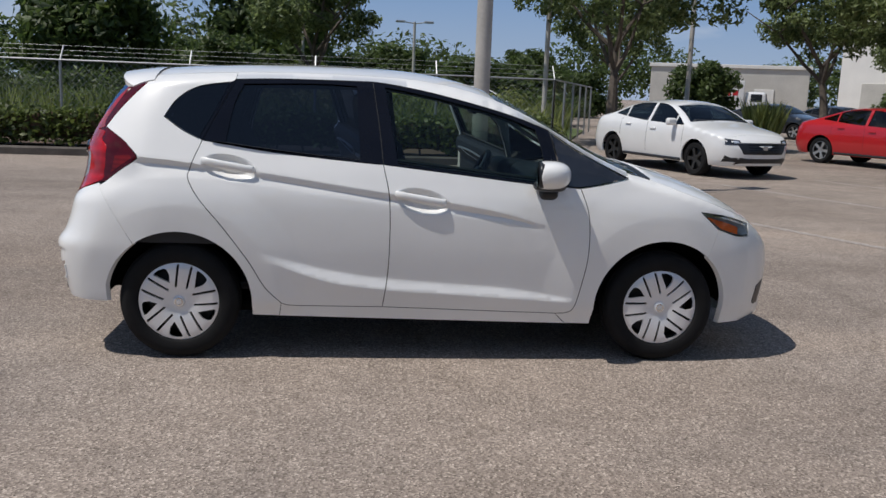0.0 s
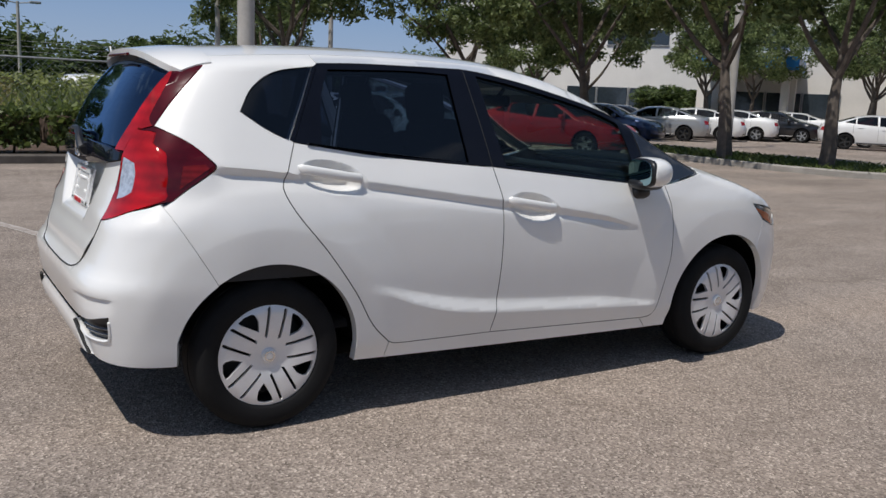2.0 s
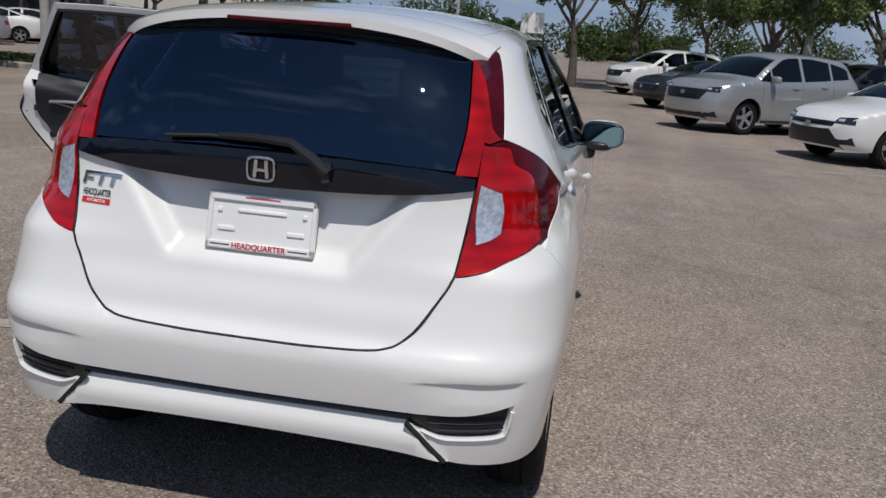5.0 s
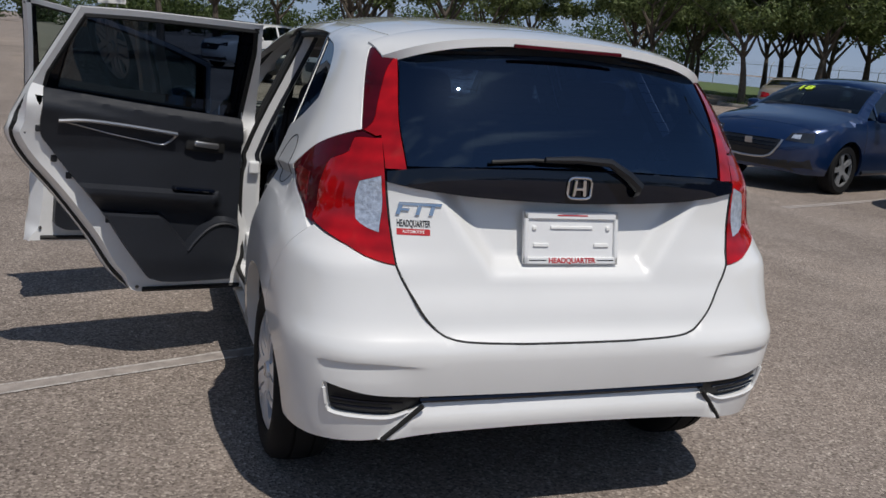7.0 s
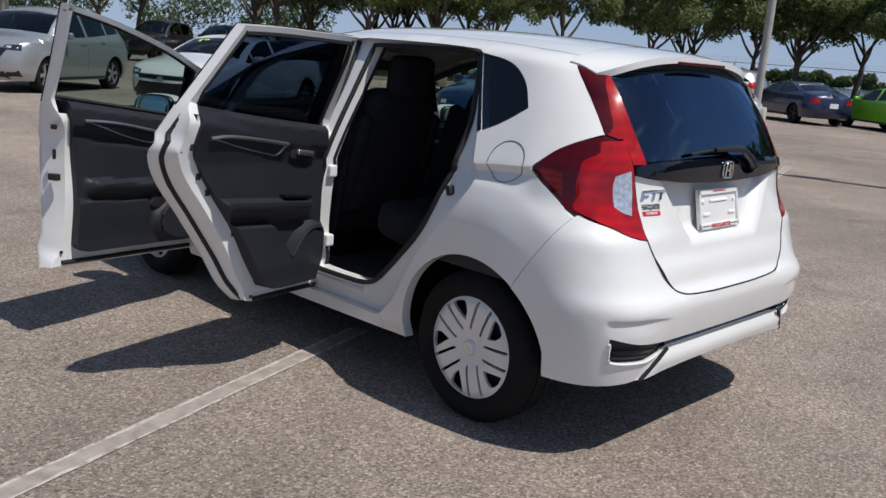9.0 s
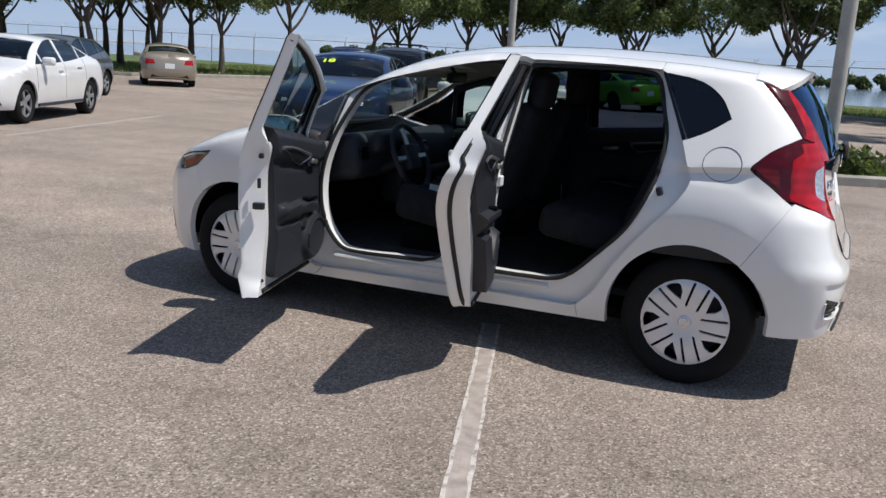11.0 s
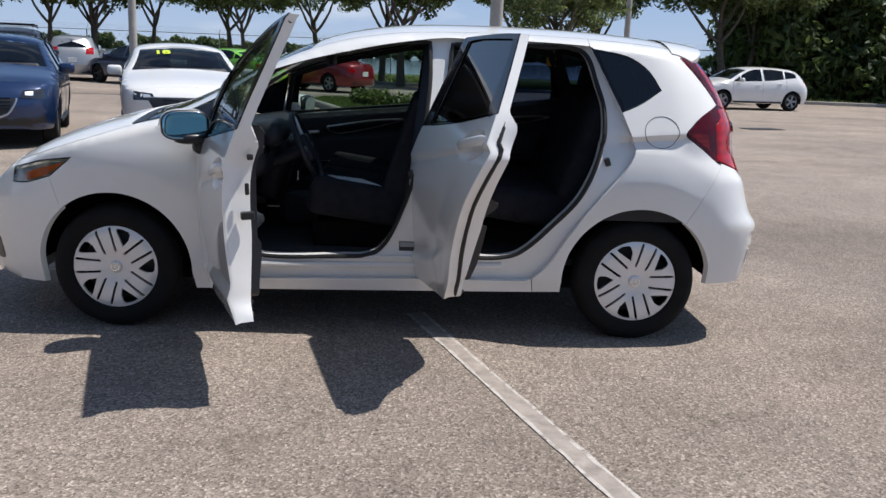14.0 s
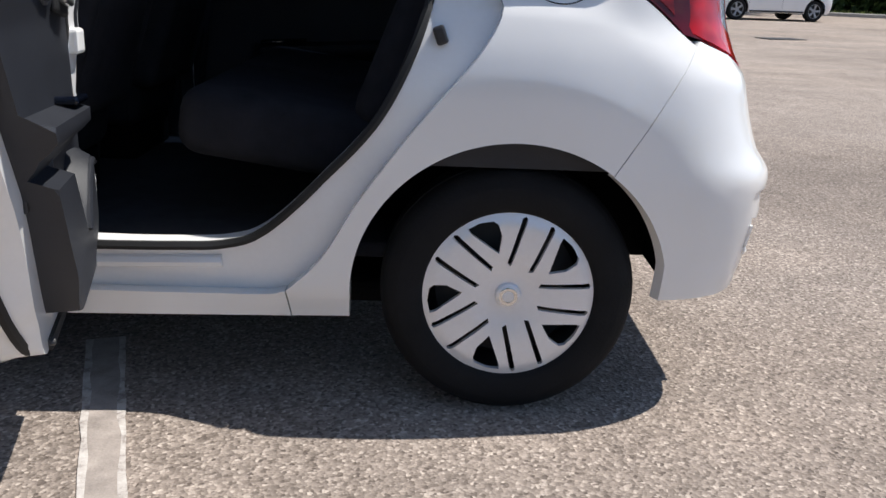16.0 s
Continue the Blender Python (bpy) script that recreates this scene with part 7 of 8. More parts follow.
# hedge bed to the north
kerb([(-30, 10.6), (-10, 11.1), (0, 11.6), (3.6, 11.8), (4.3, 12.3), (4.5, 13.2), (4.6, 16.0)], label="dark concrete kerb along the hedge bed", mat=M_DARKKERB)
sheet("planting_bed", [(-30, 10.7), (-10, 11.2), (0, 11.7), (3.6, 11.9), (4.2, 12.4), (4.4, 13.2), (4.5, 16.0), (-30, 16.0)], 0.09, M_SOIL, "brown mulch bed under the hedge", 0.1, category="planting bed")
sheet("meadow", [(-60, 16.0), (4.5, 16.0), (9.0, 30.0), (9.0, 70.0), (-60, 70.0)], 0.06, M_LAWN, "rough grass behind the fence", 0.08, category="grass")
# oak island between the aisles
ISLE = [(15.2, 17.6), (15.2, 14.3), (14.9, 11.4), (14.8, 9.0), (15.2, 7.4), (16.4, 6.4), (17.9, 6.5), (18.6, 7.6), (18.3, 10.0), (18.1, 14.0), (17.7, 17.6), (16.4, 18.3)]
kerb(ISLE + ISLE[:1])
sheet("planting_bed", ISLE, 0.10, M_SOIL, "mulched planting island under the oaks", 0.1, category="planting bed")
# narrow grass island to the south
ISLE2 = [(-0.45, -9.2), (-0.1, -9.9), (2.7, -19.3), (2.5, -20.6), (1.5, -21.2), (0.3, -20.8), (-2.9, -10.6), (-2.7, -9.4), (-1.6, -8.8)]
kerb(ISLE2 + ISLE2[:1])
sheet("grass_island", ISLE2, 0.11, M_LAWN, "grass island with kerbs in the car park", 0.1, category="grass")
# verge along the lake
kerb([(60, -27.5), (31, -28.0), (29.6, -23.6), (27.6, -22.0), (25.4, -23.0), (24.2, -34.0), (22, -44.0), (8, -45.0), (2, -38.0), (-8, -33.0), (-30, -31.0), (-60, -24)])
sheet("verge", [(60, -27.6), (31, -28.1), (29.6, -23.7), (27.6, -22.1), (25.4, -23.1), (24.2, -34.1), (22, -44.1), (8, -45.1), (2, -38.1), (-8, -33.1), (-30, -31.1), (-60, -24.1), (-80, -60), (80, -60), (80, -27.6)], 0.10, M_LAWN, "sunlit grass verge along the fence", 0.1, category="grass")
M_WATER = surface("lake_water", (0.16, 0.21, 0.25), 0.08, var=0.15, scale=0.05, bump_s=0.1, bump_scale=2.0)
sheet("lake", [(-400, -64), (400, -64), (400, -700), (-400, -700)], 0.03, M_WATER, "pale lake beyond the fence", category="water")
grate = part("drain_grate", rbox((0.9, 0.5, 0.02), pose(-8.3, -15.3, 0.005, 0, 0, 20), 0.004), M_STEEL)
tagged(grate, "dark iron storm drain grate in the asphalt", "drain", kind="thing")

# ---- planting ----
rng = np.random.default_rng(7)


def leaves(centres, radii, count, size, flat=0.75, up=0.3):
    """Leaf sprays: small bent quads scattered in clumps; returns verts and faces."""
    c = np.array(centres)
    r = np.array(radii)
    w = r ** 2
    pick = rng.choice(len(c), count, p=w / w.sum())
    d = rng.normal(size=(count, 3))
    d /= np.linalg.norm(d, axis=1)[:, None]
    rad = r[pick] * (0.30 + 0.85 * rng.random(count) ** 0.7)
    p = c[pick] + d * rad[:, None] * np.array((1, 1, flat))
    n = d * 0.6 + rng.normal(size=(count, 3)) * 0.6 + np.array((0, 0, up))
    n /= np.linalg.norm(n, axis=1)[:, None]
    a = np.cross(n, rng.normal(size=(count, 3)))
    a /= np.linalg.norm(a, axis=1)[:, None]
    b = np.cross(n, a)
    s = size * (0.6 + 0.8 * rng.random(count))[:, None]
    v = np.stack([p - a * s, p + b * s * 0.42 - n * s * 0.12, p + a * s, p - b * s * 0.42 - n * s * 0.12], 1).reshape(-1, 3)
    f = np.arange(count * 4).reshape(-1, 4)
    return v, f


def make_tree(seed, height, spread, bare, count, size, mat=None, lean=0.0, name="oak_tree", label="spreading oak tree with a bare trunk"):
    """A trunk that forks into tapering limbs inside a full, uneven crown of small leaves."""
    r = random.Random(seed)
    t = empty(name)
    tagged(t, label, "tree", "trees", "thing")
    tv, tf = [], []

    def limb(p, d, length, rad, depth, wander=0.16):
        pts, q = [p], p
        k = 5
        for i in range(k):
            d = (d + Vector((r.uniform(-1, 1), r.uniform(-1, 1), r.uniform(-0.3, 0.5))) * wander).normalized()
            q = q + d * (length / k)
            pts.append(q)
        v, f = tube_data(pts, [rad * (1 - 0.6 * i / k) for i in range(k + 1)], 8 if depth == 0 else 5)
        o = len(tv)
        tv.extend(v)
        tf.extend(tuple(i + o for i in q2) for q2 in f)
        if depth == 2:
            return
        for i in range(6 if depth == 0 else 3):
            a = 2 * math.pi * (i + r.random() * 0.7) / (6 if depth == 0 else 3)
            nd = Vector((math.cos(a), math.sin(a), (0.7 + 0.9 * r.random()) if depth == 0 else 0.5)).normalized()
            at = pts[-1] if (depth > 0 or i % 2) else pts[-2]
            limb(at, nd, ((height - bare) * (0.42 + 0.2 * r.random()) if depth == 0 else length * 0.6), rad * (0.40 if depth == 0 else 0.45), depth + 1)

    limb(Vector((0, 0, -0.1)), Vector((lean, 0, 1)), bare, 0.024 * height + 0.02, 0, 0.07)
    mesh_ob("trunk", tv, tf, M_BARK, t)
    cz, rz = bare + (height - bare) * 0.52, (height - bare) * 0.56
    cs, rs = [], []
    for _ in range(96):
        a, u = r.uniform(0, 2 * math.pi), r.uniform(-0.76, 1.0)
        k = (0.40 + 0.62 * r.random() ** 0.6) * (1 + 0.14 * math.sin(3 * a + seed) + 0.10 * math.sin(5 * a + 2 * seed))
        w = math.sqrt(max(0.05, 1 - u * u))
        cs.append((spread * w * k * math.cos(a) + lean * bare, spread * w * k * math.sin(a), cz + rz * u * (0.75 + 0.3 * r.random())))
        rs.append(spread * (0.10 + 0.13 * r.random()))
    v, f = leaves(cs, rs, count, size, 0.8)
    mesh_ob("crown", v, f, mat or M_OAK, t, smooth=False)
    return t


oak_a = make_tree(3, 7.8, 3.1, 2.9, 17000, 0.108)
oak_b = make_tree(8, 8.2, 3.4, 3.0, 17000, 0.108, lean=0.08)
oak_c = make_tree(15, 7.4, 2.9, 2.7, 15000, 0.105, lean=-0.06)
oak_a.matrix_basis = pose(15.8, 17.2, 0.1, 0, 0, 40)
oak_b.matrix_basis = pose(15.7, 11.5, 0.1, 0, 0, 100)
oak_c.matrix_basis = pose(15.9, 8.7, 0.1)
OAKS = (oak_a, oak_b, oak_c)


def plant(ob, x, y, turn, k=1.0, kz=None):
    return copy_thing(ob, pose(x, y, 0.05, 0, 0, turn) @ Matrix.Diagonal((k, k, kz or k, 1)))


for i, (x, y, k) in enumerate(((15.8, 23.7, 0.95), (7.4, 20.8, 0.95), (21.6, 23.9, 0.9), (27.2, 35.0, 0.9), (39.6, 23.0, 0.9), (46.5, 20.5, 0.95), (48.0, 28.0, 1.1), (52.0, 24.5, 1.15), (56.5, 21.0, 1.15), (34.0, 28.5, 0.9), (43.0, 33.0, 0.9), (12.0, 36.0, 1.0), (-1.9, 25.2, 0.85))):
    plant(OAKS[i % 3], x, y, 73 * i + 10, k)
# along the lake fence and over the second row
for i in range(24):
    x = 52 - 3.1 * i + 1.2 * math.sin(i * 2.3)
    plant(OAKS[(i * 2 + 1) % 3], x, (-33.0 if x > 27 else -47.0 if x > 4 else -37.0) - 2.0 * math.sin(i * 1.7), 51 * i, 1.06 + 0.16 * math.sin(i * 3.1), 1.06)
for i, (x, y, k) in enumerate(((31.0, 0.5, 0.95), (36.5, -2.0, 1.0), (30.5, -10.5, 1.0), (37.5, -9.0, 1.0), (34.0, -22.5, 1.0), (40.0, -25.0, 1.1), (26, -5.8, 0.75), (33.5, -7.0, 0.85), (40, -16, 0.95), (27.7, -23.2, 0.9), (27.2, -26.6, 1.0), (26.6, -30.2, 0.9), (25.6, -34.5, 1.05), (30.5, -30.0, 1.0), (35.0, -31.0, 1.1), (23.8, -40.0, 1.0), (18.5, -47.5, 1.1), (46, -6, 1.0), (46, -21, 1.0), (55, -12, 1.1), (-4.5, -22.5, 0.7))):
    plant(OAKS[i % 3], x, y, 29 * i + 5, k)


def make_bush(seed, w, h, count, size, mat, name, label):
    r = random.Random(seed)
    t = tagged(empty(name), label, "tree", "far trees", "thing")
    cs = [(r.uniform(-w, w) * 0.6, r.uniform(-w, w) * 0.6, h * (0.12 + 0.75 * r.random())) for _ in range(26)]
    rs = [w * r.uniform(0.22, 0.42) * (1.15 - 0.5 * c[2] / h) for c in cs]
    mesh_ob("trunk", *tube_data([(0, 0, 0), (0.1, 0, h * 0.3), (0, 0.1, h * 0.6)], [0.16, 0.12, 0.06], 7), M_BARK, t)
    v, f = leaves(cs, rs, count, size, 0.95)
    v[:, 2] = np.maximum(v[:, 2], 0.05)
    mesh_ob("crown", v, f, mat, t, smooth=False)
    return t


wood_a = make_bush(2, 3.6, 6.4, 9500, 0.25, M_WOOD, "woodland_tree", "dense green woodland tree behind the fence")
wood_b = make_bush(5, 4.2, 7.6, 10000, 0.26, M_WOOD, "woodland_tree", "tall green woodland tree behind the fence")
wood_a.matrix_basis = pose(-12, 34, 0)
wood_b.matrix_basis = pose(-5, 42, 0)
for i in (*range(15), *range(18, 22)):
    plant((wood_a, wood_b)[i % 2], -42 + 4.4 * i * (1 if i < 14 else 0.98), 44 + 8 * math.sin(i * 2.1) + (4 if i > 11 else 0), 37 * i, 0.75 + 0.22 * math.sin(i * 1.3), 0.55 + 0.14 * math.sin(i * 2.7))
for i in range(14):
    plant((wood_b, wood_a)[i % 2], -18.8 - 3.0 * (i % 7) + 1.1 * math.sin(i), -36.5 - 5 * (i // 7) - 1.5 * math.sin(i * 2.2), 61 * i, 0.9, 1.0)
for i in range(9):
    plant(wood_a, 105 + 8 * i, 66 - 11 * i + 9 * math.sin(i), 83 * i, 1.1, 0.9)


def far_woods(name, pts, h, label, per=700, size=0.30):
    """A distant band of woodland, past telling its trees apart."""
    cs, rs = [], []
    for (x0, y0), (x1, y1) in zip(pts, pts[1:]):
        n = int(math.hypot(x1 - x0, y1 - y0) / 3.5)
        for i in range(n):
            u = (i + rng.random()) / n
            cs.append((x0 + (x1 - x0) * u, y0 + (y1 - y0) * u + rng.normal() * 2, h * (0.25 + 0.55 * rng.random())))
            rs.append(h * (0.35 + 0.2 * rng.random()))
    v, f = leaves(cs, rs, len(cs) * per, size, 0.8)
    v[:, 2] = np.maximum(v[:, 2], 0.0)
    return tagged(mesh_ob(name, v, f, M_WOOD, smooth=False), label, "woods", kind="stuff")


far_woods("far_woods", [(-260, -400), (260, -400)], 6.0, "far wooded shore across the lake", 420, 1.0)
far_woods("far_woods", [(-140, -40), (-70, -75), (-60, -120)], 9.0, "dark woods at the end of the lot")
far_woods("far_woods", [(-120, 20), (-70, 55), (-20, 68), (30, 80), (80, 70), (120, 20), (130, -40), (100, -75)], 7.0, "green woods round the lot")


def hedge(x0, y0, x1, y1, h, depth, count):
    """A clipped hedge: a leafy box with an uneven face over dark stems."""
    L = math.hypot(x1 - x0, y1 - y0)
    a = math.atan2(y1 - y0, x1 - x0)
    u, w, q = rng.random(count) * L, (rng.random(count) - 0.5), rng.random(count)
    face = rng.random(count)
    top = face < 0.35
    zz = np.where(top, h * (1.0 + 0.05 * rng.normal(size=count)), h * (0.28 + 0.72 * q))
    ww = np.where(top, w * depth, np.sign(w) * depth * (0.5 + 0.06 * rng.normal(size=count)))
    zz = zz + 0.06 * np.sin(u * 1.9) + 0.04 * np.sin(u * 5.3)
    ww = ww + 0.07 * np.sin(u * 2.7 + 1) * np.sign(ww)
    p = np.stack([x0 + u * math.cos(a) - ww * math.sin(a), y0 + u * math.sin(a) + ww * math.cos(a), zz], 1)
    n = rng.normal(size=(count, 3)) * 0.7 + np.array((0, -0.3, 0.5))
    n /= np.linalg.norm(n, axis=1)[:, None]
    b = np.cross(n, rng.normal(size=(count, 3)))
    b /= np.linalg.norm(b, axis=1)[:, None]
    c = np.cross(n, b)
    s = 0.055 * (0.6 + 0.8 * rng.random(count))[:, None]
    v = np.stack([p - b * s, p + c * s * 0.6, p + b * s, p - c * s * 0.6], 1).reshape(-1, 3)
    t = tagged(empty("hedge"), "clipped dark green hedge above a mulch bed", "hedge", kind="thing")
    mesh_ob("foliage", v, np.arange(count * 4).reshape(-1, 4), M_HEDGE, t, smooth=False)
    # a solid box in the mulch colour fills the hedge behind its leaves
    cm = Matrix.Translation(((x0 + x1) / 2, (y0 + y1) / 2, h * 0.62)) @ Matrix.Rotation(a, 4, "Z")
    part("inner_block", rbox((L - 0.1, depth * 0.72, h * 0.62), cm, 0.08), M_SOIL, t)
    for i in range(int(L / 0.55)):
        x = (i + 0.5) * 0.55
        bx, by = x0 + x * math.cos(a), y0 + x * math.sin(a)
        tube("stem", [(bx, by, 0.05), (bx + 0.05 * math.sin(i * 3), by, 0.3), (bx + 0.1 * math.sin(i * 7), by + 0.05, 0.6)], 0.022, M_BARK, t, n=4)
    return t


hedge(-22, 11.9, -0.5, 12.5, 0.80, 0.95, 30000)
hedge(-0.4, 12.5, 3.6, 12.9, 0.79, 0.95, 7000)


def tufts(name, outline, count, h, mat, label, w=0.012, lean=0.35, z0=0.08):
    """Blades of grass strewn over an outline."""
    a = np.array(outline)
    lo, hi = a.min(0), a.max(0)
    p = lo + rng.random((count * 3, 2)) * (hi - lo)
    p = p[inside(p, outline)][:count]
    n = len(p)
    ang = rng.random(n) * 2 * math.pi
    hh = h * (0.5 + 0.8 * rng.random(n))
    d = np.stack([np.cos(ang), np.sin(ang)], 1)
    l2 = rng.normal(size=(n, 2)) * lean * hh[:, None]
    z = np.full(n, z0)
    v = np.stack([np.column_stack([p - d * w, z]), np.column_stack([p + d * w, z]), np.column_stack([p + l2 * 0.4 + d * w * 0.7, z + hh * 0.6]), np.column_stack([p + l2, z + hh])], 1).reshape(-1, 3)
    return tagged(mesh_ob(name, v, np.arange(n * 4).reshape(-1, 4), mat, smooth=False), label, "grass", kind="stuff")


tufts("grass_tufts", ISLE2, 26000, 0.10, M_GRASS, "short green grass on the island", 0.010)
tufts("grass_tufts", [(32, -28.3), (29.4, -23.9), (27.6, -22.3), (25.6, -23.3), (24.4, -34.3), (22, -44.4), (8, -45.4), (2, -38.4), (-8, -33.3), (-30, -31.4), (-30, -42), (0, -50), (40, -50), (40, -28.3)], 26000, 0.16, M_TALLGRASS, "sunlit verge grass", 0.03)
tufts("tall_grass", [(-30, 16.5), (4.2, 16.5), (8.5, 30), (-30, 30)], 22000, 0.95, M_TALLGRASS, "tall yellow-green grass behind the fence", 0.03, 0.2)
for mat, x0, x1, label in ((M_WOOD, -14.0, -5.0, "dark green scrub behind the fence"), (M_DRYWEED, -5.5, 0.2, "sunlit dry tan and green weeds behind the fence"), (M_TALLGRASS, 0.0, 5.0, "bright green weeds behind the fence")):
    n = int(7 * (x1 - x0))
    weed_c = [(x, y, 0.12 + 0.16 * (y - 17.5) + 0.25 * rng.random()) for x, y in zip(rng.uniform(x0, x1, n), rng.uniform(17.5, 23.5, n))]
    wv, wf = leaves(weed_c, [0.50 + 0.3 * rng.random() for _ in weed_c], 260 * n, 0.10, 0.8, 0.8)
    wv[:, 2] = np.maximum(wv[:, 2], 0.06)
    tagged(mesh_ob("weed_bank", wv, wf, mat, smooth=False), label, "weeds", kind="stuff")
tufts("ground_cover", ISLE, 4500, 0.14, M_HEDGE, "low green ground cover on the oak island", 0.03, 0.8)
for k, (x, y, hh) in enumerate(((11.6, 19.6, 1.15),)):
    tufts("grass_clump", [(x + 0.4 * math.cos(a), y + 0.4 * math.sin(a)) for a in np.linspace(0, 6.28, 12)], 900, hh, M_TALLGRASS, "tall yellow-green ornamental grass clump", 0.014, 0.18)
for k, (x, y) in enumerate(((-1.9, -9.6), (-1.3, -11.2), (0.2, -15.0), (0.9, -17.5))):
    v, f = leaves([(x + 0.3 * math.sin(i * 2), y + 0.3 * math.cos(i * 2), 0.32) for i in range(5)], [0.28] * 5, 700, 0.07, 0.7)
    tagged(mesh_ob("low_shrub", v, f, M_HEDGE, smooth=False), "low green shrub on the grass island", "shrub", "low shrubs", "thing")

# ---- fences, poles ----


def fence(pts, h, label, arms=True, gap=3.0, lattice=0.16):
    """A chain-link fence: posts, rails, woven wire and strands on slanting arms."""
    t = tagged(empty("chain_link_fence"), label, "fence", kind="thing")
    for (x0, y0), (x1, y1) in zip(pts, pts[1:]):
        L = math.hypot(x1 - x0, y1 - y0)
        ux, uy = (x1 - x0) / L, (y1 - y0) / L
        n = max(1, round(L / gap))
        for i in range(n + 1):
            x, y = x0 + ux * L * i / n, y0 + uy * L * i / n
            tube("post", [(x, y, 0), (x, y, h)], 0.035, M_GALV, t, n=7)
            if arms:
                tube("arm", [(x, y, h), (x - uy * 0.3, y + ux * 0.3, h + 0.34)], 0.02, M_GALV, t, n=5)
        tube("top_rail", [(x0, y0, h), (x1, y1, h)], 0.024, M_GALV, t, n=6)
        for k in range(3 if arms else 0):
            o = 0.1 * (k + 1)
            tube("strand", [(x0 - uy * o, y0 + ux * o, h + 0.113 * (k + 1)), (x1 - uy * o, y1 + ux * o, h + 0.113 * (k + 1))], 0.0035, M_GALV, t, n=4)
        v, f = [], []
        m = int((L + h) / lattice)
        for sgn in (1, -1):
            for i in range(m):
                a0 = i * lattice - (h if sgn > 0 else 0)
                a, b = (a0, a0 + h)
                za, zb = (0, h) if sgn > 0 else (h, 0)
                if a < 0:
                    za, a = za + (-a) * (1 if za == 0 else -1), 0.0
                if b > L:
                    zb, b = zb - (b - L) * (1 if zb == h else -1), L
                if b - a < 0.05:
                    continue
                w = 0.0035
                o = len(v)
                v += [(x0 + ux * a, y0 + uy * a, za - w), (x0 + ux * b, y0 + uy * b, zb - w), (x0 + ux * b, y0 + uy * b, zb + w), (x0 + ux * a, y0 + uy * a, za + w)]
                f.append((o, o + 1, o + 2, o + 3))
        mesh_ob("woven_wire", v, f, M_GALV, t, smooth=False)["kind"] = "stuff"
    return t


fence([(-40, 16.2), (4.6, 16.6)], 1.80, "galvanised chain-link fence with barbed strands")
fence([(4.6, 16.6), (9.2, 30.0)], 1.80, "chain-link fence along the rough grass", False)
fence([(70, -52), (4, -52), (-4, -43), (-70, -43)], 2.3, "chain-link fence along the lake", True, 4.0, 0.45)


def lamp_post(x, y, h, r, label, heads=1, turn=0.0, base=True, square=False):
    t = tagged(empty("lamp_post", pose(x, y, 0, 0, 0, turn)), label, "lamp post", "lamp posts", "thing")
    tube("pole", [(0, 0, 0), (0, 0, h * 0.5), (0, 0, h)], [r, r * 0.92, r * 0.75], M_CONCRETE, t, n=4 if square else 14)
    if base:
        mesh_ob("footing", *lathe([(0.0, 0.62), (0.27, 0.62), (0.30, 0.58), (0.30, 0.0)], 24, "z"), M_CONCRETE, t)
    for i in range(heads):
        s = 1 if i == 0 else -1
        tube("arm", [(0, 0, h - 0.1), (s * 0.6, 0, h - 0.02)], 0.035, M_GALV, t)
        part("lamp_head", rbox((0.55, 0.34, 0.12), pose(s * 0.85, 0, h), 0.03), M_GALV, t)
    return t


lamp_post(1.4, 7.2, 8.5, 0.115, "square concrete lamp post standing in the lot", 2, 30)
lamp_post(5.3, 20.9, 8.0, 0.075, "slim concrete lamp post behind the fence")
lamp_post(15.5, 35.8, 9.0, 0.12, "concrete lamp post by the far row")
lamp_post(3.1, 47.8, 5.4, 0.10, "lamp post with a double head beyond the trees", 2)
lamp_post(-3.0, 40.0, 4.6, 0.09, "short lamp post behind the fence", 1)
lamp_post(23.4, 18.0, 8.0, 0.16, "concrete lamp post on the oak island", 1, 40, False)
lamp_post(70.0, 12.0, 8.0, 0.12, "lamp post down the drive", 2, 60)
lamp_post(-1.55, -10.8, 8.5, 0.12, "square concrete lamp post on the grass island", 2, 20, False)
lamp_post(7.8, -20.5, 8.5, 0.115, "round concrete lamp post between rows", 2, 70)
lamp_post(-7.6, -26.5, 8.5, 0.11, "concrete lamp post near the verge", 1, 10)
lamp_post(27.0, -7.2, 8.5, 0.13, "concrete lamp post in the second row", 2, 45)
for k, (x, y) in enumerate(((30, 2.0), (31.2, 2.4))):
    t = tagged(empty("road_sign", pose(x, y, 0, 0, 0, -10)), "small white sign on a post", "sign", "road signs", "thing")
    tube("post", [(0, 0, 0), (0, 0, 2.2)], 0.03, M_GALV, t)
    part("sign_board", rbox((0.03, 0.6, 0.75), pose(-0.03, 0, 2.3), 0.01), M_PAPER, t)

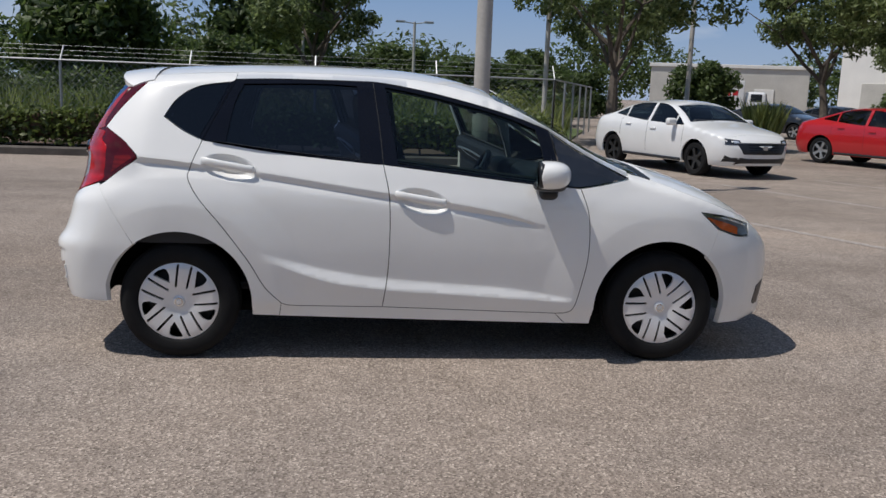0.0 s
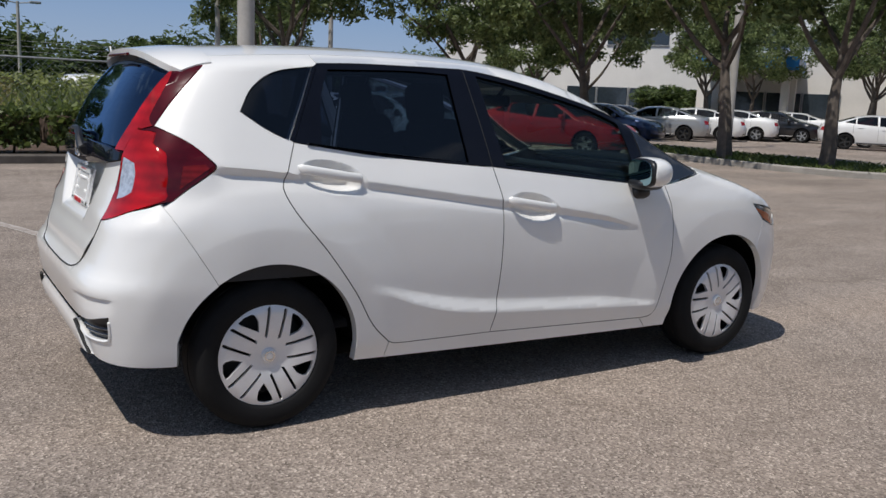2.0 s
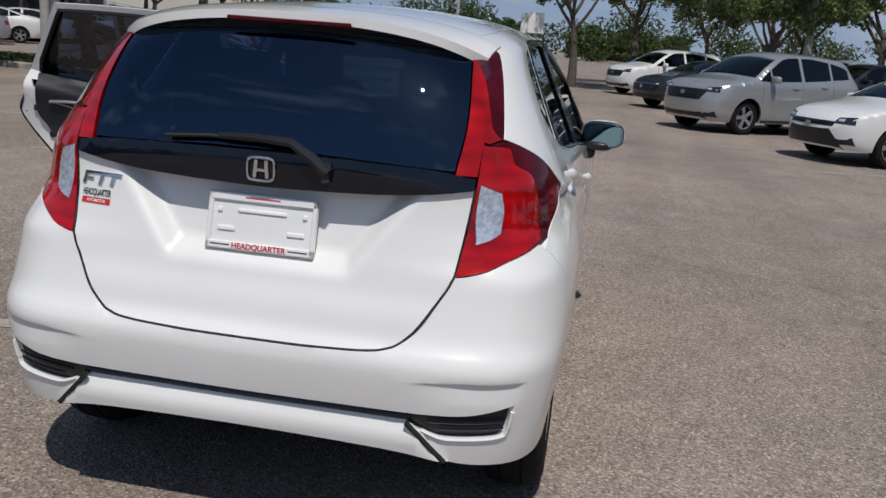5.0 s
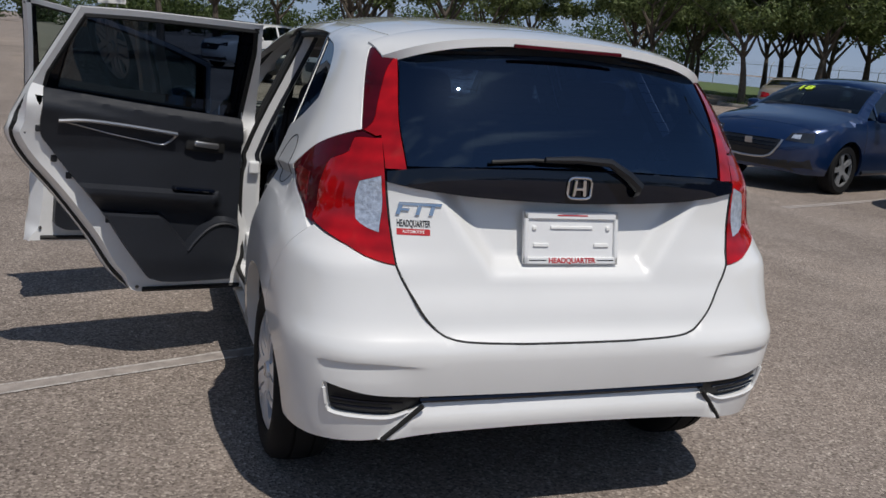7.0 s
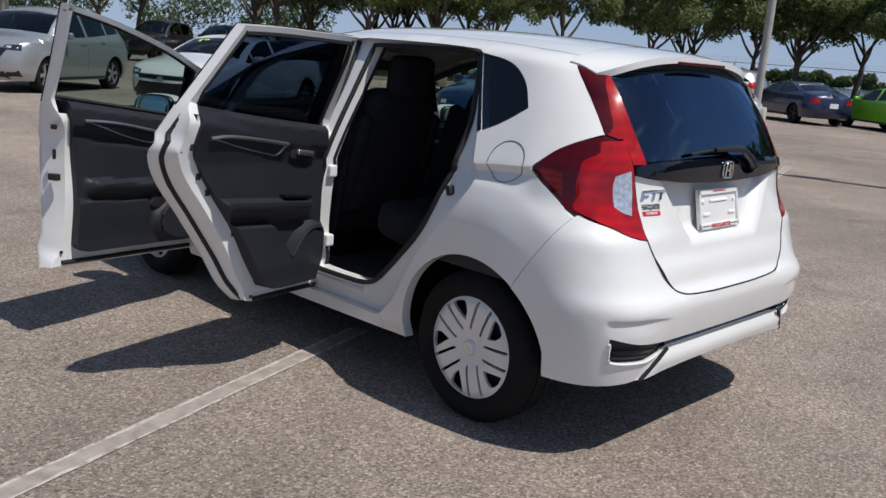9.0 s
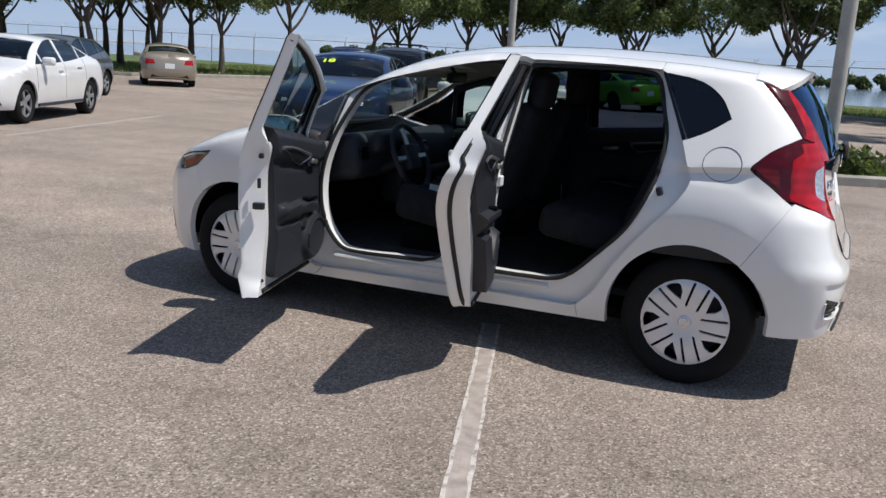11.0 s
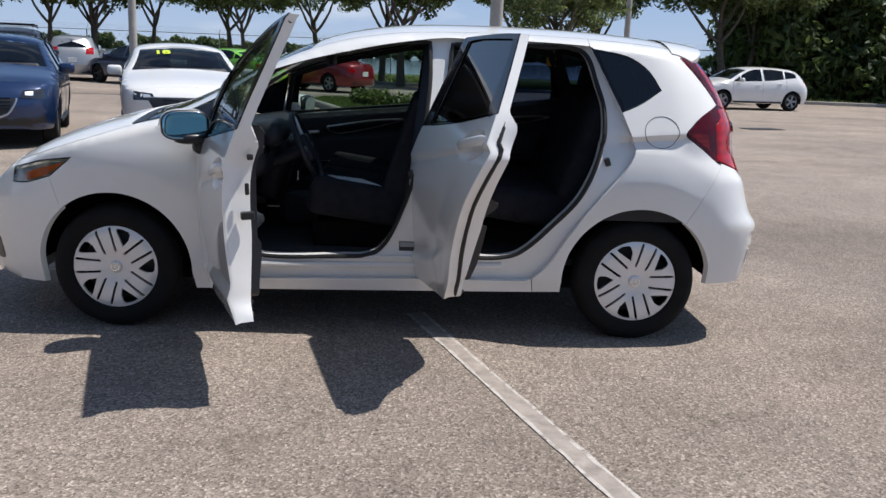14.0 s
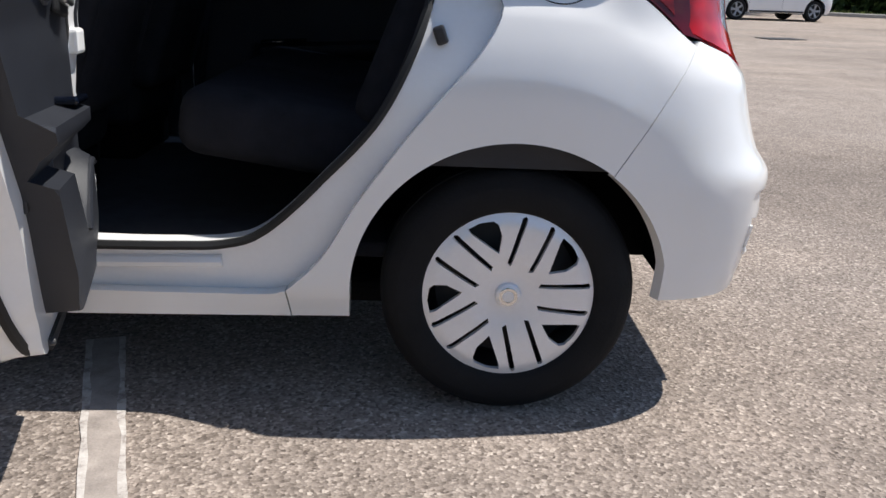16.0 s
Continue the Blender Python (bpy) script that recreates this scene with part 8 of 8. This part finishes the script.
# ---- showroom building ----
F0, F1 = Vector((37, 60)), Vector((60, 25))
FD = (F1 - F0).normalized()
FN = Vector((-FD.y, FD.x)) * -1
BL = (F1 - F0).length
BM = Matrix(((FD.x, -FN.x, 0, F0.x), (FD.y, -FN.y, 0, F0.y), (0, 0, 1, 0), (0, 0, 0, 1)))
showroom = tagged(empty("showroom_building", BM), "long white showroom with dark windows and a blue canopy", "building", kind="thing")
part("wall", rbox((BL, 14, 9.6), pose(BL / 2, 7, 4.8), 0.05), M_RENDER, showroom)
part("parapet", rbox((BL + 0.3, 14.3, 0.35), pose(BL / 2, 7, 9.7), 0.05), M_RENDER, showroom)
for i in range(9):
    w = part("window", rbox((1.9, 0.10, 1.1), pose(12.0 + 2.8 * i, -0.03, 6.6), 0.02), M_WINDOWWALL, showroom)
    part("window_frame", rbox((2.05, 0.06, 0.08), pose(12.0 + 2.8 * i, -0.06, 6.0), 0.01), M_GALV, w)
for i in range(8):
    w = part("shop_window", rbox((2.3, 0.12, 2.6), pose(12.0 + 2.5 * i, -0.04, 1.5), 0.02), M_WINDOWWALL, showroom)
    part("mullion", rbox((0.08, 0.16, 2.7), pose(13.25 + 2.5 * i, -0.05, 1.5), 0.01), M_GALV, w)
part("loading_door", rbox((3.2, 0.1, 3.2), pose(3.4, -0.04, 1.6), 0.02), M_GREYWALL, showroom)
canopy = part("canopy", rbox((6.6, 8.0, 0.9), pose(25.0, -4.1, 4.5), 0.04), M_BLUE, showroom, "bright blue canopy fascia")
part("canopy_soffit", rbox((6.4, 7.8, 0.08), pose(25.0, -4.1, 4.01), 0.01), M_RENDER, showroom)
for a in (22.4, 27.6):
    for b in (-0.8, -7.6):
        part("column", rbox((0.5, 0.5, 4.0), pose(a, b, 2.0), 0.04), M_RENDER, showroom)
annex = tagged(empty("warehouse", pose(31.5, 68, 0, 0, 0, -24)), "pale grey warehouse wall with a light doorway", "building", kind="thing")
part("wall", rbox((13, 9, 4.4), pose(0, 4.5, 2.2), 0.05), M_GREYWALL, annex)
part("doorway", rbox((1.6, 0.1, 2.6), pose(3.0, -0.05, 1.3), 0.02), M_RENDER, annex)
part("roof_edge", rbox((13.3, 9.3, 0.3), pose(0, 4.5, 4.45), 0.03), M_RENDER, annex)
